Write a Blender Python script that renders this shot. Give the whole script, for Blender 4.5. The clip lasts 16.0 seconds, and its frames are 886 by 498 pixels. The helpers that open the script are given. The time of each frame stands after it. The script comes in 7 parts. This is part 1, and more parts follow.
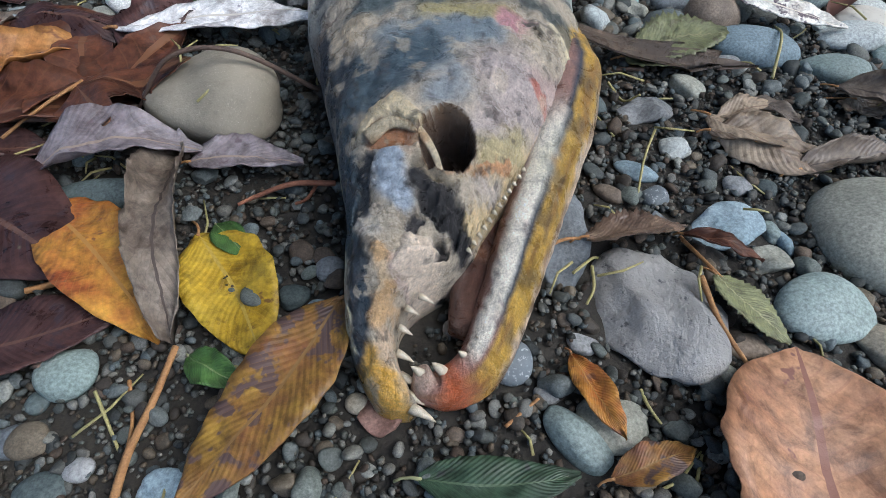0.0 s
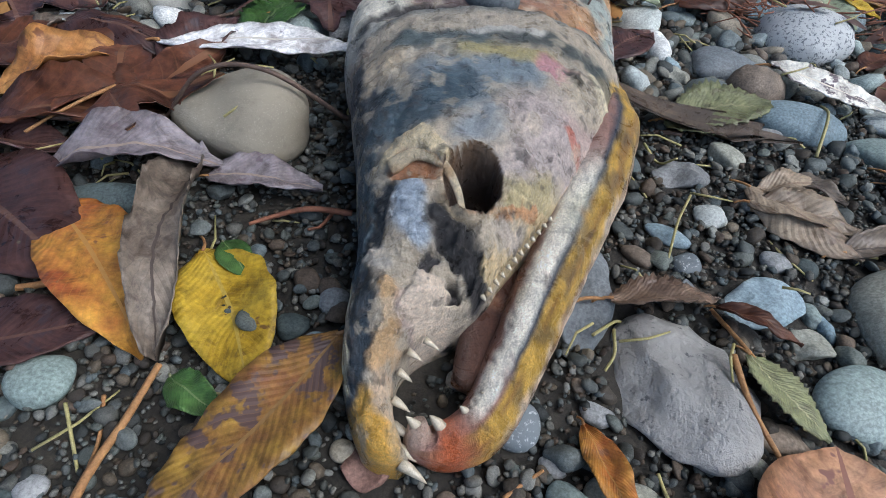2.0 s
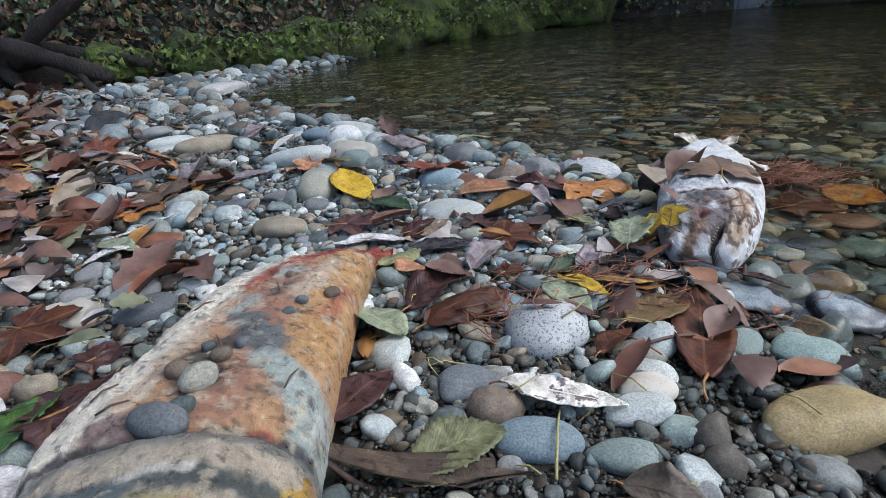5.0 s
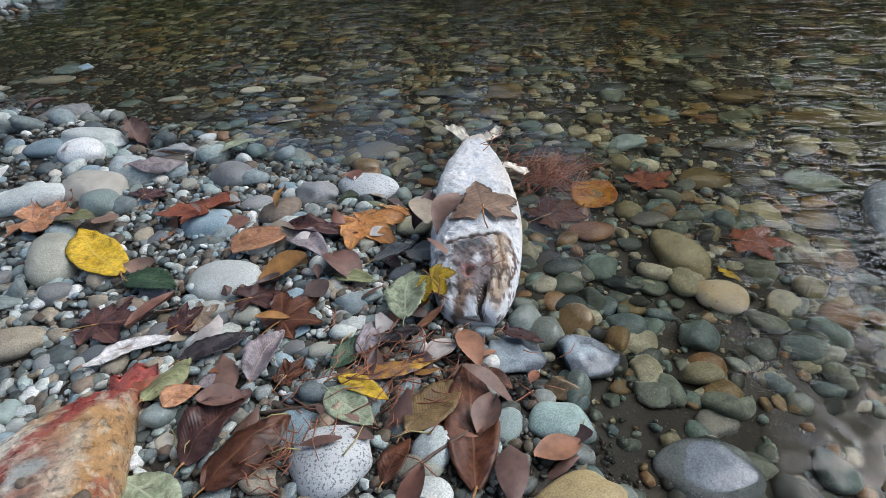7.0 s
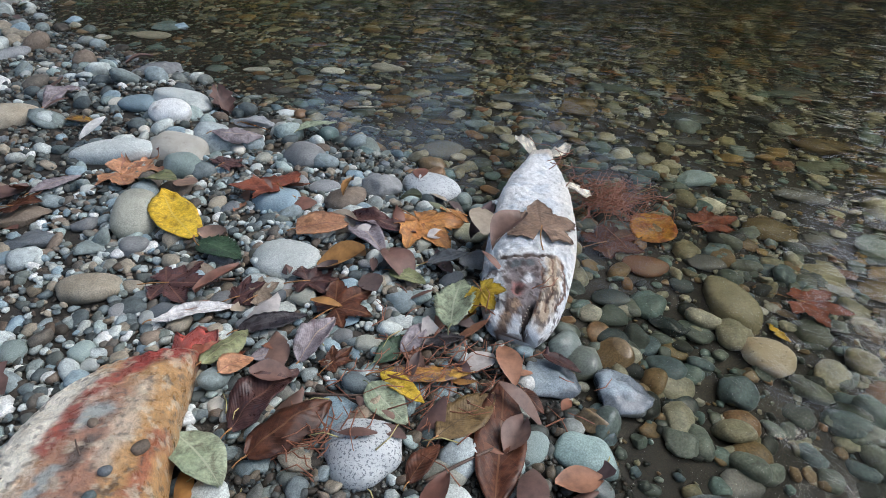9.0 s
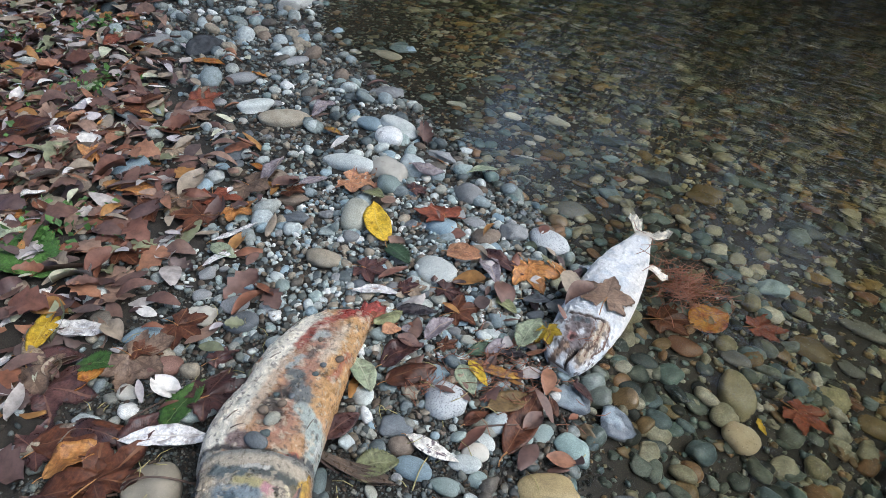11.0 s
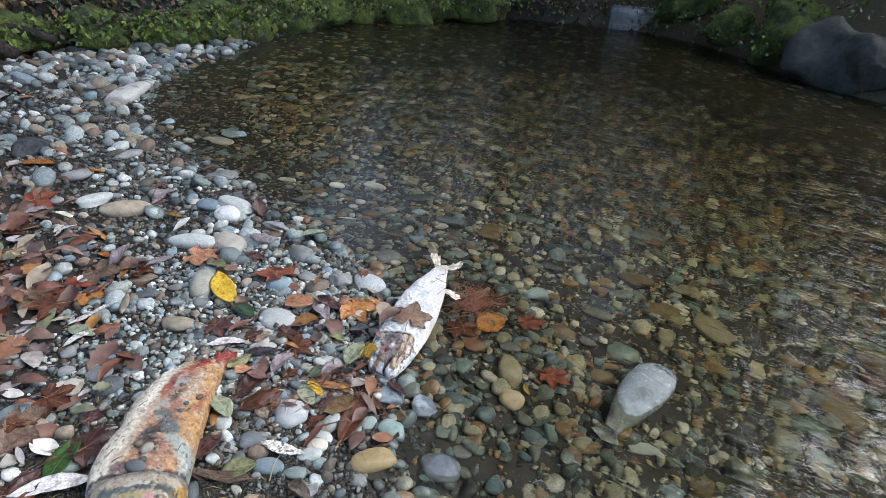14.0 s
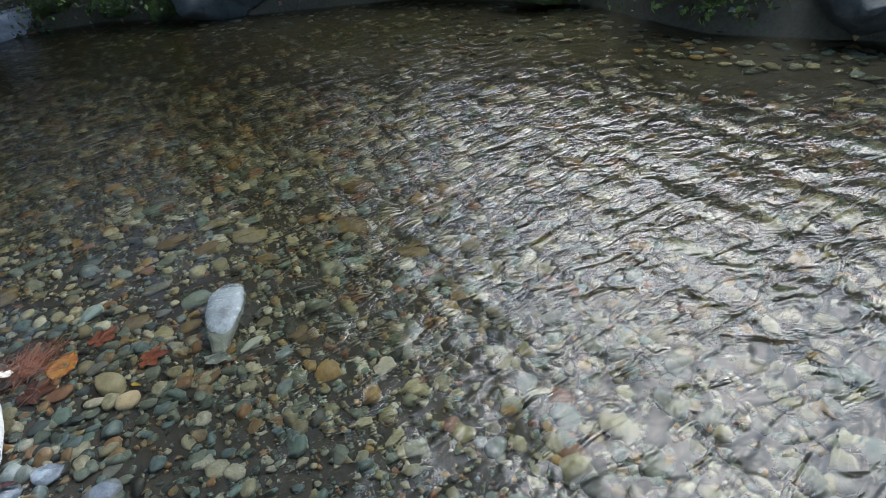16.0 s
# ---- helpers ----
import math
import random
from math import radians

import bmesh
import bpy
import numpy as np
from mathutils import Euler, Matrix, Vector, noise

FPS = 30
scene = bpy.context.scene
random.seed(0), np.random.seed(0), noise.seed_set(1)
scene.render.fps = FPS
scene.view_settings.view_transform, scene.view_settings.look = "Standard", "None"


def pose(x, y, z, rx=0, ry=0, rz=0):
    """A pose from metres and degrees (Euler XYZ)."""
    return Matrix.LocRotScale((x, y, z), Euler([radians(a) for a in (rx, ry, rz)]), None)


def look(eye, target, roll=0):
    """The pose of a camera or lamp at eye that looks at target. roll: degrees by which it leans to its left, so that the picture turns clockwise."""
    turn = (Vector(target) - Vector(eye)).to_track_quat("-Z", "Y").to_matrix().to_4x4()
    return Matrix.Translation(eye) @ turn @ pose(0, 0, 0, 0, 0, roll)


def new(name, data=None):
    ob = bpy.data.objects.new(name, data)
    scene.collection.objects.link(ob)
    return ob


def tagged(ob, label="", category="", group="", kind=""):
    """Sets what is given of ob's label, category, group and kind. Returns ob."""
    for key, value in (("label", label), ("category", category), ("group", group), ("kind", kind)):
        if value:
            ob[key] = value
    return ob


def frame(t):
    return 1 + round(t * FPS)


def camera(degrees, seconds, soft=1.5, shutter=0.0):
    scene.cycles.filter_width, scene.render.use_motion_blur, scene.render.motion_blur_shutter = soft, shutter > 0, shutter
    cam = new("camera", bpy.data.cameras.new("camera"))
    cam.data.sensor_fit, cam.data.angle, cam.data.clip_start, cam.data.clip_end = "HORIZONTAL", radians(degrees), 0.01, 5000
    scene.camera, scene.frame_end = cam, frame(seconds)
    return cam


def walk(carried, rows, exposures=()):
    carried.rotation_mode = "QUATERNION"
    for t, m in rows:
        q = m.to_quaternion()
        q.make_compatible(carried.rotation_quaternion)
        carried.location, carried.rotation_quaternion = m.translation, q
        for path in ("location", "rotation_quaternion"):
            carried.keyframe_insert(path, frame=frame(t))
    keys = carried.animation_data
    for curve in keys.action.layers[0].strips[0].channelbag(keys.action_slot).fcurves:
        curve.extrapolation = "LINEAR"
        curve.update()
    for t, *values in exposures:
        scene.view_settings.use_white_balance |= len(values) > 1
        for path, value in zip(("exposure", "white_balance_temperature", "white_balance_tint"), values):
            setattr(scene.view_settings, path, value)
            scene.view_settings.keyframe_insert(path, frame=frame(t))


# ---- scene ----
cam = camera(78.0, 16.0, soft=0.5)
ROWS = [
    (0.0, 0.0032, 0.0152, 0.2767, 36.46, 0.38, -0.67),
    (0.5, -0.0006, 0.0181, 0.2743, 36.49, 0.25, -0.92),
    (1.0, 0.0001, 0.0188, 0.2736, 36.58, 0.45, -1.14),
    (1.5, 0.0010, 0.0172, 0.2657, 37.45, -0.24, 0.60),
    (2.0, 0.0038, 0.0236, 0.2589, 41.64, -2.38, 5.37),
    (2.5, 0.0155, 0.0191, 0.2333, 48.44, -0.39, 5.98),
    (3.0, 0.0458, 0.0134, 0.2190, 53.70, 2.58, 7.46),
    (3.5, 0.0799, 0.0187, 0.2359, 57.89, 2.97, 8.36),
    (4.0, 0.1294, 0.0448, 0.2520, 61.48, 5.32, 6.78),
    (4.5, 0.1569, 0.0873, 0.2891, 63.13, 4.62, 1.32),
    (5.0, 0.1786, 0.0945, 0.3302, 65.86, 5.06, -7.33),
    (5.2, 0.1858, 0.1077, 0.3697, 65.76, 5.77, -9.70),
    (7.3, 0.2988, 0.2036, 0.5299, 54.03, 2.59, -29.13),
    (7.5, 0.2906, 0.2070, 0.5353, 54.09, 1.94, -28.91),
    (8.0, 0.2940, 0.2076, 0.5366, 54.87, 1.92, -28.01),
    (8.5, 0.2911, 0.2128, 0.5464, 54.73, 1.00, -25.42),
    (9.0, 0.2791, 0.2013, 0.5620, 53.79, -0.91, -19.12),
    (9.5, 0.2761, 0.1426, 0.6388, 52.12, -0.96, -9.37),
    (9.7, 0.3090, 0.1059, 0.6522, 51.91, -0.84, -6.97),
    (11.8, 0.2668, -0.2123, 1.1090, 49.86, -4.09, 8.18),
    (12.0, 0.2357, -0.2410, 1.1318, 49.43, -3.98, 9.34),
    (12.5, 0.2200, -0.2670, 1.1850, 51.15, -4.11, 9.53),
    (13.0, 0.2567, -0.2898, 1.2079, 52.59, -4.11, 6.09),
    (13.5, 0.3287, -0.3419, 1.1572, 55.86, -4.46, -2.13),
    (14.0, 0.3929, -0.4539, 1.1480, 58.21, -4.53, -13.27),
    (14.5, 0.3888, -0.6164, 1.2965, 57.44, -4.49, -26.81),
    (15.0, 0.3957, -0.7499, 1.3110, 57.19, -0.30, -40.58),
    (15.5, 0.4023, -0.8232, 1.2076, 55.89, 5.77, -54.74),
    (16.0, 0.3527, -0.8434, 1.1790, 53.88, 6.67, -68.49),
]
walk(cam, [(t, pose(x, y, z, rx, ry, rz)) for t, x, y, z, rx, ry, rz in ROWS],
     exposures=[(0.0, 0.82, 5750, 8), (5.0, 0.88, 5800, 10), (7.5, 0.90, 6000, 9), (9.0, 0.90, 5950, 9), (12.5, 1.08, 5850, 8), (14.5, 1.10, 5950, 11), (16.0, 1.22, 5600, 8)])

# ---- world and light: an overcast autumn day under open trees ----
world = bpy.data.worlds.new("overcast_sky")
scene.world = world
world.use_nodes = True
wn = world.node_tree.nodes
sky = wn.new("ShaderNodeTexSky")
sky.sky_type = "NISHITA"
sky.sun_disc = False
sky.sun_elevation, sky.sun_rotation = radians(52), radians(97)
sky.air_density, sky.dust_density, sky.ozone_density = 1.0, 4.0, 1.0
wn["Background"].inputs[1].default_value = 0.15
world.node_tree.links.new(sky.outputs[0], wn["Background"].inputs[0])
sun = new("sun", bpy.data.lights.new("sun", "SUN"))
sun.data.energy, sun.data.angle, sun.data.color = 1.45, radians(70), (0.92, 0.97, 1.0)
sun.matrix_world = look((5.6, -0.5, 7.2), (0.0, 0.2, 0.0))

# ---- materials ----
def nodes_of(name):
    m = bpy.data.materials.new(name)
    m.use_nodes = True
    nt = m.node_tree
    return m, nt, nt.nodes["Principled BSDF"]


def node(nt, kind, **values):
    n = nt.nodes.new(kind)
    for key, v in values.items():
        n.inputs[key.replace("_", " ")].default_value = v
    return n


def ramp(nt, fac, stops):
    r = nt.nodes.new("ShaderNodeValToRGB")
    while len(r.color_ramp.elements) < len(stops):
        r.color_ramp.elements.new(0.5)
    for e, (p, c) in zip(r.color_ramp.elements, stops):
        e.position, e.color = p, (*c, 1) if len(c) == 3 else c
    nt.links.new(fac, r.inputs[0])
    return r.outputs[0]


def noise_tex(nt, vec, scale, detail=4, rough=0.55, dist=0.0):
    n = node(nt, "ShaderNodeTexNoise", Scale=scale, Detail=detail, Roughness=rough, Distortion=dist)
    if vec is not None:
        nt.links.new(vec, n.inputs["Vector"])
    return n


def mix(nt, fac, a, b, kind="MIX"):
    n = nt.nodes.new("ShaderNodeMix")
    n.data_type, n.blend_type = "RGBA", kind
    for sock, v in ((n.inputs[0], fac), (n.inputs[6], a), (n.inputs[7], b)):
        if isinstance(v, bpy.types.NodeSocket):
            nt.links.new(v, sock)
        else:
            sock.default_value = v if isinstance(v, (int, float)) else (*v, 1) if len(v) == 3 else v
    return n.outputs[2]


def bump(nt, height, bsdf, strength, distance):
    b = node(nt, "ShaderNodeBump", Strength=strength, Distance=distance)
    nt.links.new(height, b.inputs["Height"])
    nt.links.new(b.outputs[0], bsdf.inputs["Normal"])


def shift_coords(nt):
    """Object coordinates, moved by each object's own random number, so that no two look alike."""
    tc, oi = nt.nodes.new("ShaderNodeTexCoord"), nt.nodes.new("ShaderNodeObjectInfo")
    add = nt.nodes.new("ShaderNodeVectorMath")
    add.operation = "MULTIPLY_ADD"
    comb = nt.nodes.new("ShaderNodeCombineXYZ")
    nt.links.new(oi.outputs["Random"], comb.inputs[0])
    nt.links.new(oi.outputs["Random"], comb.inputs[2])
    nt.links.new(comb.outputs[0], add.inputs[0])
    add.inputs[1].default_value = (37, 11, 53)
    nt.links.new(tc.outputs["Object"], add.inputs[2])
    return add.outputs[0], oi.outputs["Random"]


def stone_material(name, a, b, spots=None, spot_size=500, spot_amount=0.45, rough=0.62, wet=False, veins=0.0):
    m, nt, bsdf = nodes_of(name)
    vec, rnd = shift_coords(nt)
    large = noise_tex(nt, vec, 22, 5, 0.6)
    col = ramp(nt, large.outputs[0], [(0.32, a), (0.68, b)])
    tone = ramp(nt, rnd, [(0.0, (0.72, 0.72, 0.72)), (1.0, (1.2, 1.2, 1.2))])
    col = mix(nt, 1.0, col, tone, "MULTIPLY")
    grain = noise_tex(nt, vec, spot_size, 3, 0.7)
    if spots:
        f = ramp(nt, grain.outputs[0], [(spot_amount, (0, 0, 0)), (spot_amount + 0.08, (1, 1, 1))])
        col = mix(nt, f, col, spots)
    else:
        f = ramp(nt, grain.outputs[0], [(0.35, (0.66, 0.66, 0.66)), (0.68, (1.3, 1.3, 1.3))])
        col = mix(nt, 1.0, col, f, "MULTIPLY")
    dirt = noise_tex(nt, vec, 60, 6, 0.7)
    f = ramp(nt, dirt.outputs[0], [(0.55, (0, 0, 0)), (0.75, (0.55, 0.55, 0.55))])
    col = mix(nt, f, col, tuple(c * 0.45 for c in a))
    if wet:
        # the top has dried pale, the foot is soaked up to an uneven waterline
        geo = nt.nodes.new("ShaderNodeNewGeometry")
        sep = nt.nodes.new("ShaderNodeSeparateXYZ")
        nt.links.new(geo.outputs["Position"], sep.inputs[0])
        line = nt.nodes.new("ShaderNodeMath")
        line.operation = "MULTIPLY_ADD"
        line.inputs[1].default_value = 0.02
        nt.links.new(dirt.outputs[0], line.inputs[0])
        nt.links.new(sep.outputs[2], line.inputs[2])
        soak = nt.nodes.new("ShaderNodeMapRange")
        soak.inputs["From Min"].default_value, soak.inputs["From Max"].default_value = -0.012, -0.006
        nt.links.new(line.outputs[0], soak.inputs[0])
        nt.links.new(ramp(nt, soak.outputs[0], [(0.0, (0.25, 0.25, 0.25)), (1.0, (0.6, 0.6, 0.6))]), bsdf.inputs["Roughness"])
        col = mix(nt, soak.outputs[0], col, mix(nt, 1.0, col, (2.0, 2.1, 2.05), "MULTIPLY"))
    nt.links.new(col, bsdf.inputs["Base Color"])
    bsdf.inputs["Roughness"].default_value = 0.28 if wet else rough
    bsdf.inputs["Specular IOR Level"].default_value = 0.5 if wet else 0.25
    bump(nt, dirt.outputs[0], bsdf, 0.5 + veins, 0.003 + 0.006 * veins)
    return m


STONES = {
    "beige": stone_material("beige_sandstone", (0.30, 0.265, 0.20), (0.40, 0.35, 0.265), (0.42, 0.38, 0.3), 900, 0.6),
    "olive": stone_material("olive_grey_stone", (0.28, 0.28, 0.225), (0.41, 0.405, 0.335)),
    "green": stone_material("grey_green_stone", (0.23, 0.29, 0.265), (0.34, 0.40, 0.37)),
    "pale": stone_material("pale_green_grey_stone", (0.42, 0.45, 0.42), (0.58, 0.60, 0.56)),
    "rock": stone_material("rough_grey_rock", (0.27, 0.26, 0.245), (0.42, 0.41, 0.385), (0.12, 0.12, 0.12), 160, 0.62, veins=0.5),
    "blue": stone_material("blue_grey_stone", (0.21, 0.29, 0.325), (0.33, 0.41, 0.44)),
    "speck": stone_material("dark_speckled_stone", (0.10, 0.12, 0.13), (0.17, 0.19, 0.20), (0.45, 0.47, 0.47), 420, 0.57),
    "dark": stone_material("dark_green_black_stone", (0.05, 0.065, 0.065), (0.11, 0.135, 0.13)),
    "grey": stone_material("mid_grey_stone", (0.21, 0.215, 0.21), (0.33, 0.33, 0.32)),
    "slate": stone_material("slate_grey_stone", (0.12, 0.135, 0.145), (0.21, 0.225, 0.23)),
    "red": stone_material("reddish_brown_stone", (0.16, 0.085, 0.065), (0.27, 0.16, 0.125)),
    "tan": stone_material("tan_stone", (0.29, 0.245, 0.175), (0.42, 0.37, 0.28)),
    "brown": stone_material("brown_stone", (0.13, 0.10, 0.075), (0.22, 0.175, 0.13)),
    "granite": stone_material("white_granite", (0.48, 0.50, 0.49), (0.62, 0.63, 0.61), (0.16, 0.17, 0.18), 330, 0.53),
    "white": stone_material("white_quartz", (0.58, 0.58, 0.55), (0.76, 0.76, 0.73)),
    "cream": stone_material("cream_stone", (0.46, 0.43, 0.36), (0.60, 0.57, 0.49), (0.28, 0.25, 0.2), 300, 0.62),
    "sandspeck": stone_material("pitted_sandstone", (0.36, 0.29, 0.19), (0.48, 0.41, 0.30), (0.14, 0.11, 0.08), 260, 0.6),
    "ochre": stone_material("ochre_brown_stone", (0.25, 0.175, 0.085), (0.35, 0.26, 0.14)),
    "black": stone_material("black_basalt", (0.03, 0.032, 0.035), (0.07, 0.075, 0.08)),
}
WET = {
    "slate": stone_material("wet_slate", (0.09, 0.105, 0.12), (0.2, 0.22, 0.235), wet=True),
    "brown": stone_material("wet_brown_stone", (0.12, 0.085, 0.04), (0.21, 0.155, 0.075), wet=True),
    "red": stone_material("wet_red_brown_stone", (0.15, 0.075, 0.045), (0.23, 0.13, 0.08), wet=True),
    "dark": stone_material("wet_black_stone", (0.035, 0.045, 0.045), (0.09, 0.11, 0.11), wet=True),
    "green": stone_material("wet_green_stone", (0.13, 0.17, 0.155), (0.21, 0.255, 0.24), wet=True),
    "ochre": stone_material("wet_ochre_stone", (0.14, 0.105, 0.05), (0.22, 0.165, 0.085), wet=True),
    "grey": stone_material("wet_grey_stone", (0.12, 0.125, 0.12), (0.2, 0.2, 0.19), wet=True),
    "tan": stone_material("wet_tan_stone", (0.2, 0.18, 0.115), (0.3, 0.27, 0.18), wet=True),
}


def gravel_material(name, stops, size, wet=False):
    """Mixed pebbles: every pebble of the joined mesh takes a colour of its own."""
    m, nt, bsdf = nodes_of(name)
    geo = nt.nodes.new("ShaderNodeNewGeometry")
    r = nt.nodes.new("ShaderNodeValToRGB")
    r.color_ramp.interpolation = "CONSTANT"
    while len(r.color_ramp.elements) < len(stops):
        r.color_ramp.elements.new(0.5)
    for k, (e, c) in enumerate(zip(r.color_ramp.elements, stops)):
        e.position, e.color = k / len(stops), (*c, 1)
    nt.links.new(geo.outputs["Random Per Island"], r.inputs[0])
    tc = nt.nodes.new("ShaderNodeTexCoord")
    n1 = noise_tex(nt, tc.outputs["Object"], size, 5, 0.65)
    f = ramp(nt, n1.outputs[0], [(0.3, (0.62, 0.62, 0.62)), (0.7, (1.25, 1.25, 1.25))])
    n2 = noise_tex(nt, tc.outputs["Object"], size * 7, 3, 0.7)
    g = ramp(nt, n2.outputs[0], [(0.35, (0.68, 0.68, 0.68)), (0.68, (1.32, 1.32, 1.32))])
    col = mix(nt, 1.0, mix(nt, 1.0, r.outputs[0], f, "MULTIPLY"), g, "MULTIPLY")
    bsdf.inputs["Roughness"].default_value = 0.35 if wet else 0.6
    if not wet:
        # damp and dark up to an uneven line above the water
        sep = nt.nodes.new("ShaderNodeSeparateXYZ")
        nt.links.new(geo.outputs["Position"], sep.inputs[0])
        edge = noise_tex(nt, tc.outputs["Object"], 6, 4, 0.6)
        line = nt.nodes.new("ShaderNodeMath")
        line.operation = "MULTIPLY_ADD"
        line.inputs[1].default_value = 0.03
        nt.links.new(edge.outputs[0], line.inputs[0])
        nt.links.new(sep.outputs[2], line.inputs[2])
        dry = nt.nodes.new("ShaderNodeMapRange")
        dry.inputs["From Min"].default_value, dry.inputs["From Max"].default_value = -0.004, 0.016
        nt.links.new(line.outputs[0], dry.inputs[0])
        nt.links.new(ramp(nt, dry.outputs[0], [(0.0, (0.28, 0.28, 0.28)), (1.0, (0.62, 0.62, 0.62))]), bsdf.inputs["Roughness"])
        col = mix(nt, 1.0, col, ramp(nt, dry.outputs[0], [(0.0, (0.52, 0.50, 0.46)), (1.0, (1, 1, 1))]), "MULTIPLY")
    nt.links.new(col, bsdf.inputs["Base Color"])
    bsdf.inputs["Specular IOR Level"].default_value = 0.4 if wet else 0.25
    bump(nt, n1.outputs[0], bsdf, 0.6, 0.0015)
    return m


PEBBLES = [(0.21, 0.22, 0.205), (0.12, 0.135, 0.135), (0.25, 0.285, 0.265), (0.165, 0.125, 0.095), (0.22, 0.27, 0.29), (0.075, 0.085, 0.085),
           (0.31, 0.31, 0.28), (0.24, 0.2, 0.15), (0.17, 0.19, 0.18), (0.42, 0.43, 0.40), (0.1, 0.085, 0.07), (0.2, 0.225, 0.225)]
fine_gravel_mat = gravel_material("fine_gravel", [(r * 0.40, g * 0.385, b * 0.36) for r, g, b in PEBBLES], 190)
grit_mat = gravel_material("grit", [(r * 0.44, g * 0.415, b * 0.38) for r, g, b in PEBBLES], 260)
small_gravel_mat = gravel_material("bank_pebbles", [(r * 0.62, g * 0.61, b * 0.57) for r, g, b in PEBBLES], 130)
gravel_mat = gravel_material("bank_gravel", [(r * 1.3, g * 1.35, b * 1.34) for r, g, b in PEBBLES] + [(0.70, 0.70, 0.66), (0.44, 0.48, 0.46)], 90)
bed_mat = gravel_material("river_bed_stones", [(0.25, 0.235, 0.145), (0.13, 0.15, 0.12), (0.33, 0.305, 0.19), (0.24, 0.175, 0.085), (0.18, 0.24, 0.21), (0.06, 0.066, 0.055), (0.20, 0.18, 0.11),
                                               (0.44, 0.41, 0.29), (0.34, 0.235, 0.10), (0.17, 0.19, 0.145), (0.56, 0.54, 0.45), (0.28, 0.29, 0.23), (0.21, 0.26, 0.27), (0.22, 0.12, 0.075)], 45, True)
shallow_mat = gravel_material("shallow_bed_stones", [(0.14, 0.155, 0.125), (0.065, 0.078, 0.066), (0.21, 0.19, 0.12), (0.18, 0.125, 0.065), (0.125, 0.175, 0.16), (0.036, 0.04, 0.035), (0.28, 0.265, 0.19),
                                                     (0.21, 0.125, 0.065), (0.095, 0.115, 0.095), (0.36, 0.345, 0.28), (0.16, 0.185, 0.16), (0.11, 0.15, 0.16)], 45, True)


def earth_material():
    """Dark damp sand with grit on the bank, and brown silt under the water and earth on the slopes."""
    m, nt, bsdf = nodes_of("damp_sand")
    tc = nt.nodes.new("ShaderNodeTexCoord")
    a = noise_tex(nt, tc.outputs["Object"], 4, 5, 0.6)
    b = noise_tex(nt, tc.outputs["Object"], 420, 4, 0.75)
    c = noise_tex(nt, tc.outputs["Object"], 38, 5, 0.7)
    col = ramp(nt, a.outputs[0], [(0.3, (0.017, 0.0145, 0.011)), (0.7, (0.038, 0.033, 0.026))])
    f = ramp(nt, b.outputs[0], [(0.32, (0.45, 0.45, 0.45)), (0.7, (1.9, 1.85, 1.7))])
    col = mix(nt, 1.0, col, f, "MULTIPLY")
    sep = nt.nodes.new("ShaderNodeSeparateXYZ")
    nt.links.new(tc.outputs["Object"], sep.inputs[0])
    silt = nt.nodes.new("ShaderNodeMapRange")
    for k, v in zip(("From Min", "From Max"), (3.7, 4.5)):
        silt.inputs[k].default_value = v
    nt.links.new(sep.outputs[0], silt.inputs[0])
    col = mix(nt, silt.outputs[0], col, (0.085, 0.075, 0.042))
    g = ramp(nt, c.outputs[0], [(0.3, (0.6, 0.6, 0.6)), (0.7, (1.3, 1.3, 1.3))])
    col = mix(nt, 1.0, col, g, "MULTIPLY")
    nt.links.new(col, bsdf.inputs["Base Color"])
    bsdf.inputs["Roughness"].default_value = 0.7
    bump(nt, b.outputs[0], bsdf, 0.6, 0.002)
    return m


earth_mat = earth_material()


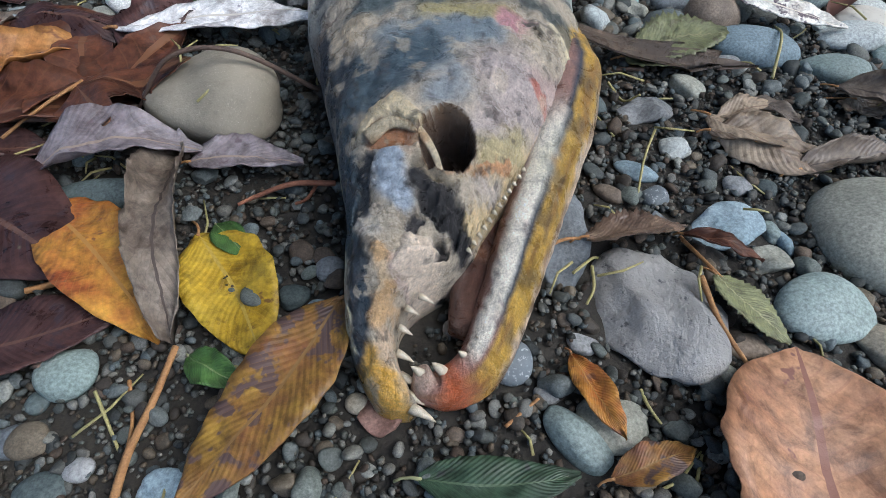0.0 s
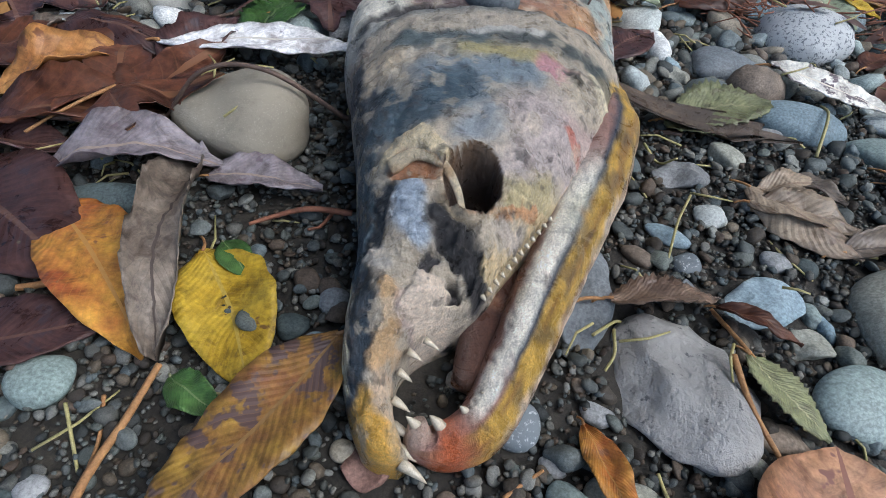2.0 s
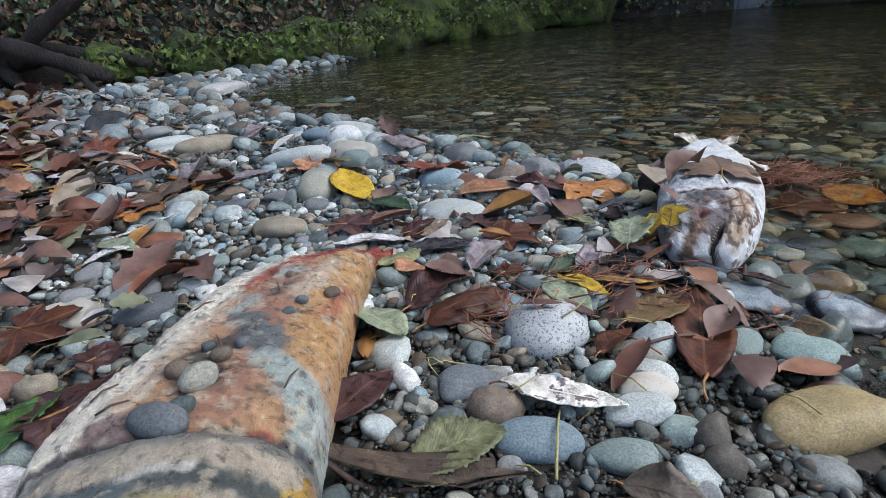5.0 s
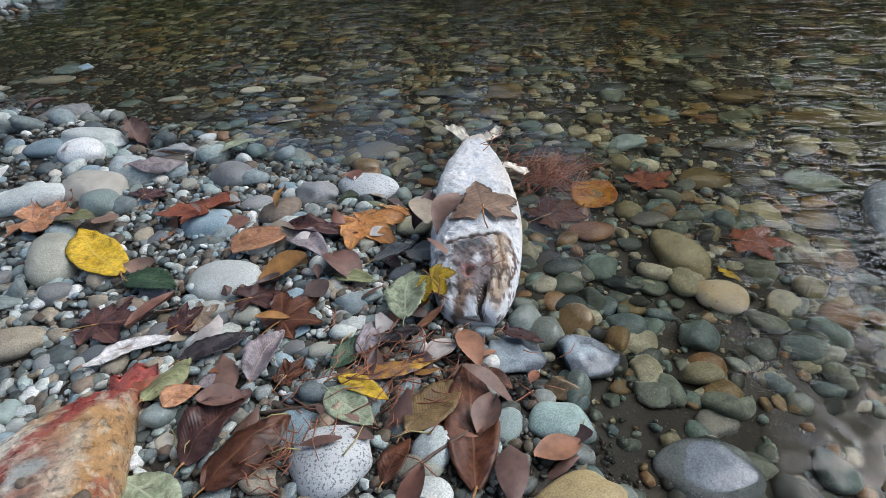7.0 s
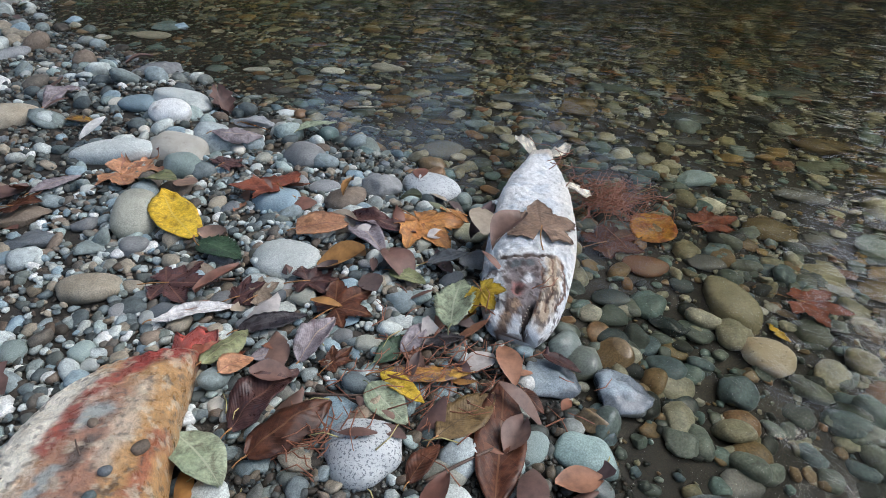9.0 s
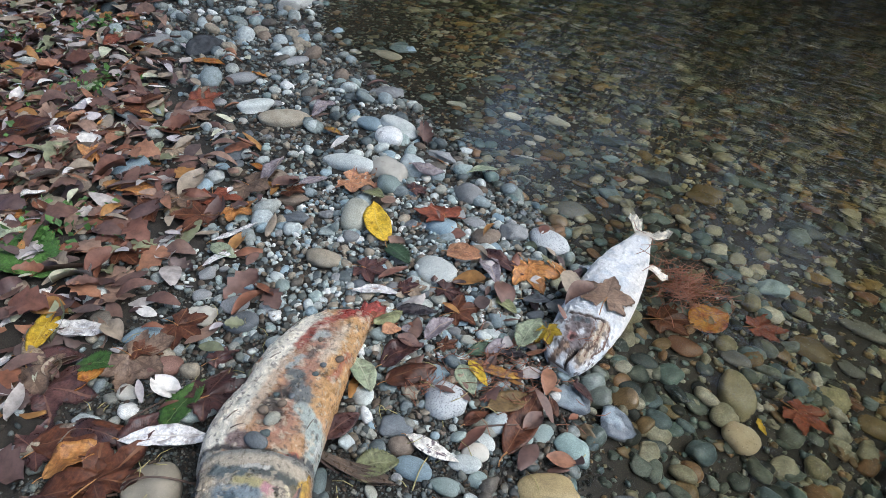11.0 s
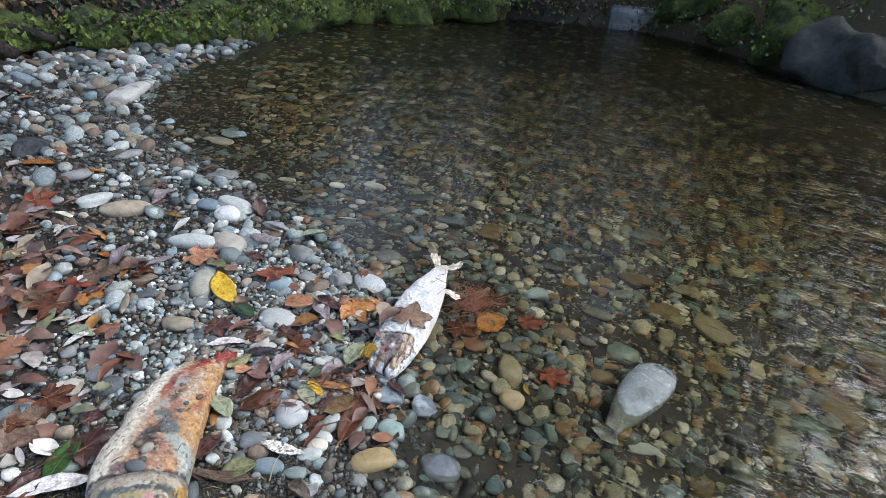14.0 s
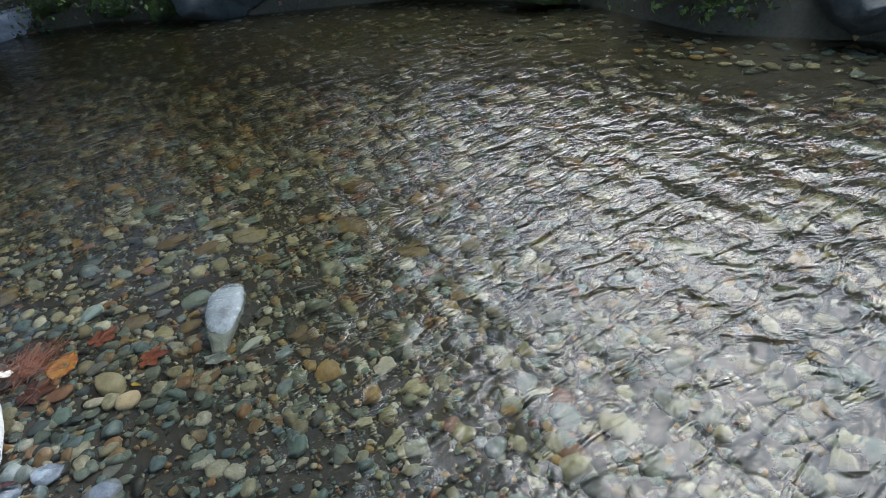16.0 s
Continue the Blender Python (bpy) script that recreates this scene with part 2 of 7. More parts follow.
def leaf_material(name, a, b, rib, spots=None, spot_amount=0.58, rough=0.5, ribs=22, back=None):
    """A leaf: two tones, a midrib and side ribs along its own u (length) and v (across), and blotches."""
    m, nt, bsdf = nodes_of(name)
    uv = nt.nodes.new("ShaderNodeUVMap")
    oi = nt.nodes.new("ShaderNodeObjectInfo")
    geo = nt.nodes.new("ShaderNodeNewGeometry")
    tc = nt.nodes.new("ShaderNodeTexCoord")
    vec, rnd = shift_coords(nt)
    n = noise_tex(nt, vec, 28, 5, 0.65)
    col = ramp(nt, n.outputs[0], [(0.35, a), (0.65, b)])
    n2 = noise_tex(nt, vec, 160, 4, 0.7)
    f = ramp(nt, n2.outputs[0], [(0.32, (0.6, 0.6, 0.6)), (0.68, (1.28, 1.28, 1.28))])
    col = mix(nt, 1.0, col, f, "MULTIPLY")
    blot = noise_tex(nt, vec, 48, 6, 0.7, 0.8)
    col = mix(nt, 1.0, col, ramp(nt, blot.outputs[0], [(0.36, (0.5, 0.46, 0.44)), (0.50, (1, 1, 1)), (0.70, (1.22, 1.2, 1.15))]), "MULTIPLY")
    if spots:
        n3 = noise_tex(nt, vec, 75, 3, 0.6)
        f = ramp(nt, n3.outputs[0], [(spot_amount, (0, 0, 0)), (spot_amount + 0.05, (1, 1, 1))])
        col = mix(nt, f, col, spots)
    sep = nt.nodes.new("ShaderNodeSeparateXYZ")
    nt.links.new(uv.outputs[0], sep.inputs[0])

    def math(op, x, y=0.0):
        k = nt.nodes.new("ShaderNodeMath")
        k.operation = op
        for s, v in zip(k.inputs, (x, y)):
            if isinstance(v, bpy.types.NodeSocket):
                nt.links.new(v, s)
            else:
                s.default_value = v
        return k.outputs[0]

    av = math("ABSOLUTE", math("SUBTRACT", sep.outputs[1], 0.5))
    mid = math("LESS_THAN", av, 0.022)
    saw = math("FRACT", math("MULTIPLY", math("SUBTRACT", sep.outputs[0], math("MULTIPLY", av, 0.5)), float(ribs)))
    near = math("ABSOLUTE", math("SUBTRACT", saw, 0.5))
    side = math("MULTIPLY", math("LESS_THAN", near, 0.05), 0.26)
    line = math("MAXIMUM", mid, side)
    col = mix(nt, line, col, rib)
    tone = ramp(nt, rnd, [(0.0, (0.7, 0.7, 0.7)), (1.0, (1.05, 1.05, 1.05))])
    col = mix(nt, 1.0, col, tone, "MULTIPLY")
    nt.links.new(col, bsdf.inputs["Base Color"])
    nt.links.new(ramp(nt, blot.outputs[0], [(0.35, (rough - 0.2,) * 3), (0.65, (rough + 0.12,) * 3)]), bsdf.inputs["Roughness"])
    bsdf.inputs["Specular IOR Level"].default_value = 0.35
    h = math("ADD", math("MULTIPLY", near, 1.0), math("MULTIPLY", n2.outputs[0], 0.6))
    bump(nt, h, bsdf, 0.4, 0.0012)
    return m


LEAVES = {
    "white": leaf_material("silvery_leaf", (0.66, 0.64, 0.63), (0.88, 0.86, 0.83), (0.60, 0.55, 0.47), (0.30, 0.27, 0.29), 0.64, ribs=26),
    "whitespot": leaf_material("spotted_cream_leaf", (0.72, 0.69, 0.6), (0.88, 0.85, 0.76), (0.75, 0.68, 0.55), (0.12, 0.09, 0.10), 0.57, ribs=26),
    "lilac": leaf_material("lilac_grey_leaf", (0.20, 0.165, 0.175), (0.31, 0.275, 0.285), (0.36, 0.28, 0.22), (0.15, 0.11, 0.12), 0.62),
    "orange": leaf_material("orange_yellow_leaf", (0.36, 0.10, 0.03), (0.50, 0.26, 0.04), (0.42, 0.22, 0.06), (0.22, 0.09, 0.04), 0.64),
    "yellow": leaf_material("yellow_leaf", (0.58, 0.36, 0.02), (0.66, 0.46, 0.05), (0.60, 0.42, 0.08), (0.2, 0.1, 0.03), 0.67),
    "mottled": leaf_material("yellow_brown_mottled_leaf", (0.23, 0.09, 0.04), (0.42, 0.25, 0.04), (0.30, 0.17, 0.06), (0.12, 0.075, 0.065), 0.53),
    "greybrown": leaf_material("curled_grey_brown_leaf", (0.13, 0.10, 0.075), (0.22, 0.18, 0.14), (0.08, 0.06, 0.05), ribs=14),
    "plum": leaf_material("plum_brown_leaf", (0.052, 0.025, 0.024), (0.115, 0.055, 0.047), (0.16, 0.085, 0.06), (0.06, 0.04, 0.045), 0.6, rough=0.42),
    "green": leaf_material("fresh_green_leaf", (0.05, 0.12, 0.025), (0.1, 0.2, 0.05), (0.19, 0.26, 0.1), (0.03, 0.05, 0.02), 0.66),
    "darkgreen": leaf_material("dark_green_leaf", (0.03, 0.06, 0.035), (0.07, 0.12, 0.065), (0.11, 0.16, 0.09), (0.03, 0.035, 0.03), 0.62),
    "palegreen": leaf_material("pale_green_leaf", (0.29, 0.35, 0.22), (0.42, 0.46, 0.31), (0.45, 0.47, 0.33), (0.3, 0.24, 0.1), 0.68),
    "oliveleaf": leaf_material("olive_leaf", (0.18, 0.19, 0.09), (0.27, 0.28, 0.14), (0.33, 0.32, 0.18), (0.1, 0.09, 0.05), 0.64),
    "salmon": leaf_material("salmon_brown_leaf", (0.40, 0.19, 0.10), (0.52, 0.28, 0.15), (0.27, 0.12, 0.08), (0.24, 0.11, 0.08), 0.66, ribs=9),
    "brown": leaf_material("brown_leaf", (0.17, 0.11, 0.075), (0.26, 0.18, 0.125), (0.14, 0.09, 0.06)),
    "rust": leaf_material("rust_brown_leaf", (0.06, 0.022, 0.012), (0.14, 0.05, 0.024), (0.17, 0.08, 0.04), (0.1, 0.05, 0.035), 0.62, ribs=10),
    "orangebrown": leaf_material("orange_brown_leaf", (0.40, 0.16, 0.045), (0.5, 0.25, 0.08), (0.3, 0.14, 0.05), (0.22, 0.09, 0.04), 0.6, ribs=10),
    "redleaf": leaf_material("dark_red_leaf", (0.17, 0.045, 0.025), (0.27, 0.085, 0.045), (0.2, 0.07, 0.04)),
    "tanleaf": leaf_material("dry_tan_leaf", (0.27, 0.2, 0.135), (0.38, 0.3, 0.21), (0.22, 0.15, 0.1), (0.16, 0.11, 0.075), 0.63, ribs=14),
    "ochreleaf": leaf_material("wet_ochre_leaf", (0.18, 0.115, 0.045), (0.27, 0.18, 0.08), (0.15, 0.1, 0.05)),
    "slateleaf": leaf_material("slate_grey_leaf", (0.115, 0.125, 0.13), (0.17, 0.18, 0.185), (0.2, 0.2, 0.19)),
    "black": leaf_material("blackened_leaf", (0.022, 0.018, 0.02), (0.05, 0.042, 0.045), (0.06, 0.05, 0.05), rough=0.35),
}


def litter_material(name, stops, rough=0.55):
    m, nt, bsdf = nodes_of(name)
    geo = nt.nodes.new("ShaderNodeNewGeometry")
    r = nt.nodes.new("ShaderNodeValToRGB")
    r.color_ramp.interpolation = "CONSTANT"
    while len(r.color_ramp.elements) < len(stops):
        r.color_ramp.elements.new(0.5)
    for k, (e, c) in enumerate(zip(r.color_ramp.elements, stops)):
        e.position, e.color = k / len(stops), (*c, 1)
    nt.links.new(geo.outputs["Random Per Island"], r.inputs[0])
    tc = nt.nodes.new("ShaderNodeTexCoord")
    n = noise_tex(nt, tc.outputs["Object"], 45, 5, 0.65)
    f = ramp(nt, n.outputs[0], [(0.3, (0.55, 0.55, 0.55)), (0.7, (1.3, 1.3, 1.3))])
    nt.links.new(mix(nt, 1.0, r.outputs[0], f, "MULTIPLY"), bsdf.inputs["Base Color"])
    bsdf.inputs["Roughness"].default_value = rough
    bump(nt, n.outputs[0], bsdf, 0.3, 0.002)
    return m


litter_mat = litter_material("leaf_litter", [(0.21, 0.085, 0.045), (0.15, 0.08, 0.06), (0.31, 0.15, 0.085), (0.10, 0.06, 0.055), (0.17, 0.075, 0.05), (0.27, 0.17, 0.12),
                                             (0.17, 0.1, 0.075), (0.32, 0.26, 0.19), (0.115, 0.08, 0.07), (0.40, 0.36, 0.33), (0.2, 0.21, 0.12), (0.13, 0.075, 0.06), (0.34, 0.17, 0.05)])
ivy_mat = litter_material("bank_foliage", [(0.09, 0.15, 0.055), (0.15, 0.20, 0.10), (0.25, 0.165, 0.10), (0.17, 0.115, 0.07), (0.28, 0.32, 0.22), (0.34, 0.23, 0.09), (0.28, 0.17, 0.11),
                                           (0.1, 0.07, 0.045), (0.07, 0.11, 0.075)])
sprout_moss = litter_material("moss_tufts", [(0.08, 0.13, 0.025), (0.15, 0.22, 0.04), (0.22, 0.30, 0.06), (0.05, 0.06, 0.03), (0.12, 0.1, 0.05)])
sprout_mat = litter_material("ground_cover", [(0.09, 0.2, 0.045), (0.13, 0.26, 0.07), (0.07, 0.15, 0.04)])


def plain_material(name, a, b, scale, rough=0.6, strength=0.4, distance=0.003, stretch=(1, 1, 1)):
    m, nt, bsdf = nodes_of(name)
    tc = nt.nodes.new("ShaderNodeTexCoord")
    mp = nt.nodes.new("ShaderNodeMapping")
    mp.inputs["Scale"].default_value = stretch
    nt.links.new(tc.outputs["Object"], mp.inputs[0])
    n = noise_tex(nt, mp.outputs[0], scale, 6, 0.65)
    n2 = noise_tex(nt, mp.outputs[0], scale * 6, 4, 0.7)
    col = ramp(nt, n.outputs[0], [(0.32, a), (0.68, b)])
    f = ramp(nt, n2.outputs[0], [(0.3, (0.7, 0.7, 0.7)), (0.7, (1.25, 1.25, 1.25))])
    nt.links.new(mix(nt, 1.0, col, f, "MULTIPLY"), bsdf.inputs["Base Color"])
    bsdf.inputs["Roughness"].default_value = rough
    bump(nt, n2.outputs[0], bsdf, strength, distance)
    return m


twig_mat = plain_material("twig_bark", (0.07, 0.045, 0.035), (0.15, 0.095, 0.065), 90)
straw_mat = plain_material("orange_stem", (0.3, 0.14, 0.05), (0.42, 0.22, 0.08), 120)
needle_mat = plain_material("red_needles", (0.2, 0.075, 0.04), (0.32, 0.13, 0.07), 200)
grass_mat = plain_material("straw_needles", (0.33, 0.29, 0.1), (0.46, 0.4, 0.18), 200)
bark_mat = plain_material("dark_bark", (0.022, 0.017, 0.014), (0.06, 0.048, 0.04), 9, 0.8, 0.8, 0.03, (1, 1, 0.25))
moss_mat = plain_material("mossy_rock", (0.03, 0.034, 0.022), (0.19, 0.26, 0.045), 6.0, 0.9, 1.0, 0.04)
boulder_mat = plain_material("grey_boulder", (0.028, 0.032, 0.03), (0.10, 0.105, 0.09), 3.5, 0.7, 0.5, 0.02)
concrete_mat = plain_material("old_concrete", (0.24, 0.25, 0.25), (0.36, 0.37, 0.37), 3.0, 0.75, 0.3, 0.01)


def flesh_material(name, rough, noise_scale, low, high, wear, wear_amount, gloss=0.5):
    """Fish skin: the mottling stored with the mesh as 'pigment', broken up by blotches, fibres and specks."""
    m, nt, bsdf = nodes_of(name)
    at = nt.nodes.new("ShaderNodeAttribute")
    at.attribute_name = "pigment"
    tc = nt.nodes.new("ShaderNodeTexCoord")
    mp = nt.nodes.new("ShaderNodeMapping")
    mp.inputs["Scale"].default_value = (1.0, 0.3, 1.0)
    mp.inputs["Rotation"].default_value = (0, 0, radians(12))
    nt.links.new(tc.outputs["Object"], mp.inputs[0])

    def grey(n, a, b, lo, hi):
        return ramp(nt, n.outputs[0], [(a, (lo, lo, lo)), (b, (hi, hi, hi))])

    n = noise_tex(nt, tc.outputs["Object"], noise_scale, 8, 0.72, 0.7)
    col = mix(nt, 1.0, at.outputs["Color"], grey(n, 0.33, 0.66, low, high), "MULTIPLY")
    fib = noise_tex(nt, mp.outputs[0], noise_scale * 5, 6, 0.7, 0.8)
    col = mix(nt, 1.0, col, grey(fib, 0.32, 0.66, low + 0.12, high - 0.05), "MULTIPLY")
    n2 = noise_tex(nt, tc.outputs["Object"], noise_scale * 1.6, 8, 0.75, 1.2)
    col = mix(nt, grey(n2, wear_amount, wear_amount + 0.05, 0, 1), col, wear)
    pale = noise_tex(nt, mp.outputs[0], noise_scale * 1.9, 7, 0.7, 1.4)
    col = mix(nt, grey(pale, 0.67, 0.73, 0, 0.3), col, (0.52, 0.46, 0.36))
    n3 = noise_tex(nt, tc.outputs["Object"], noise_scale * 12, 5, 0.75)
    col = mix(nt, 1.0, col, grey(n3, 0.3, 0.68, 0.66, 1.25), "MULTIPLY")
    nt.links.new(col, bsdf.inputs["Base Color"])
    nt.links.new(grey(n, 0.3, 0.7, rough - 0.14, rough + 0.2), bsdf.inputs["Roughness"])
    bsdf.inputs["Specular IOR Level"].default_value = gloss
    sm = nt.nodes.new("ShaderNodeMath")
    sm.operation = "MULTIPLY_ADD"
    sm.inputs[1].default_value = 0.5
    nt.links.new(fib.outputs[0], sm.inputs[0])
    nt.links.new(n2.outputs[0], sm.inputs[2])
    bump(nt, sm.outputs[0], bsdf, 0.75, 0.006)
    return m


skin_mat = flesh_material("decayed_salmon_skin", 0.30, 70, 0.70, 1.24, (0.13, 0.10, 0.075), 0.70, 0.6)
fuzz_mat = flesh_material("white_mould_skin", 0.75, 110, 0.8, 1.12, (0.42, 0.37, 0.33), 0.69, 0.3)
wet_skin_mat = flesh_material("wet_pale_skin", 0.18, 30, 0.8, 1.15, (0.33, 0.3, 0.27), 0.66, 0.6)
tooth_mat = plain_material("tooth_enamel", (0.38, 0.32, 0.22), (0.58, 0.51, 0.39), 300, 0.3, 0.1, 0.0005)
socket_mat = plain_material("eye_socket", (0.02, 0.012, 0.008), (0.09, 0.045, 0.02), 120, 0.5, 0.3, 0.001)


def water_material():
    """Clear shallow stream water: see-through from above, mirror-like at a slant, with running ripples."""
    m = bpy.data.materials.new("stream_water")
    m.use_nodes = True
    nt = m.node_tree
    nt.nodes.remove(nt.nodes["Principled BSDF"])
    out = nt.nodes["Material Output"]
    tc = nt.nodes.new("ShaderNodeTexCoord")
    mp = nt.nodes.new("ShaderNodeMapping")
    turn = nt.nodes.new("ShaderNodeMapping")
    turn.inputs["Rotation"].default_value = (0, 0, radians(39))
    mp.inputs["Scale"].default_value = (1.0, 2.0, 1.0)
    nt.links.new(tc.outputs["Object"], turn.inputs[0])
    nt.links.new(turn.outputs[0], mp.inputs[0])
    a = noise_tex(nt, mp.outputs[0], 6.5, 2, 0.45, 0.9)
    b = noise_tex(nt, mp.outputs[0], 27, 2, 0.5, 0.5)
    at = nt.nodes.new("ShaderNodeAttribute")
    at.attribute_name = "riffle"
    add = nt.nodes.new("ShaderNodeMath")
    add.operation = "MULTIPLY_ADD"
    add.inputs[1].default_value = 0.16
    nt.links.new(b.outputs[0], add.inputs[0])
    nt.links.new(a.outputs[0], add.inputs[2])
    mul = nt.nodes.new("ShaderNodeMath")
    mul.operation = "MULTIPLY"
    nt.links.new(add.outputs[0], mul.inputs[0])
    nt.links.new(at.outputs["Fac"], mul.inputs[1])
    bp = node(nt, "ShaderNodeBump", Strength=1.0, Distance=0.023)
    nt.links.new(mul.outputs[0], bp.inputs["Height"])
    glossy = nt.nodes.new("ShaderNodeBsdfGlossy")
    glossy.inputs["Roughness"].default_value = 0.05
    nt.links.new(ramp(nt, at.outputs["Fac"], [(0.2, (0.05, 0.05, 0.05)), (0.8, (0.15, 0.15, 0.15))]), glossy.inputs["Roughness"])
    clear = node(nt, "ShaderNodeBsdfRefraction", IOR=1.33, Roughness=0.0)
    dep = nt.nodes.new("ShaderNodeAttribute")
    dep.attribute_name = "depth"
    body = ramp(nt, dep.outputs["Fac"], [(0.0, (0.95, 0.94, 0.91)), (0.04, (0.80, 0.77, 0.66)), (0.10, (0.68, 0.64, 0.48)), (0.20, (0.56, 0.51, 0.33)), (0.32, (0.42, 0.37, 0.22))])
    # the bed shows dimmer and bluer through the broken water
    body = mix(nt, 1.0, body, ramp(nt, at.outputs["Fac"], [(0.25, (1, 1, 1)), (0.9, (0.86, 0.90, 0.92))]), "MULTIPLY")
    nt.links.new(body, clear.inputs[0])
    fr = node(nt, "ShaderNodeFresnel", IOR=1.33)
    for n in (glossy, fr, clear):
        nt.links.new(bp.outputs[0], n.inputs["Normal"])
    # extra mirror share on top of Fresnel, added to brighten the broken water
    gloss_share = nt.nodes.new("ShaderNodeMath")
    gloss_share.operation = "MULTIPLY_ADD"
    gloss_share.inputs[1].default_value = 0.015
    nt.links.new(at.outputs["Fac"], gloss_share.inputs[0])
    nt.links.new(fr.outputs[0], gloss_share.inputs[2])
    mx = nt.nodes.new("ShaderNodeMixShader")
    nt.links.new(gloss_share.outputs[0], mx.inputs[0])
    nt.links.new(clear.outputs[0], mx.inputs[1])
    nt.links.new(glossy.outputs[0], mx.inputs[2])
    nt.links.new(mx.outputs[0], out.inputs["Surface"])
    return m


water_mat = water_material()

# ---- the lie of the land ----
WATER_Z = -0.03
SHORE_Y = [-60, -3.0, -1.2, -0.3, 0.1, 0.45, 0.75, 1.05, 1.3, 1.5, 1.64, 2.0, 2.4, 2.73, 3.1, 3.63, 4.2, 5.0, 6.2, 7.1, 60]
SHORE_X = [0.0, 0.1, 0.25, 0.42, 0.50, 0.55, 0.62, 0.64, 0.56, 0.43, 0.34, 0.12, -0.15, -0.38, -0.52, -0.60, -0.45, 0.0, 0.5, 2.4, 3.0]
FAR_Y = [-60, -6, -3.0, -1.0, 0.0, 1.7, 3.7, 5.8, 6.5, 7.2, 60]
FAR_X = [4.2, 4.2, 4.1, 4.5, 5.4, 5.9, 5.4, 5.2, 4.8, 3.0, 3.0]
FOOT_X = [-60, -8, -4.0, -1.9, -1.5, -0.5, 0.5, 2.3, 4.0, 5.0, 60]
FOOT_Y = [6.0, 5.2, 4.6, 4.6, 4.7, 5.3, 6.5, 7.2, 7.1, 6.6, 6.6]


def shore_gap(x, y):
    """How far out over the water a place lies (negative on the bank)."""
    return 0.78 * (np.asarray(x, float) - np.interp(y, SHORE_Y, SHORE_X))


def ground_z(x, y):
    x, y = np.asarray(x, float), np.asarray(y, float)
    d = shore_gap(x, y)
    dry = np.maximum(-d, 0)
    wet = np.maximum(d, 0)
    z = WATER_Z + 0.032 * (1 - np.exp(-dry / 0.13)) + 0.03 * np.maximum(dry - 0.7, 0) - 0.034 * (1 - np.exp(-wet / 0.11)) - 0.23 * (1 - np.exp(-(wet / 1.4) ** 1.5))
    z = z - 0.03 * np.clip((wet - 1.1) / 0.9, 0, 1) * np.clip((y - 0.6) / 0.8, 0, 1) * np.clip((5.2 - x) / 0.8, 0, 1)
    z = z + 0.006 * np.sin(9.1 * x + 3.3 * y) * np.cos(7.3 * y - 2.0 * x) * np.clip(np.abs(d) * 3, 0, 1)
    z = z + np.where(y < 5, 1, 0.3) * 0.19 * np.clip((x - np.interp(y, FAR_Y, FAR_X) + 1.3) / 1.0, 0, 1) * (wet > 1.0)
    rise = np.maximum((x - np.interp(y, FAR_Y, FAR_X)) * 1.0, (y - np.interp(x, FOOT_X, FOOT_Y)) * 0.85)
    up = np.maximum(rise, 0)
    # height caps and ridge gap are set to block or admit reflected sky
    z = z + np.where(rise > 0, 0.2 * np.clip(up * 4, 0, 1) + 0.95 * np.minimum(up, np.minimum(np.interp(y, [-0.6, 1.4], [3.4, 5.5]), np.interp(x, [1.2, 1.7, 2.0, 2.5], [5.5, 2.6, 2.6, 5.5]))) + 0.10 * np.maximum(up - 5.5, 0), 0) * (1 + 0.16 * np.sin(2.1 * x + 1.3 * y) * np.cos(1.7 * y))
    out = np.maximum(np.hypot(x + 1, y - 1) - 9, 0)
    return z + np.where(rise > 0, 0, 0.4 * np.minimum(out, 10))


def mesh_object(name, verts, faces, mat, smooth=True, parent=None):
    me = bpy.data.meshes.new(name)
    me.from_pydata([tuple(v) for v in verts], [], [tuple(f) for f in faces])
    me.materials.append(mat)
    if smooth:
        me.polygons.foreach_set("use_smooth", np.ones(len(me.polygons), bool))
    me.update()
    ob = new(name, me)
    if parent is not None:
        ob.parent = parent
    return ob


def part(name, bm, material, parent, label=""):
    """One mesh object out of a bmesh, under a thing or a part."""
    me = bpy.data.meshes.new(name)
    bm.to_mesh(me)
    bm.free()
    me.materials.append(material)
    me.polygons.foreach_set("use_smooth", np.ones(len(me.polygons), bool))
    ob = new(name, me)
    ob.parent = parent
    if label:
        ob["label"] = label
    return ob


def grid_sheet(name, xs, ys, zfun, mat):
    gx, gy = np.meshgrid(xs, ys)
    v = np.stack([gx.ravel(), gy.ravel(), zfun(gx.ravel(), gy.ravel())], 1)
    w = len(xs)
    i = np.arange((len(ys) - 1) * w).reshape(-1, w)[:, :-1].ravel()
    f = np.stack([i, i + 1, i + w + 1, i + w], 1)
    return mesh_object(name, v.tolist(), f.tolist(), mat)


def steps(*spans):
    out = []
    for a, b, s in spans:
        out += list(np.arange(a, b - 1e-6, s))
    return np.array(out + [spans[-1][1]])


ground = tagged(grid_sheet("ground", steps((-60, -8, 4), (-8, -2, 0.2), (-2, 2, 0.03), (2, 9, 0.1), (9, 60, 3)),
                           steps((-60, -6, 4), (-6, -0.4, 0.2), (-0.4, 2.5, 0.03), (2.5, 8.5, 0.1), (8.5, 60, 3)), ground_z, earth_mat),
                "dark damp sand and earth of the stream bank and bed", "ground", kind="structure")


def water_height(x, y):
    rif = riffle_at(x, y)
    return WATER_Z + 0.0045 * rif * (np.sin(14 * x + 5 * y + 2 * np.sin(3 * y)) * np.cos(11 * y - 6 * x) + 0.5 * np.sin(31 * x - 23 * y))


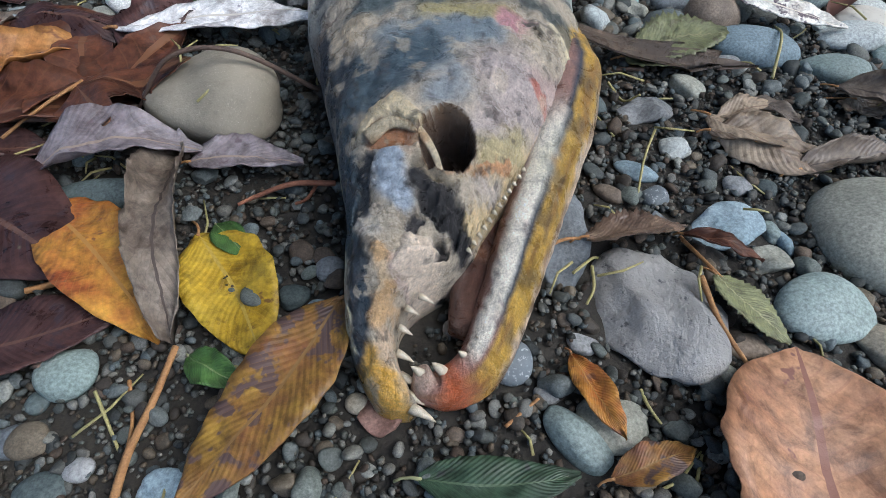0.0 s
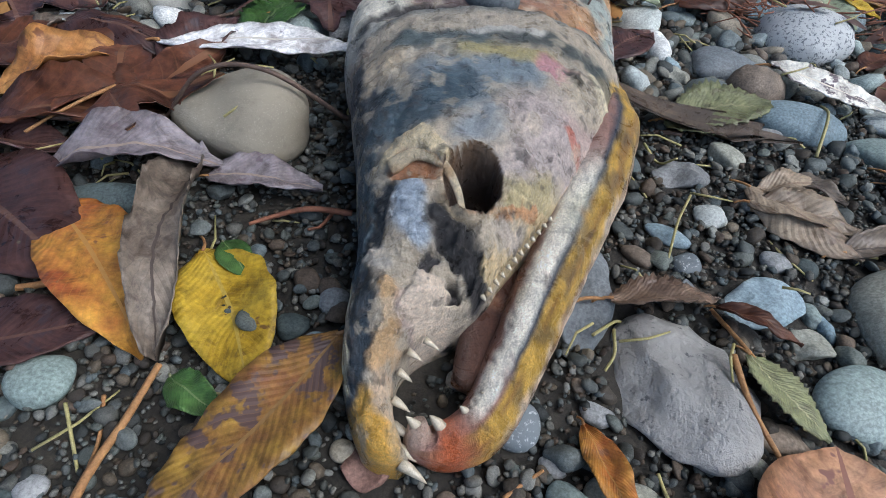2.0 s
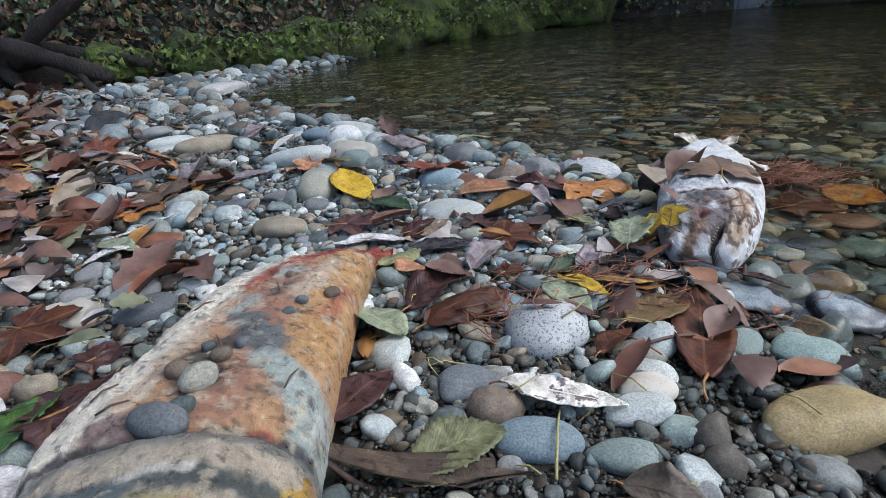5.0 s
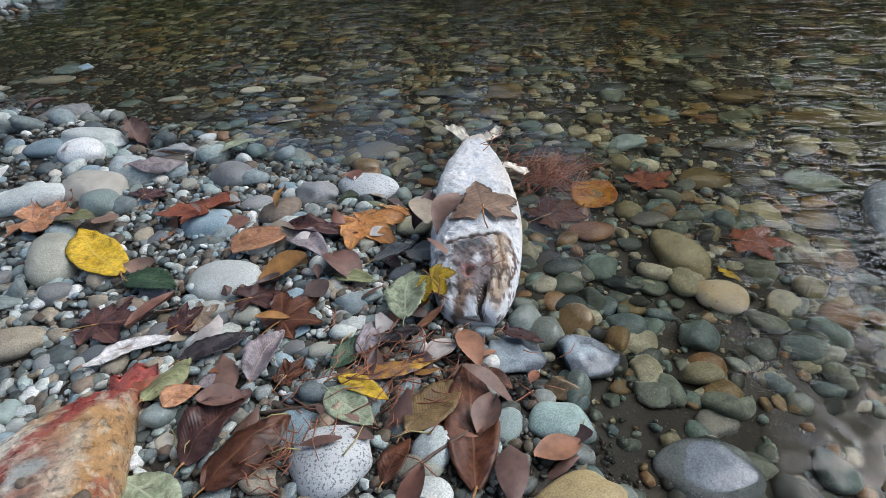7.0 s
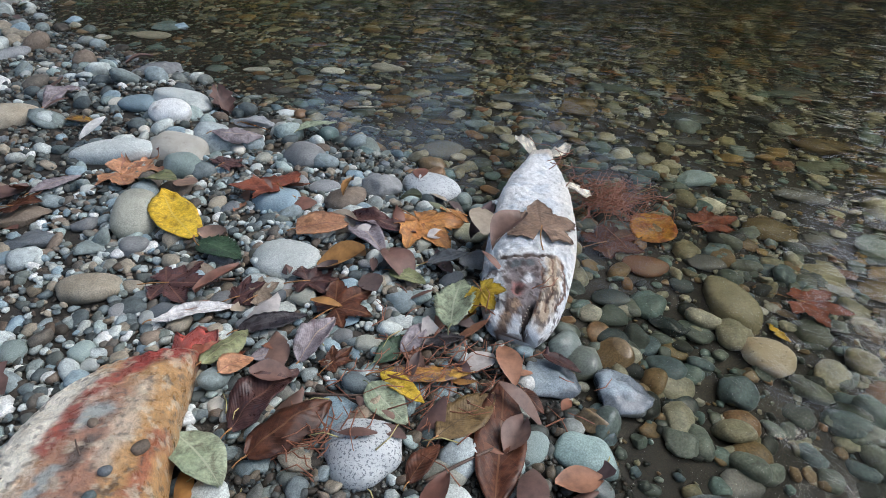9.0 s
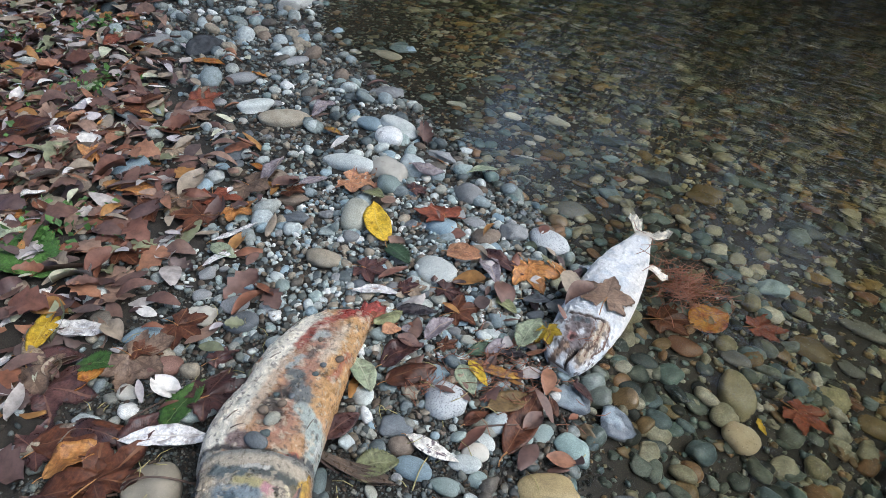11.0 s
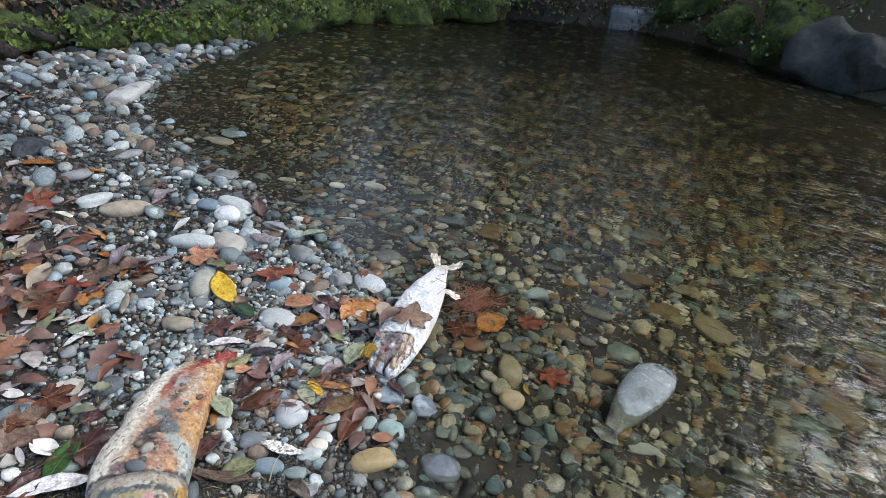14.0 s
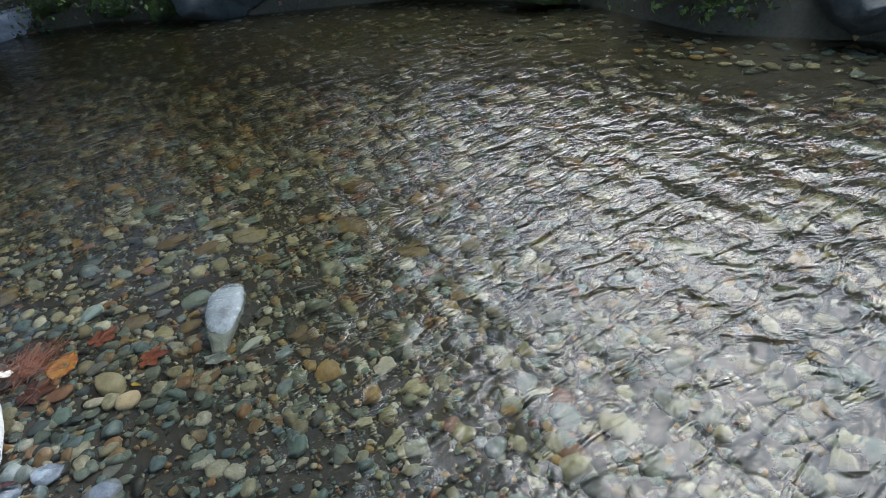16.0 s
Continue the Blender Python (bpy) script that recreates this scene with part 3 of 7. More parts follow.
def riffle_at(x, y):
    """Calm by the bank and upstream, broken over the shallows downstream."""
    d = shore_gap(x, y)
    r = np.exp(-(((x - 1.9) / 1.6) ** 2 + ((y + 1.25) / 1.35) ** 2)) * np.clip((4.2 - x) / 1.4, 0.15, 1) + 0.75 * np.exp(-(((x - 1.15) / 0.6) ** 2 + ((y + 0.2) / 0.55) ** 2))
    calm = 0.16 + 0.42 * np.clip(d - 0.2, 0, 1)
    return np.clip(calm + 0.9 * r, 0, 1) * np.clip(d * 4 + 0.1, 0.05, 1)


water = tagged(grid_sheet("water", steps((-1.0, 0.0, 0.1), (0.0, 4.0, 0.03), (4.0, 8, 0.2)), steps((-12, -2, 0.4), (-2, 2.2, 0.03), (2.2, 8, 0.15)), water_height, water_mat),
               "clear shallow stream running over brown and grey stones", "water", kind="structure")
water.visible_shadow = False
attr = water.data.attributes.new("riffle", "FLOAT", "POINT")
co = np.empty(len(water.data.vertices) * 3)
water.data.vertices.foreach_get("co", co)
co = co.reshape(-1, 3)
attr.data.foreach_set("value", riffle_at(co[:, 0], co[:, 1]).astype(np.float32))
attr = water.data.attributes.new("depth", "FLOAT", "POINT")
attr.data.foreach_set("value", np.clip(WATER_Z - ground_z(co[:, 0], co[:, 1]), 0, 0.5).astype(np.float32))

# heights of what lies on the ground, so that leaves and twigs rest on stones
CELL = 0.005
GX0, GY0, GNX, GNY = -1.6, -0.3, 640, 780
relief = np.asarray(ground_z(*np.meshgrid(GX0 + CELL * np.arange(GNX), GY0 + CELL * np.arange(GNY))))


def stamp(x, y, rx, ry, turn, z, rz):
    r = max(rx, ry)
    i0, i1 = max(int((x - r - GX0) / CELL), 0), min(int((x + r - GX0) / CELL) + 2, GNX)
    j0, j1 = max(int((y - r - GY0) / CELL), 0), min(int((y + r - GY0) / CELL) + 2, GNY)
    if i0 >= i1 or j0 >= j1:
        return
    gx, gy = np.meshgrid(GX0 + CELL * np.arange(i0, i1) - x, GY0 + CELL * np.arange(j0, j1) - y)
    c, s = math.cos(turn), math.sin(turn)
    q = ((gx * c + gy * s) / rx) ** 2 + ((gy * c - gx * s) / ry) ** 2
    top = np.where(q < 1, z + rz * np.sqrt(np.maximum(1 - q, 0)), -9)
    relief[j0:j1, i0:i1] = np.maximum(relief[j0:j1, i0:i1], top)


def surface_z(x, y):
    i, j = (x - GX0) / CELL, (y - GY0) / CELL
    if 0 <= i < GNX - 1 and 0 <= j < GNY - 1:
        return relief[int(round(j)), int(round(i))]
    return float(ground_z(x, y))


# ---- stones ----
def ball(level):
    bm = bmesh.new()
    bmesh.ops.create_icosphere(bm, subdivisions=level, radius=1.0)
    v = np.array([q.co[:] for q in bm.verts])
    f = np.array([[q.index for q in p.verts] for p in bm.faces])
    bm.free()
    return v, f


BALL1, BALL2, BALL3, BALL4, BALL5 = ball(1), ball(2), ball(3), ball(4), ball(5)


def stone_shape(rng, base, angular, lump=0.09):
    """A unit pebble: a sphere pressed by a few low waves, or cut by worn facets."""
    v = base[0].copy()
    if angular:
        for _ in range(11):
            n = rng.normal(size=3)
            n /= np.linalg.norm(n)
            k = rng.uniform(0.55, 0.85)
            d = v @ n
            over = np.maximum(d - k, 0)
            v -= np.outer(over * 0.9, n)
        v /= np.abs(v).max(0)
    else:
        v = np.sign(v) * np.abs(v) ** rng.uniform(0.82, 1.0)
    r = np.ones(len(v))
    for _ in range(6):
        n = rng.normal(size=3) * rng.uniform(0.8, 2.6)
        r += lump / 2.2 * np.sin(v @ n + rng.uniform(0, 6.3))
    v = v * r[:, None]
    v[:, 0] *= 1 + 0.18 * rng.uniform(-1, 1) * v[:, 1]
    return v


WORDS = {"beige": "beige sandstone", "olive": "olive-grey", "green": "grey-green", "pale": "pale green-grey", "rock": "rough grey", "blue": "blue-grey", "speck": "dark speckled",
         "dark": "dark greenish-black", "grey": "mid-grey", "slate": "slate-grey", "red": "reddish-brown", "tan": "tan", "brown": "brown", "granite": "white speckled granite",
         "white": "white quartz", "cream": "cream-coloured", "sandspeck": "pitted sandy", "ochre": "ochre-brown", "black": "black basalt"}
stone_rng = np.random.default_rng(7)


def stone(x, y, long, wide, high, turn, colour, angular=0):
    """One river stone, half bedded in the gravel."""
    rng = stone_rng
    gap = float(shore_gap(x, y))
    big = BALL5 if long > 0.14 else BALL4
    v = stone_shape(rng, big, angular) * (long / 2, wide / 2, high / 2)
    if angular:
        v += 0.004 * np.array([noise.noise_vector(Vector(p * 60)) for p in v])
    z = float(ground_z(x, y)) + high * (0.22 if gap < 0 else 0.3)
    if gap > 0.12 and colour != "blue":
        z = min(z, WATER_Z - high * 0.5 - 0.006)
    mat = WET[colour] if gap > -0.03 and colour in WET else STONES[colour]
    ob = mesh_object("stone", v, big[1], mat)
    ob.matrix_world = pose(x, y, z, rng.uniform(-6, 6), rng.uniform(-6, 6), turn)
    stamp(x, y, long / 2, wide / 2, radians(turn), z, high / 2)
    form = "angular" if angular else "rounded"
    where = "in dark bank gravel" if gap < -0.03 else "at the water's edge" if gap < 0.1 else "under shallow water"
    STONES_PLACED.append((x, y, max(long, wide) / 2))
    return tagged(ob, f"{form} {WORDS[colour]} river stone {where}", "stone", "stones of the stream bank")


STONES_PLACED = []

# ---- single stones ----
stone(-0.161, 0.348, 0.100, 0.094, 0.060, -5, "beige")
stone(0.291, 0.227, 0.124, 0.089, 0.047, -11, "olive")
stone(0.221, 0.172, 0.052, 0.044, 0.022, -5, "green")
stone(0.123, 0.172, 0.097, 0.078, 0.023, -99, "rock", 1)
stone(0.183, 0.234, 0.048, 0.041, 0.021, -6, "blue", 1)
stone(0.038, 0.139, 0.026, 0.025, 0.015, 11, "speck")
stone(0.068, 0.098, 0.037, 0.018, 0.014, -45, "green")
stone(0.087, 0.105, 0.035, 0.031, 0.009, 0, "olive")
stone(-0.196, 0.137, 0.031, 0.029, 0.018, 15, "green")
stone(-0.213, 0.258, 0.065, 0.027, 0.020, -1, "dark")
stone(-0.131, 0.076, 0.035, 0.021, 0.011, 3, "blue", 1)
stone(-0.064, 0.202, 0.018, 0.018, 0.013, 0, "grey")
stone(-0.069, 0.177, 0.012, 0.011, 0.006, 0, "blue")
stone(-0.084, 0.184, 0.017, 0.017, 0.010, -3, "dark")
stone(0.075, 0.221, 0.083, 0.038, 0.016, -96, "slate", 1)
stone(-0.026, 0.112, 0.036, 0.018, 0.009, 11, "red", 1)
stone(-0.042, 0.119, 0.012, 0.012, 0.008, 0, "tan")
stone(0.270, 0.426, 0.070, 0.042, 0.026, -20, "blue")
stone(0.364, 0.446, 0.054, 0.034, 0.024, -12, "pale")
stone(0.329, 0.398, 0.054, 0.033, 0.020, -13, "green")
stone(0.200, 0.377, 0.033, 0.021, 0.015, -57, "olive")
stone(0.159, 0.349, 0.044, 0.026, 0.017, -3, "grey", 1)
stone(0.173, 0.308, 0.023, 0.020, 0.012, 2, "pale")
stone(0.140, 0.285, 0.033, 0.018, 0.010, -25, "blue")
stone(0.146, 0.260, 0.018, 0.018, 0.011, 0, "speck")
stone(0.122, 0.359, 0.030, 0.018, 0.013, -70, "dark")
stone(0.117, 0.264, 0.022, 0.013, 0.010, -34, "brown")
stone(0.206, 0.270, 0.018, 0.016, 0.010, 3, "grey")
stone(0.214, 0.230, 0.019, 0.011, 0.009, -72, "green")
stone(0.203, 0.207, 0.027, 0.022, 0.013, -4, "olive", 1)
stone(0.170, 0.148, 0.025, 0.018, 0.009, -12, "brown")
stone(0.151, 0.132, 0.014, 0.013, 0.009, 0, "olive")
stone(0.220, 0.220, 0.018, 0.009, 0.008, -77, "blue")
stone(0.010, 0.162, 0.014, 0.013, 0.009, 8, "grey")
stone(0.252, 0.147, 0.046, 0.027, 0.017, -32, "tan")
stone(0.009, 0.102, 0.010, 0.008, 0.004, -17, "brown")
stone(0.057, 0.121, 0.015, 0.011, 0.006, -8, "grey")
stone(-0.208, 0.123, 0.013, 0.013, 0.007, -9, "dark")
stone(-0.217, 0.100, 0.028, 0.017, 0.010, 15, "slate", 1)
stone(-0.190, 0.080, 0.026, 0.018, 0.010, 16, "dark")
stone(-0.175, 0.089, 0.014, 0.013, 0.008, 0, "grey")
stone(0.079, 0.150, 0.016, 0.013, 0.006, -18, "grey")
stone(0.101, 0.201, 0.014, 0.011, 0.007, -8, "olive", 1)
stone(0.072, 0.165, 0.009, 0.008, 0.007, -49, "brown")
stone(0.147, 0.240, 0.021, 0.011, 0.008, -49, "slate", 1)
stone(0.226, 0.269, 0.015, 0.012, 0.007, -42, "dark")
stone(0.318, 0.572, 0.092, 0.078, 0.047, -27, "granite")
stone(0.576, 0.505, 0.079, 0.057, 0.030, -32, "green")
stone(0.675, 0.577, 0.095, 0.081, 0.048, -20, "slate", 1)
stone(0.592, 0.625, 0.085, 0.068, 0.027, -24, "slate", 1)
stone(0.679, 0.380, 0.103, 0.077, 0.039, -36, "slate")
stone(0.515, 0.411, 0.112, 0.062, 0.042, 0, "brown")
stone(0.280, 0.974, 0.116, 0.093, 0.037, -35, "pale")
stone(0.590, 1.153, 0.113, 0.084, 0.051, -33, "granite")
stone(0.693, 1.372, 0.127, 0.102, 0.051, -34, "grey")
stone(0.488, 1.168, 0.086, 0.077, 0.054, -20, "grey", 1)
stone(0.836, 1.502, 0.072, 0.068, 0.048, -29, "blue", 1)
stone(0.361, 1.351, 0.100, 0.090, 0.054, -29, "grey")
stone(0.278, 1.167, 0.090, 0.072, 0.043, -29, "blue")
stone(0.335, 1.140, 0.052, 0.036, 0.023, -3, "green")
stone(0.325, 1.237, 0.067, 0.047, 0.030, -28, "grey")
stone(0.092, 1.762, 0.170, 0.102, 0.064, -41, "pale")
stone(0.074, 1.671, 0.113, 0.091, 0.063, -34, "white")
stone(-0.014, 1.786, 0.114, 0.080, 0.043, -37, "blue")
stone(0.099, 1.433, 0.130, 0.104, 0.062, -41, "cream")
stone(0.110, 1.341, 0.091, 0.073, 0.058, -39, "green")
stone(-0.033, 1.460, 0.185, 0.074, 0.055, -24, "pale")
stone(0.036, 1.168, 0.131, 0.079, 0.059, -93, "olive")
stone(-0.017, 0.979, 0.100, 0.065, 0.038, -25, "tan")
stone(0.035, 1.081, 0.048, 0.043, 0.030, -29, "grey")
stone(0.352, 0.951, 0.040, 0.032, 0.019, -27, "blue")
stone(0.403, 0.921, 0.033, 0.020, 0.015, -35, "grey")
stone(0.614, 0.980, 0.068, 0.051, 0.030, -27, "tan")
stone(0.419, 0.771, 0.047, 0.038, 0.015, -28, "pale")
stone(0.296, 0.645, 0.096, 0.062, 0.014, -14, "blue", 1)
stone(0.404, 0.527, 0.056, 0.039, 0.021, -25, "olive")
stone(0.399, 0.498, 0.049, 0.034, 0.018, -29, "pale")
stone(0.940, 0.575, 0.081, 0.077, 0.054, -40, "sandspeck")
stone(0.972, 0.692, 0.134, 0.080, 0.060, -102, "tan")
stone(1.227, 0.863, 0.102, 0.081, 0.041, -38, "ochre")
stone(0.893, 0.820, 0.080, 0.052, 0.030, -32, "red")
stone(1.413, 0.945, 0.117, 0.058, 0.035, -34, "grey")
stone(1.696, 1.141, 0.145, 0.087, 0.055, -28, "ochre")
stone(1.212, 1.588, 0.102, 0.071, 0.038, -27, "ochre")
stone(1.401, 1.683, 0.116, 0.070, 0.035, -25, "green")
stone(0.728, 0.677, 0.049, 0.042, 0.025, -29, "dark")
stone(0.780, 0.762, 0.065, 0.045, 0.024, -32, "dark")
stone(0.833, 0.683, 0.069, 0.034, 0.026, -64, "dark", 1)
stone(1.014, 0.801, 0.071, 0.049, 0.026, -27, "grey")
stone(0.924, 0.756, 0.044, 0.040, 0.020, -31, "dark")
stone(0.984, 1.377, 0.065, 0.045, 0.029, -49, "green")
stone(1.219, 1.073, 0.099, 0.079, 0.048, -3, "blue", 1)
stone(0.722, 2.049, 0.115, 0.057, 0.052, -35, "white")
stone(0.540, 2.057, 0.086, 0.052, 0.039, -36, "white")
stone(0.303, 2.117, 0.091, 0.045, 0.034, -25, "pale")
stone(-0.058, 2.650, 0.177, 0.089, 0.067, -40, "cream")
stone(0.012, 2.750, 0.167, 0.134, 0.080, -45, "blue", 1)
stone(0.172, 2.168, 0.075, 0.067, 0.054, -38, "green")
stone(0.361, 1.890, 0.066, 0.046, 0.030, 6, "grey")
stone(0.348, 1.686, 0.052, 0.037, 0.023, -20, "pale")
stone(0.972, 1.625, 0.065, 0.052, 0.031, -23, "cream", 1)
stone(0.899, 1.766, 0.072, 0.051, 0.027, -24, "blue", 1)
stone(0.674, 1.744, 0.099, 0.069, 0.045, -23, "brown")
stone(0.599, 1.828, 0.044, 0.035, 0.021, -28, "white")
stone(0.639, 1.874, 0.056, 0.039, 0.029, -35, "cream")
stone(0.753, 1.544, 0.071, 0.028, 0.021, -21, "brown")
stone(0.582, 1.907, 0.094, 0.038, 0.021, -29, "brown")
stone(0.264, 1.592, 0.137, 0.055, 0.031, -42, "grey", 1)
stone(0.382, 1.206, 0.065, 0.045, 0.019, -29, "grey")
stone(0.412, 1.170, 0.043, 0.030, 0.016, -34, "pale")
stone(0.588, 0.897, 0.068, 0.048, 0.021, -25, "grey", 1)
stone(1.406, 0.734, 0.110, 0.088, 0.044, -35, "green")
stone(1.277, 0.639, 0.082, 0.057, 0.031, -24, "ochre")
stone(1.304, 0.807, 0.062, 0.043, 0.023, -40, "grey")
stone(0.760, 0.543, 0.038, 0.034, 0.017, -57, "dark")
stone(0.809, 0.631, 0.045, 0.031, 0.017, -40, "ochre")
stone(0.748, 0.425, 0.055, 0.038, 0.012, -26, "grey")
stone(1.367, 1.264, 0.088, 0.053, 0.026, -42, "grey")
stone(1.458, 1.405, 0.141, 0.084, 0.042, -19, "dark")
stone(0.229, 0.508, 0.067, 0.047, 0.025, -3, "slate")
stone(0.382, 0.470, 0.052, 0.041, 0.025, -8, "cream")
stone(0.389, 0.415, 0.041, 0.031, 0.022, -23, "green", 1)
stone(0.156, 0.542, 0.033, 0.020, 0.017, -33, "pale", 1)
stone(0.106, 0.388, 0.053, 0.027, 0.020, -86, "dark")
stone(-0.309, 0.629, 0.107, 0.064, 0.040, -3, "tan")
stone(0.242, 0.407, 0.019, 0.016, 0.011, -12, "grey")
stone(0.186, 0.487, 0.026, 0.021, 0.015, -11, "olive", 1)
stone(0.361, 0.354, 0.049, 0.034, 0.015, -70, "grey", 1)
stone(-1.891, 1.962, 0.146, 0.131, 0.105, 5, "dark")
stone(-1.581, 1.546, 0.124, 0.100, 0.060, 13, "dark")
stone(-0.863, 1.392, 0.122, 0.085, 0.046, 9, "brown")
stone(-0.691, 1.349, 0.131, 0.078, 0.049, 22, "blue", 1)
stone(-0.424, 1.484, 0.123, 0.111, 0.033, 26, "slate", 1)
stone(-0.453, 1.268, 0.081, 0.065, 0.039, 19, "blue")
stone(-0.429, 1.333, 0.085, 0.077, 0.046, -5, "pale", 1)
stone(-0.330, 1.748, 0.180, 0.099, 0.054, 6, "tan")
stone(-0.461, 1.833, 0.133, 0.066, 0.050, 38, "pale")
stone(-0.239, 0.747, 0.091, 0.059, 0.041, 31, "cream", 1)
stone(-0.328, 0.685, 0.105, 0.053, 0.040, 20, "blue")
stone(-0.259, 0.605, 0.081, 0.053, 0.037, 21, "red")
stone(-0.178, 0.788, 0.069, 0.056, 0.028, 23, "grey")
stone(-0.145, 0.737, 0.073, 0.059, 0.029, 14, "slate")
stone(-0.101, 0.790, 0.044, 0.031, 0.023, -14, "white")
stone(-0.135, 1.153, 0.089, 0.062, 0.033, 24, "slate", 1)
stone(-0.868, 2.423, 0.200, 0.120, 0.090, 44, "black", 1)
stone(-1.135, 2.458, 0.132, 0.093, 0.050, 23, "grey")
stone(-0.809, 0.136, 0.127, 0.114, 0.069, 20, "dark")
stone(-0.163, 1.243, 0.100, 0.060, 0.030, 11, "brown", 1)
stone(-0.438, 1.136, 0.112, 0.067, 0.033, 6, "ochre", 1)
stone(-0.452, 2.354, 0.128, 0.077, 0.038, 32, "grey")
stone(-0.601, 2.099, 0.133, 0.093, 0.050, 36, "grey")
stone(-0.369, 2.921, 0.081, 0.065, 0.039, 32, "blue", 1)
stone(-0.013, 2.820, 0.088, 0.070, 0.042, 36, "blue")
stone(-0.620, 1.863, 0.074, 0.052, 0.028, 2, "grey")
stone(-0.006, 2.122, 0.162, 0.081, 0.037, 3, "grey", 1)
stone(1.879, 1.054, 0.143, 0.086, 0.053, -40, "tan", 1)
stone(1.918, 1.496, 0.121, 0.073, 0.045, -34, "green")
stone(1.353, 0.233, 0.070, 0.067, 0.040, -35, "ochre")
stone(1.264, 0.367, 0.087, 0.052, 0.033, -17, "pale")
stone(1.692, 0.935, 0.134, 0.093, 0.040, -40, "ochre")
stone(1.042, 1.660, 0.171, 0.103, 0.051, -39, "slate", 1)
stone(1.176, 1.544, 0.100, 0.080, 0.040, -36, "ochre")
stone(0.915, 1.903, 0.144, 0.072, 0.043, -11, "dark")
stone(2.000, 1.507, 0.153, 0.092, 0.046, -84, "grey")
stone(2.005, 0.414, 0.165, 0.115, 0.049, -85, "ochre")
stone(2.002, -0.140, 0.118, 0.083, 0.044, -86, "tan")
stone(2.165, -0.961, 0.151, 0.075, 0.045, -96, "pale")
stone(2.352, 0.551, 0.175, 0.105, 0.053, -88, "ochre")
stone(1.821, 0.818, 0.184, 0.129, 0.055, -90, "tan")
stone(1.902, 0.053, 0.148, 0.089, 0.044, -90, "ochre")

# ---- the dead salmon ----
def lerp_rows(rows, n, key=0):
    rows = np.array(rows, float)
    t = np.linspace(rows[0, 0], rows[-1, 0], n)
    # smooth interpolation through the stations
    out = [t]
    for k in range(1, rows.shape[1]):
        m = np.gradient(rows[:, k], rows[:, 0])
        i = np.clip(np.searchsorted(rows[:, 0], t) - 1, 0, len(rows) - 2)
        h = rows[i + 1, 0] - rows[i, 0]
        s = (t - rows[i, 0]) / h
        out.append((2 * s**3 - 3 * s**2 + 1) * rows[i, k] + (s**3 - 2 * s**2 + s) * h * m[i] + (-2 * s**3 + 3 * s**2) * rows[i + 1, k] + (s**3 - s**2) * h * m[i + 1])
    return np.stack(out, 1)


def loft(rows, rings, segs, bottom=-0.012, power=0.75):
    """A body lying on its side. Rows: y, left edge, right edge, top. Returns vertices and faces, closed at both ends."""
    st = lerp_rows(rows, rings)
    a = np.linspace(0, 2 * math.pi, segs, endpoint=False)
    ca, sa = np.cos(a), np.sin(a)
    ca = np.sign(ca) * np.abs(ca) ** 0.85
    verts = []
    for y, xl, xr, zt in st:
        c, h = (xl + xr) / 2, (xr - xl) / 2
        zmid = zt * 0.32
        z = np.where(sa > 0, zmid + (zt - zmid) * np.abs(sa) ** power, zmid + (zmid - bottom) * -np.abs(sa) ** 0.8)
        verts.append(np.stack([c + h * ca, np.full(segs, y), z], 1))
    v = np.concatenate(verts)
    f = []
    for r in range(rings - 1):
        for s in range(segs):
            n = (s + 1) % segs
            f.append((r * segs + s, r * segs + n, (r + 1) * segs + n, (r + 1) * segs + s))
    f.append(tuple(range(segs))[::-1])
    f.append(tuple(range((rings - 1) * segs, rings * segs)))
    return v, f


def fbm(p, scale, octaves=4):
    return np.array([noise.fractal(Vector(q) * scale, 0.9, 2.1, octaves) for q in p])


def tint(ob, colours):
    at = ob.data.color_attributes.new("pigment", "FLOAT_COLOR", "POINT")
    at.data.foreach_set("color", np.concatenate([colours, np.ones((len(colours), 1))], 1).astype(np.float32).ravel())


def blend(col, other, w):
    w = np.clip(w, 0, 1)[:, None]
    return col * (1 - w) + np.array(other) * w


def sstep(a, b, x):
    t = np.clip((x - a) / (b - a), 0, 1)
    return t * t * (3 - 2 * t)


def way(x, y, pts):
    """Distance of places from a line through pts."""
    best = np.full(len(x), 9.0)
    pts = list(pts) + ([pts[0]] if len(pts) == 1 else [])
    for (ax, ay), (bx, by) in zip(pts, pts[1:]):
        dx, dy = bx - ax, by - ay
        t = np.clip(((x - ax) * dx + (y - ay) * dy) / (dx * dx + dy * dy + 1e-12), 0, 1)
        best = np.minimum(best, np.hypot(x - ax - t * dx, y - ay - t * dy))
    return best


class Hide:
    """The mottled skin of one mesh: patches with ragged edges, some of them raised or sunken."""

    def __init__(self, v, base, warp=0.0045):
        self.v = v
        self.x = v[:, 0] + warp * fbm(v + 50, 42) + 0.3 * warp * fbm(v + 60, 170)
        self.y = v[:, 1] + warp * fbm(v + 70, 42) + 0.3 * warp * fbm(v + 80, 170)
        self.rag = fbm(v + 90, 110)
        self.col = np.tile(np.array(base, float), (len(v), 1))
        self.rise = np.zeros(len(v))

    def lay(self, pts, width, colour, power=1.0, soft=0.3, rise=0.0, where=1.0):
        d = way(self.x, self.y, pts) + 0.28 * width * self.rag
        w = (1 - sstep(width * (1 - soft), width * (1 + soft), d)) * where
        self.col = blend(self.col, colour, w * power)
        self.rise += rise * w
        return w


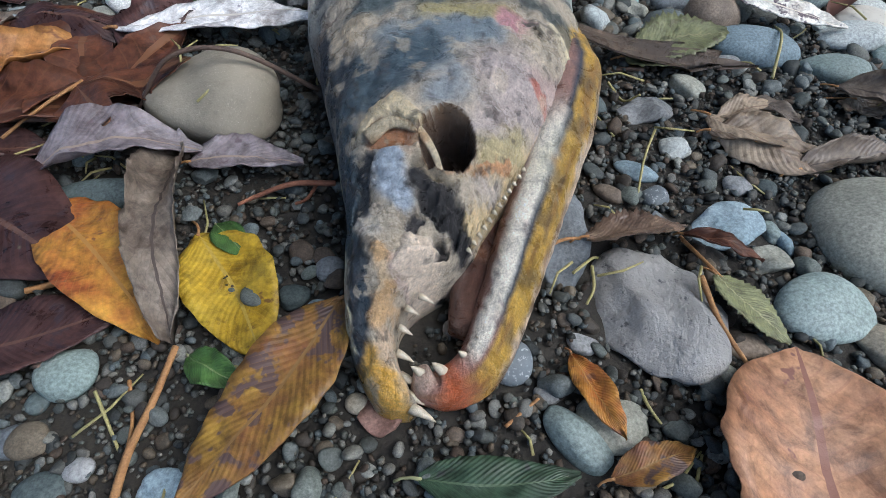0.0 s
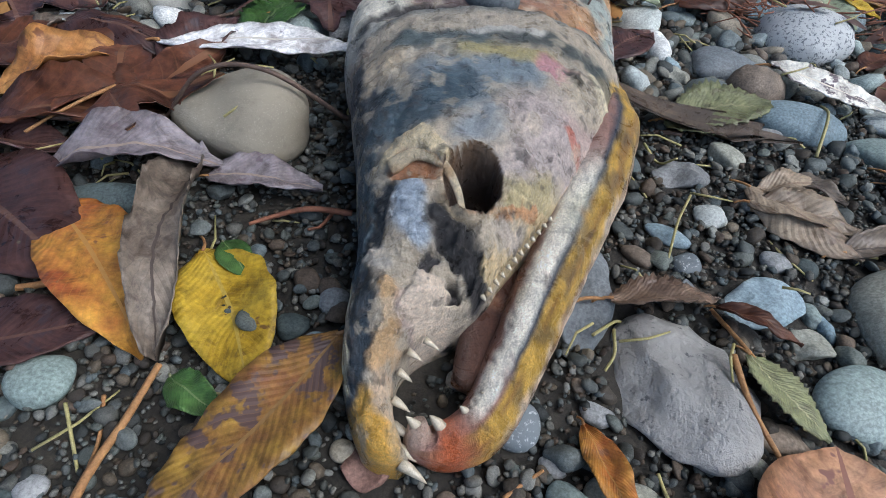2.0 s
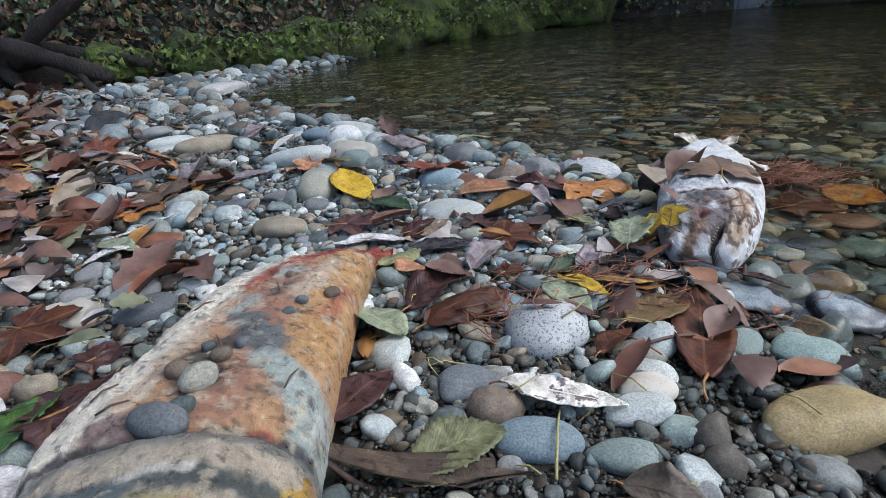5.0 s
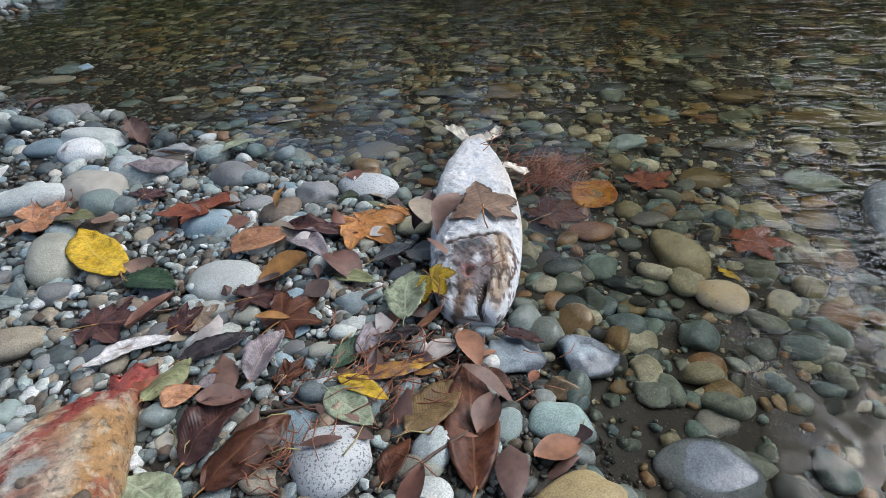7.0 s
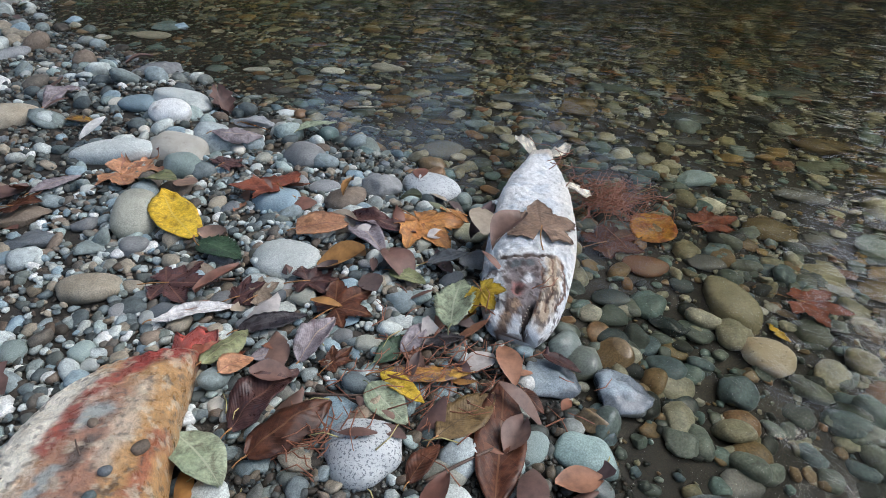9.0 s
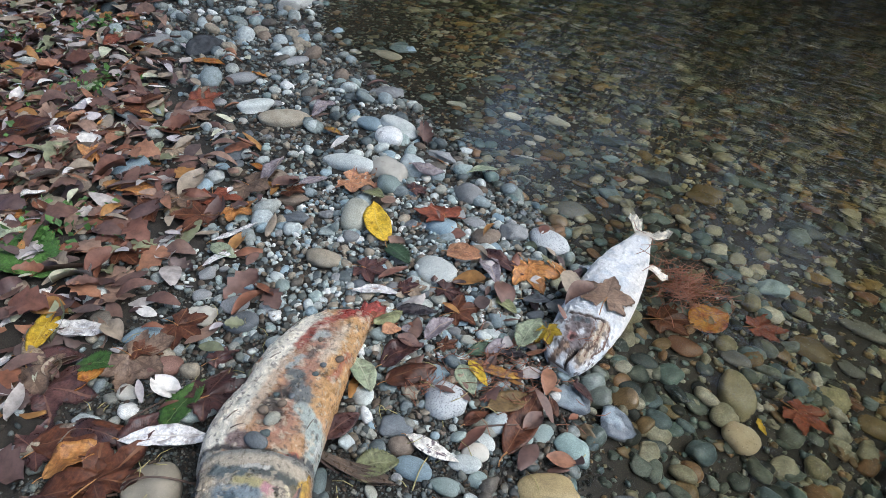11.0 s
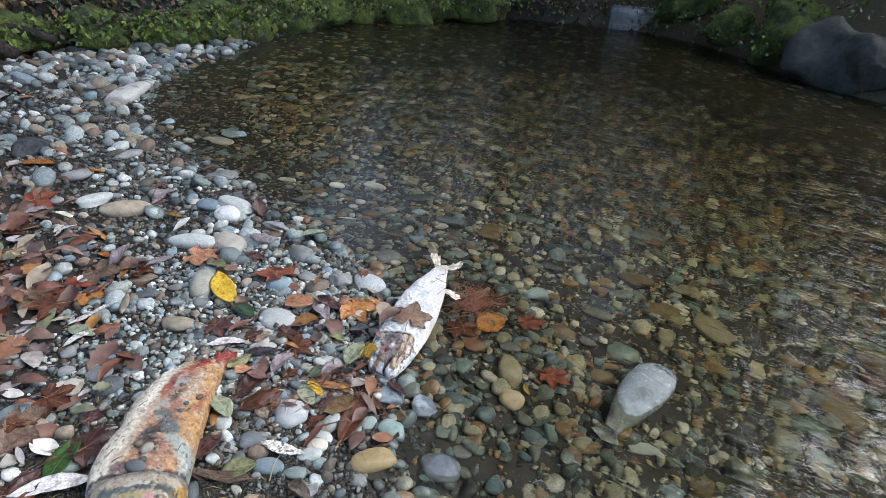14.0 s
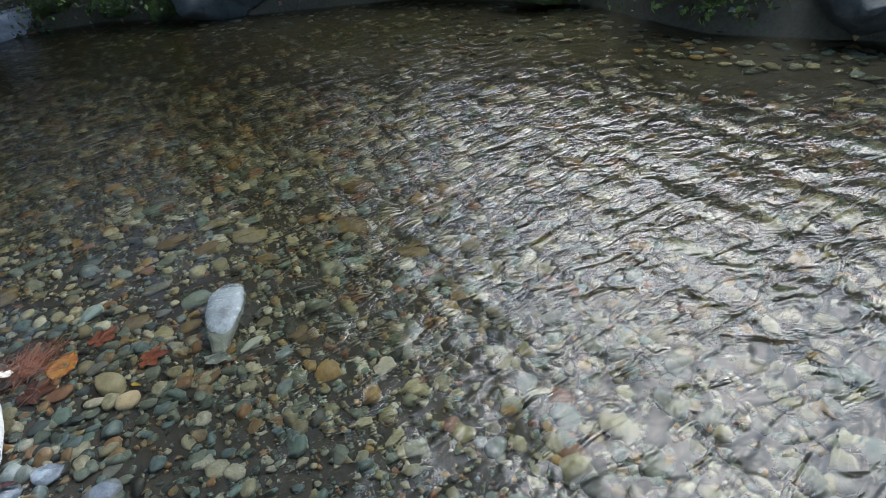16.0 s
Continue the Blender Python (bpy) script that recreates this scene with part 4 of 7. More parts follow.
def tube(points, radii, segs=10, squash=1.0):
    """A tapered tube along points."""
    p = [Vector(q) for q in points]
    verts, faces = [], []
    for i, q in enumerate(p):
        d = (p[min(i + 1, len(p) - 1)] - p[max(i - 1, 0)]).normalized()
        side = d.cross(Vector((0, 0, 1)))
        side = side.normalized() if side.length > 1e-4 else Vector((1, 0, 0))
        up = side.cross(d)
        for k in range(segs):
            a = 2 * math.pi * k / segs
            verts.append(q + (side * math.cos(a) + up * math.sin(a) * squash) * radii[i])
    for i in range(len(p) - 1):
        for k in range(segs):
            n = (k + 1) % segs
            faces.append((i * segs + k, i * segs + n, (i + 1) * segs + n, (i + 1) * segs + k))
    faces.append(tuple(range(segs))[::-1])
    faces.append(tuple(range((len(p) - 1) * segs, len(p) * segs)))
    return [tuple(v) for v in verts], faces


def bezier_points(ctrl, n):
    """Points on a smooth curve through the control points."""
    rows = [(i, *c) for i, c in enumerate(ctrl)]
    return lerp_rows(rows, n)[:, 1:]


def tooth(parent, x, y, z, dx, dy, dz, length, radius):
    length *= 0.88
    pts = [Vector((x, y, z)) + Vector((dx, dy, dz)).normalized() * length * t + Vector((0, -1, 0.4)) * length * 0.18 * t * t for t in (0, 0.35, 0.7, 1.0)]
    v, f = tube(pts, [radius * 1.3, radius * 1.1, radius * 0.65, radius * 0.08], 8)
    return mesh_object("tooth", v, f, tooth_mat, parent=parent)


def salmon_near():
    fish = tagged(new("salmon_carcass"), "decaying spawned salmon with gaping toothed jaws lying on gravel", "dead fish")
    # upper head, with the empty eye socket
    rows = [(0.1095, -0.0235, -0.0140, 0.020), (0.112, -0.029, -0.0105, 0.026), (0.118, -0.034, -0.0125, 0.030), (0.133, -0.042, -0.0195, 0.038), (0.148, -0.0465, -0.0210, 0.047),
            (0.160, -0.048, -0.0165, 0.054), (0.170, -0.049, -0.0060, 0.060), (0.180, -0.0495, 0.0100, 0.065), (0.190, -0.050, 0.0200, 0.069), (0.200, -0.050, 0.0250, 0.072), (0.212, -0.051, 0.0325, 0.075),
            (0.241, -0.057, 0.052, 0.083), (0.274, -0.064, 0.072, 0.089), (0.300, -0.071, 0.087, 0.092), (0.323, -0.077, 0.098, 0.094), (0.350, -0.083, 0.104, 0.095), (0.375, -0.088, 0.105, 0.092)]
    rings, segs = 360, 250
    v, f = loft(rows, rings, segs)
    up = v[:, 2] > 0.3 * np.interp(v[:, 1], [r[0] for r in rows], [r[3] for r in rows])
    # raised bones, sunken cheeks and torn skin
    n1, n2, n3 = fbm(v, 38), fbm(v + 7, 130), fbm(v + 9, 330)
    amp = np.where(up, 1.0, 0.3)
    x, y = v[:, 0].copy(), v[:, 1].copy()
    v[:, 1] += 0.012 * np.cos((x - 0.015) / 0.09 * 1.5) * sstep(0.33, 0.375, y)
    skin = Hide(v, (0.45, 0.385, 0.29))
    rows_of = skin.lay
    # pinkish cheek and grey crown
    rows_of([(0.0425, 0.2816), (0.0557, 0.2659), (0.034, 0.2363)], 0.021, (0.47, 0.40, 0.365), soft=0.6)
    rows_of([(0.064, 0.286), (0.0777, 0.2888)], 0.008, (0.46, 0.35, 0.31), soft=0.6)
    rows_of([(-0.0026, 0.2898), (0.0107, 0.3088), (-0.0229, 0.3131), (0.03, 0.318)], 0.014, (0.20, 0.245, 0.27), soft=0.6)
    rows_of([(0.012, 0.272), (0.004, 0.262)], 0.009, (0.30, 0.325, 0.335), soft=0.7)
    rows_of([(-0.0537, 0.2891), (-0.0251, 0.2802), (-0.0092, 0.300)], 0.0165, (0.055, 0.085, 0.105), soft=0.4)
    rows_of([(-0.052, 0.272), (-0.036, 0.266)], 0.009, (0.075, 0.11, 0.13), soft=0.5)
    rows_of([(-0.0635, 0.3117), (-0.0577, 0.2876), (-0.062, 0.276)], 0.0075, (0.035, 0.05, 0.065))
    rows_of([(-0.066, 0.328), (-0.0599, 0.3203), (-0.0509, 0.3323)], 0.0105, (0.60, 0.49, 0.34), rise=0.001)
    rows_of([(-0.083, 0.374), (-0.0805, 0.344), (-0.074, 0.318)], 0.0085, (0.035, 0.045, 0.06))
    rows_of([(-0.045, 0.348), (-0.02, 0.345), (0.01, 0.349)], 0.011, (0.10, 0.125, 0.125), soft=0.4)
    rows_of([(-0.0026, 0.3325), (0.0217, 0.3354), (0.046, 0.3314)], 0.007, (0.42, 0.36, 0.17), soft=0.6)
    rows_of([(0.02, 0.352), (0.06, 0.350), (0.085, 0.342)], 0.008, (0.085, 0.095, 0.085), soft=0.5)
    rows_of([(0.0, 0.358), (0.04, 0.3575)], 0.004, (0.52, 0.50, 0.44), rise=0.001)
    rows_of([(0.0474, 0.3265), (0.0508, 0.3245)], 0.0085, (0.46, 0.24, 0.25), rise=-0.0015)
    rows_of([(0.057, 0.3265), (0.064, 0.316)], 0.0024, (0.09, 0.075, 0.05))
    rows_of([(0.0844, 0.3358), (0.0925, 0.3193)], 0.0055, (0.16, 0.14, 0.09), soft=0.5)
    rows_of([(0.073, 0.334), (0.082, 0.318), (0.086, 0.300)], 0.0035, (0.62, 0.55, 0.38), rise=0.001)
    # gilded edge above the jaw hinge
    rows_of([(0.098, 0.345), (0.096, 0.3247), (0.0915, 0.2796), (0.0813, 0.2438)], 0.0065, (0.56, 0.36, 0.07), soft=0.5)
    rows_of([(0.0905, 0.305), (0.0885, 0.287)], 0.0022, (0.05, 0.035, 0.02), soft=0.6)
    rows_of([(0.0619, 0.2799), (0.065, 0.276)], 0.0036, (0.50, 0.20, 0.15))
    rows_of([(0.070, 0.268), (0.0754, 0.2775)], 0.006, (0.66, 0.52, 0.44), soft=0.5)
    rows_of([(0.0273, 0.2279), (0.0522, 0.2476)], 0.0075, (0.45, 0.38, 0.21), soft=0.5)
    rows_of([(0.0059, 0.2126), (0.0272, 0.2230), (0.0427, 0.2354)], 0.0022, (0.50, 0.27, 0.13), rise=0.001)
    # slate side of the snout with its pale rim
    rows_of([(-0.0566, 0.2524), (-0.0529, 0.226), (-0.0445, 0.1882)], 0.0105, (0.05, 0.08, 0.10), soft=0.35)
    rows_of([(-0.0263, 0.2202), (-0.0185, 0.204)], 0.0078, (0.40, 0.46, 0.52), soft=0.45, rise=0.001)
    rows_of([(-0.0393, 0.2278), (-0.0385, 0.1996)], 0.0042, (0.035, 0.042, 0.05), rise=-0.003)
    rows_of([(-0.0645, 0.2637), (-0.0545, 0.1968), (-0.0520, 0.1566), (-0.0440, 0.1331)], 0.0042, (0.60, 0.55, 0.37), rise=0.0015)
    rows_of([(-0.036, 0.193), (-0.030, 0.188)], 0.0045, (0.55, 0.50, 0.42), soft=0.5)
    rows_of([(-0.0399, 0.1786), (-0.0372, 0.1535), (-0.0390, 0.1408), (-0.0349, 0.1286)], 0.0062, (0.03, 0.045, 0.06), rise=-0.002, soft=0.4)
    rows_of([(-0.0273, 0.1746), (-0.0242, 0.1612), (-0.0275, 0.1466)], 0.0052, (0.56, 0.37, 0.19), rise=0.002, soft=0.4)
    rows_of([(-0.0134, 0.166), (-0.0197, 0.1681)], 0.0048, (0.42, 0.31, 0.27), soft=0.5)
    rows_of([(-0.010, 0.1779), (-0.0019, 0.1755), (-0.0144, 0.1698)], 0.0058, (0.70, 0.58, 0.45), rise=0.003, soft=0.5)
    rows_of([(-0.030, 0.1276), (-0.0224, 0.116), (-0.022, 0.112)], 0.0072, (0.70, 0.40, 0.07), soft=0.5)
    rows_of([(-0.024, 0.140), (-0.022, 0.130)], 0.004, (0.58, 0.44, 0.30), soft=0.5)
    # open nose and torn flesh
    rows_of([(-0.0268, 0.2372), (-0.0146, 0.2346)], 0.0085, (0.40, 0.19, 0.09), rise=-0.003)
    rows_of([(-0.030, 0.231), (-0.018, 0.229)], 0.002, (0.10, 0.045, 0.025), rise=-0.002)
    rows_of([(-0.040, 0.247), (-0.0354, 0.2527), (-0.0211, 0.2551), (-0.0072, 0.2465)], 0.0052, (0.68, 0.56, 0.35), rise=0.003)
    torn = rows_of([(-0.0071, 0.2146), (-0.0014, 0.2025), (0.0099, 0.1937), (0.0135, 0.189)], 0.0085, (0.030, 0.028, 0.028), rise=-0.002)
    rows_of([(-0.0085, 0.1932), (-0.0126, 0.1875)], 0.0032, (0.06, 0.055, 0.055), rise=-0.003)
    rows_of([(0.0011, 0.1793)], 0.0032, (0.012, 0.009, 0.008), rise=-0.007)
    rows_of([(0.0165, 0.1935), (0.026, 0.2035), (0.050, 0.237), (0.066, 0.264)], 0.0036, (0.62, 0.48, 0.27), rise=0.0015)
    specks = fbm(v + 23, 120, 5)
    skin.col = blend(skin.col, (0.06, 0.05, 0.045), sstep(0.46, 0.54, specks) * up * 0.6)
    skin.col = blend(skin.col, (0.60, 0.51, 0.37), sstep(0.36, 0.42, fbm(v + 33, 60, 5)) * (1 - torn) * 0.45)
    skin.col = blend(skin.col, (0.10, 0.125, 0.13), sstep(0.362, 0.372, y) * 0.7)
    # fibres fan out over the cheek from the socket
    ang = np.arctan2(y - 0.232, x - 0.006)
    fan_w = sstep(0.02, 0.03, np.hypot(x - 0.006, y - 0.232)) * (1 - sstep(0.05, 0.075, np.hypot(x - 0.006, y - 0.232))) * (x > 0)
    fibre = np.sin(ang * 34 + 5 * n1)
    skin.col *= (1 + 0.10 * fibre * fan_w)[:, None]
    v[:, 2] += amp * (0.0030 * n1 + 0.0013 * n2 + 0.0005 * n3) + up * (skin.rise + 0.0005 * fibre * fan_w + torn * (0.0045 * n2 + 0.003 * n3))
    v[:, 2] -= up * 0.010 * np.exp(-(((x + 0.004) / 0.014) ** 2 + ((y - 0.186) / 0.010) ** 2))
    v[:, 2] += up * 0.004 * sstep(0.352, 0.366, y) * (1 - sstep(0.37, 0.385, y))
    # eye socket
    ex, ey, rx, ry = 0.0065, 0.2325, 0.0150, 0.0195
    q = np.hypot((x - ex) / rx, (y - ey) / ry) + 0.05 * n2
    inside = up & (q < 1)
    rim = up & (q >= 1) & (q < 1.4)
    v[rim, 2] += 0.002 * (1.4 - q[rim]) / 0.4
    v[inside, 2] -= 0.032 * sstep(0, 0.3, 1 - q[inside])
    col = skin.col
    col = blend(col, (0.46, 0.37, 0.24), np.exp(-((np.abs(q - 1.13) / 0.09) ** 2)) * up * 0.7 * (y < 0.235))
    # hollow's shade put into the colour: brown lit floor, near-black upper part
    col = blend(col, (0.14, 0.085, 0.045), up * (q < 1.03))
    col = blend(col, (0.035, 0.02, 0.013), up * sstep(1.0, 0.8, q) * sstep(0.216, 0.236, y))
    head = mesh_object("head", v, f, skin_mat, parent=fish)
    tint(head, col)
    head["label"] = "mottled slate and cream head with empty eye socket"
    # bone arch over the socket, and torn flaps by it
    pts = bezier_points([(-0.036, 0.240, 0.0745), (-0.024, 0.2445, 0.081), (-0.010, 0.239, 0.0818), (-0.001, 0.226, 0.0778), (0.004, 0.212, 0.072)], 24)
    tv, tf = tube(pts, list(np.interp(np.linspace(0, 1, 24), [0, 0.3, 1], [0.0050, 0.0036, 0.0014])), 10, 0.8)
    bone = mesh_object("brow_bone", tv, tf, skin_mat, parent=head)
    tint(bone, blend(np.tile((0.6, 0.5, 0.33), (len(tv), 1)), (0.42, 0.28, 0.15), sstep(0.0, 0.3, fbm(np.array(tv), 60))))
    # lower jaw: a long hooked bar with a dark line along it
    ctrl = [(-0.0085, 0.1265, 0.026), (-0.004, 0.1215, 0.017), (0.008, 0.1235, 0.013), (0.022, 0.134, 0.014), (0.034, 0.160, 0.018), (0.047, 0.195, 0.024), (0.062, 0.235, 0.031), (0.078, 0.278, 0.038), (0.090, 0.325, 0.043), (0.088, 0.372, 0.045)]
    n = 90
    pts = bezier_points(ctrl, n)
    rad = np.interp(np.linspace(0, 9, n), range(10), [0.0035, 0.0085, 0.0115, 0.0130, 0.0145, 0.0165, 0.018, 0.020, 0.022, 0.016])
    tv, tf = tube(pts, list(rad), 36, 1.25)
    tv = np.array(tv)
    tv += 0.0016 * fbm(tv, 70)[:, None] * np.array((1, 0.3, 1))
    jaw = mesh_object("lower_jaw", tv, tf, skin_mat, parent=fish)
    ang = np.tile(np.arange(36) / 36 * 2 * math.pi, n)
    side = np.cos(ang)
    s = np.repeat(np.linspace(0, 1, n), 36)
    rag = side + 0.10 * fbm(tv, 90) + 0.05 * fbm(tv + 3, 260)
    col = np.tile(np.array((0.34, 0.19, 0.15)), (len(tv), 1))
    back = sstep(0.27, 0.36, s)
    col = blend(col, (0.27, 0.13, 0.09), sstep(-0.66, -0.80, rag) * back)
    col = blend(col, (0.92, 0.86, 0.72), sstep(-0.70, -0.58, rag) * (1 - sstep(0.0, 0.08, rag)) * back * (1 - sstep(0.74, 0.82, s)))
    col = blend(col, (0.045, 0.06, 0.085), sstep(0.02, 0.08, rag) * (1 - sstep(0.20, 0.27, rag)) * sstep(0.36, 0.46, s))
    col = blend(col, (0.52, 0.32, 0.06), sstep(0.22, 0.30, rag) * sstep(0.2, 0.3, s))
    col = blend(col, (0.74, 0.62, 0.50), sstep(0.86, 0.95, rag) * sstep(0.3, 0.4, s) * 0.8)
    col = blend(col, (0.20, 0.09, 0.035), sstep(0.05, 0.16, fbm(np.stack([side * 0.06, s * 0.03, s * 0], 1), 130)) * sstep(0.3, 0.45, rag) * 0.7)
    col = blend(col, (0.06, 0.05, 0.045), sstep(0.22, 0.30, fbm(tv + 5, 85)) * sstep(0.1, 0.3, rag) * 0.55)
    col = blend(col, (0.52, 0.12, 0.035), np.exp(-(((s - 0.20) / 0.07) ** 2)) * 0.95)
    col = blend(col, (0.50, 0.36, 0.28), (1 - sstep(0.03, 0.1, s)))
    col = blend(col, (0.76, 0.72, 0.56), np.exp(-(((s - 0.70) / 0.05) ** 2)) * np.exp(-(((rag + 0.05) / 0.25) ** 2)))
    # the row of tooth pits along the white gum
    pits = (np.abs(rag + 0.52) < 0.07) * (np.sin(s * 260) > 0.1) * sstep(0.3, 0.34, s) * (1 - sstep(0.5, 0.54, s))
    col = blend(col, (0.10, 0.07, 0.05), pits * 0.8)
    tint(jaw, col)
    jaw["label"] = "hooked orange and white lower jaw"
    # dark mouth lining between the jaws
    lv, lf = tube(bezier_points([(0.018, 0.150, 0.012), (0.022, 0.19, 0.016), (0.036, 0.235, 0.022), (0.060, 0.285, 0.03), (0.07, 0.33, 0.035)], 40), [0.004] + [0.013] * 20 + [0.016] * 19, 16, 0.9)
    lining = mesh_object("mouth_lining", lv, lf, skin_mat, parent=fish)
    tint(lining, blend(np.tile((0.13, 0.06, 0.04), (len(lv), 1)), (0.30, 0.15, 0.09), sstep(0.1, 0.4, fbm(np.array(lv), 50))))
    for x, y, z, r, ln in [(-0.0135, 0.1115, 0.017, 0.0024, 0.016), (-0.0165, 0.118, 0.019, 0.0023, 0.013), (-0.0185, 0.126, 0.022, 0.0021, 0.013), (-0.0205, 0.137, 0.025, 0.0019, 0.011),
                           (-0.0195, 0.149, 0.029, 0.0017, 0.009), (-0.016, 0.158, 0.033, 0.0016, 0.009), (-0.009, 0.164, 0.035, 0.0015, 0.010)]:
        tooth(head, x, y, z, 0.9, -0.25, -0.35, ln, r)
    for k in range(12):
        t = k / 11
        tooth(head, 0.0165 + 0.033 * t, 0.1885 + 0.047 * t, 0.042 + 0.012 * t, 0.75, -0.7, -0.25, 0.0042 - 0.0015 * t, 0.0011)
    for x, y, z, ln, r in [(0.0035, 0.127, 0.022, 0.012, 0.0024), (0.016, 0.133, 0.023, 0.011, 0.0022), (0.024, 0.141, 0.025, 0.009, 0.0017), (0.031, 0.153, 0.028, 0.006, 0.0013), (-0.006, 0.124, 0.024, 0.013, 0.0023)]:
        tooth(jaw, x, y, z, -0.45, 0.25, 0.6, ln, r)
    # trunk of the body, tapering to the torn tail
    rows = [(0.335, -0.076, 0.095, 0.080), (0.36, -0.088, 0.100, 0.087), (0.40, -0.097, 0.104, 0.092), (0.45, -0.098, 0.108, 0.092), (0.50, -0.088, 0.113, 0.088), (0.55, -0.070, 0.117, 0.081),
            (0.60, -0.066, 0.122, 0.079), (0.64, -0.054, 0.127, 0.076), (0.68, -0.036, 0.132, 0.071), (0.71, -0.020, 0.138, 0.066), (0.74, 0.002, 0.143, 0.058), (0.77, 0.034, 0.148, 0.046), (0.79, 0.066, 0.146, 0.022)]
    v, f = loft(rows, 230, 170, power=0.62)
    hide = Hide(v, (0.52, 0.31, 0.16), 0.006)
    n1, n2, n3 = fbm(v, 24), fbm(v + 5, 90), fbm(v + 9, 260)
    body = mesh_object("body", v, f, skin_mat, parent=fish)
    hide.lay([(0.03, 0.43), (0.05, 0.58), (0.06, 0.68)], 0.035, (0.38, 0.20, 0.13), soft=0.6)
    hide.lay([(0.098, 0.50), (0.105, 0.58), (0.118, 0.66), (0.12, 0.71)], 0.026, (0.50, 0.29, 0.12), soft=0.6)
    hide.lay([(-0.085, 0.40), (-0.066, 0.43), (-0.058, 0.47), (-0.048, 0.53), (-0.035, 0.60), (-0.01, 0.67), (0.02, 0.715)], 0.040, (0.86, 0.80, 0.66), soft=0.3, rise=0.001)
    hide.lay([(0.075, 0.60), (0.095, 0.66), (0.10, 0.70)], 0.012, (0.60, 0.50, 0.38), power=0.8, soft=0.7)
    hide.lay([(0.10, 0.56), (0.118, 0.63)], 0.007, (0.33, 0.10, 0.06), power=0.8, soft=0.7)
    hide.lay([(0.045, 0.60), (0.06, 0.63)], 0.008, (0.14, 0.11, 0.09), power=0.9, soft=0.6)
    hide.lay([(-0.03, 0.44), (-0.015, 0.50), (0.0, 0.58)], 0.010, (0.55, 0.42, 0.30), soft=0.6)
    hide.lay([(-0.01, 0.370), (0.005, 0.395), (-0.03, 0.405)], 0.017, (0.24, 0.17, 0.15))
    hide.lay([(-0.07, 0.56), (-0.06, 0.60)], 0.010, (0.40, 0.24, 0.15))
    hide.lay([(0.060, 0.482), (0.085, 0.455), (0.100, 0.420), (0.104, 0.388)], 0.0155, (0.38, 0.43, 0.39), rise=0.001)
    hide.lay([(0.105, 0.43), (0.10, 0.40)], 0.005, (0.52, 0.54, 0.50))
    hide.lay([(0.070, 0.385), (0.084, 0.372), (0.101, 0.356)], 0.010, (0.46, 0.10, 0.07))
    hide.lay([(0.062, 0.50), (0.045, 0.53), (0.033, 0.555)], 0.017, (0.15, 0.16, 0.155), rise=0.002)
    hide.lay([(0.020, 0.509), (0.005, 0.475), (0.025, 0.45)], 0.015, (0.075, 0.06, 0.05), soft=0.5)
    hide.lay([(0.015, 0.575), (0.03, 0.60)], 0.009, (0.36, 0.38, 0.36))
    hide.lay([(0.035, 0.655), (0.065, 0.67)], 0.012, (0.40, 0.42, 0.39), soft=0.5)
    hide.lay([(0.02, 0.63), (0.04, 0.70), (0.085, 0.735)], 0.010, (0.33, 0.09, 0.06), soft=0.6)
    hide.lay([(0.09, 0.755), (0.13, 0.765)], 0.020, (0.32, 0.055, 0.04), soft=0.5)
    hide.lay([(-0.085, 0.383), (-0.04, 0.390), (0.01, 0.3925), (0.06, 0.390), (0.10, 0.382)], 0.004, (0.05, 0.04, 0.035), soft=0.6, rise=-0.002)
    y = v[:, 1]
    col = hide.col
    col = blend(col, (0.10, 0.08, 0.065), sstep(0.40, 0.48, fbm(v + 21, 100, 5)) * 0.7)
    col = blend(col, (0.62, 0.54, 0.40), sstep(0.34, 0.42, fbm(v + 31, 70, 5)) * 0.6)
    col = blend(col, (0.11, 0.13, 0.135), (1 - sstep(0.378, 0.392, y + 0.004 * n2)) * 0.7)
    # contact shade put into the skin colour: darker towards the gravel
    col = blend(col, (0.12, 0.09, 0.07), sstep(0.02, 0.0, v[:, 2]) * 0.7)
    v[:, 2] += np.where(v[:, 2] > 0.01, 0.005 * n1 + 0.0018 * n2 + 0.0007 * n3 + hide.rise, 0)
    body.data.vertices.foreach_set("co", v.astype(np.float32).ravel())
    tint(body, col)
    body["label"] = "peeling orange and cream body skin"
    # ragged pectoral fin on the gravel, and the torn stump of the tail
    fin = fan("pectoral_fin", (0.098, 0.428, 0.030), (0.255, 0.385, 0.004), 0.045, 9, fish, (0.075, 0.05, 0.032), 3)
    fin["label"] = "ragged dark brown fin"
    tail = fan("tail_stump", (0.115, 0.762, 0.022), (0.165, 0.835, 0.008), 0.10, 7, fish, (0.34, 0.07, 0.05), 4)
    tail["label"] = "torn red tail flesh"
    return fish


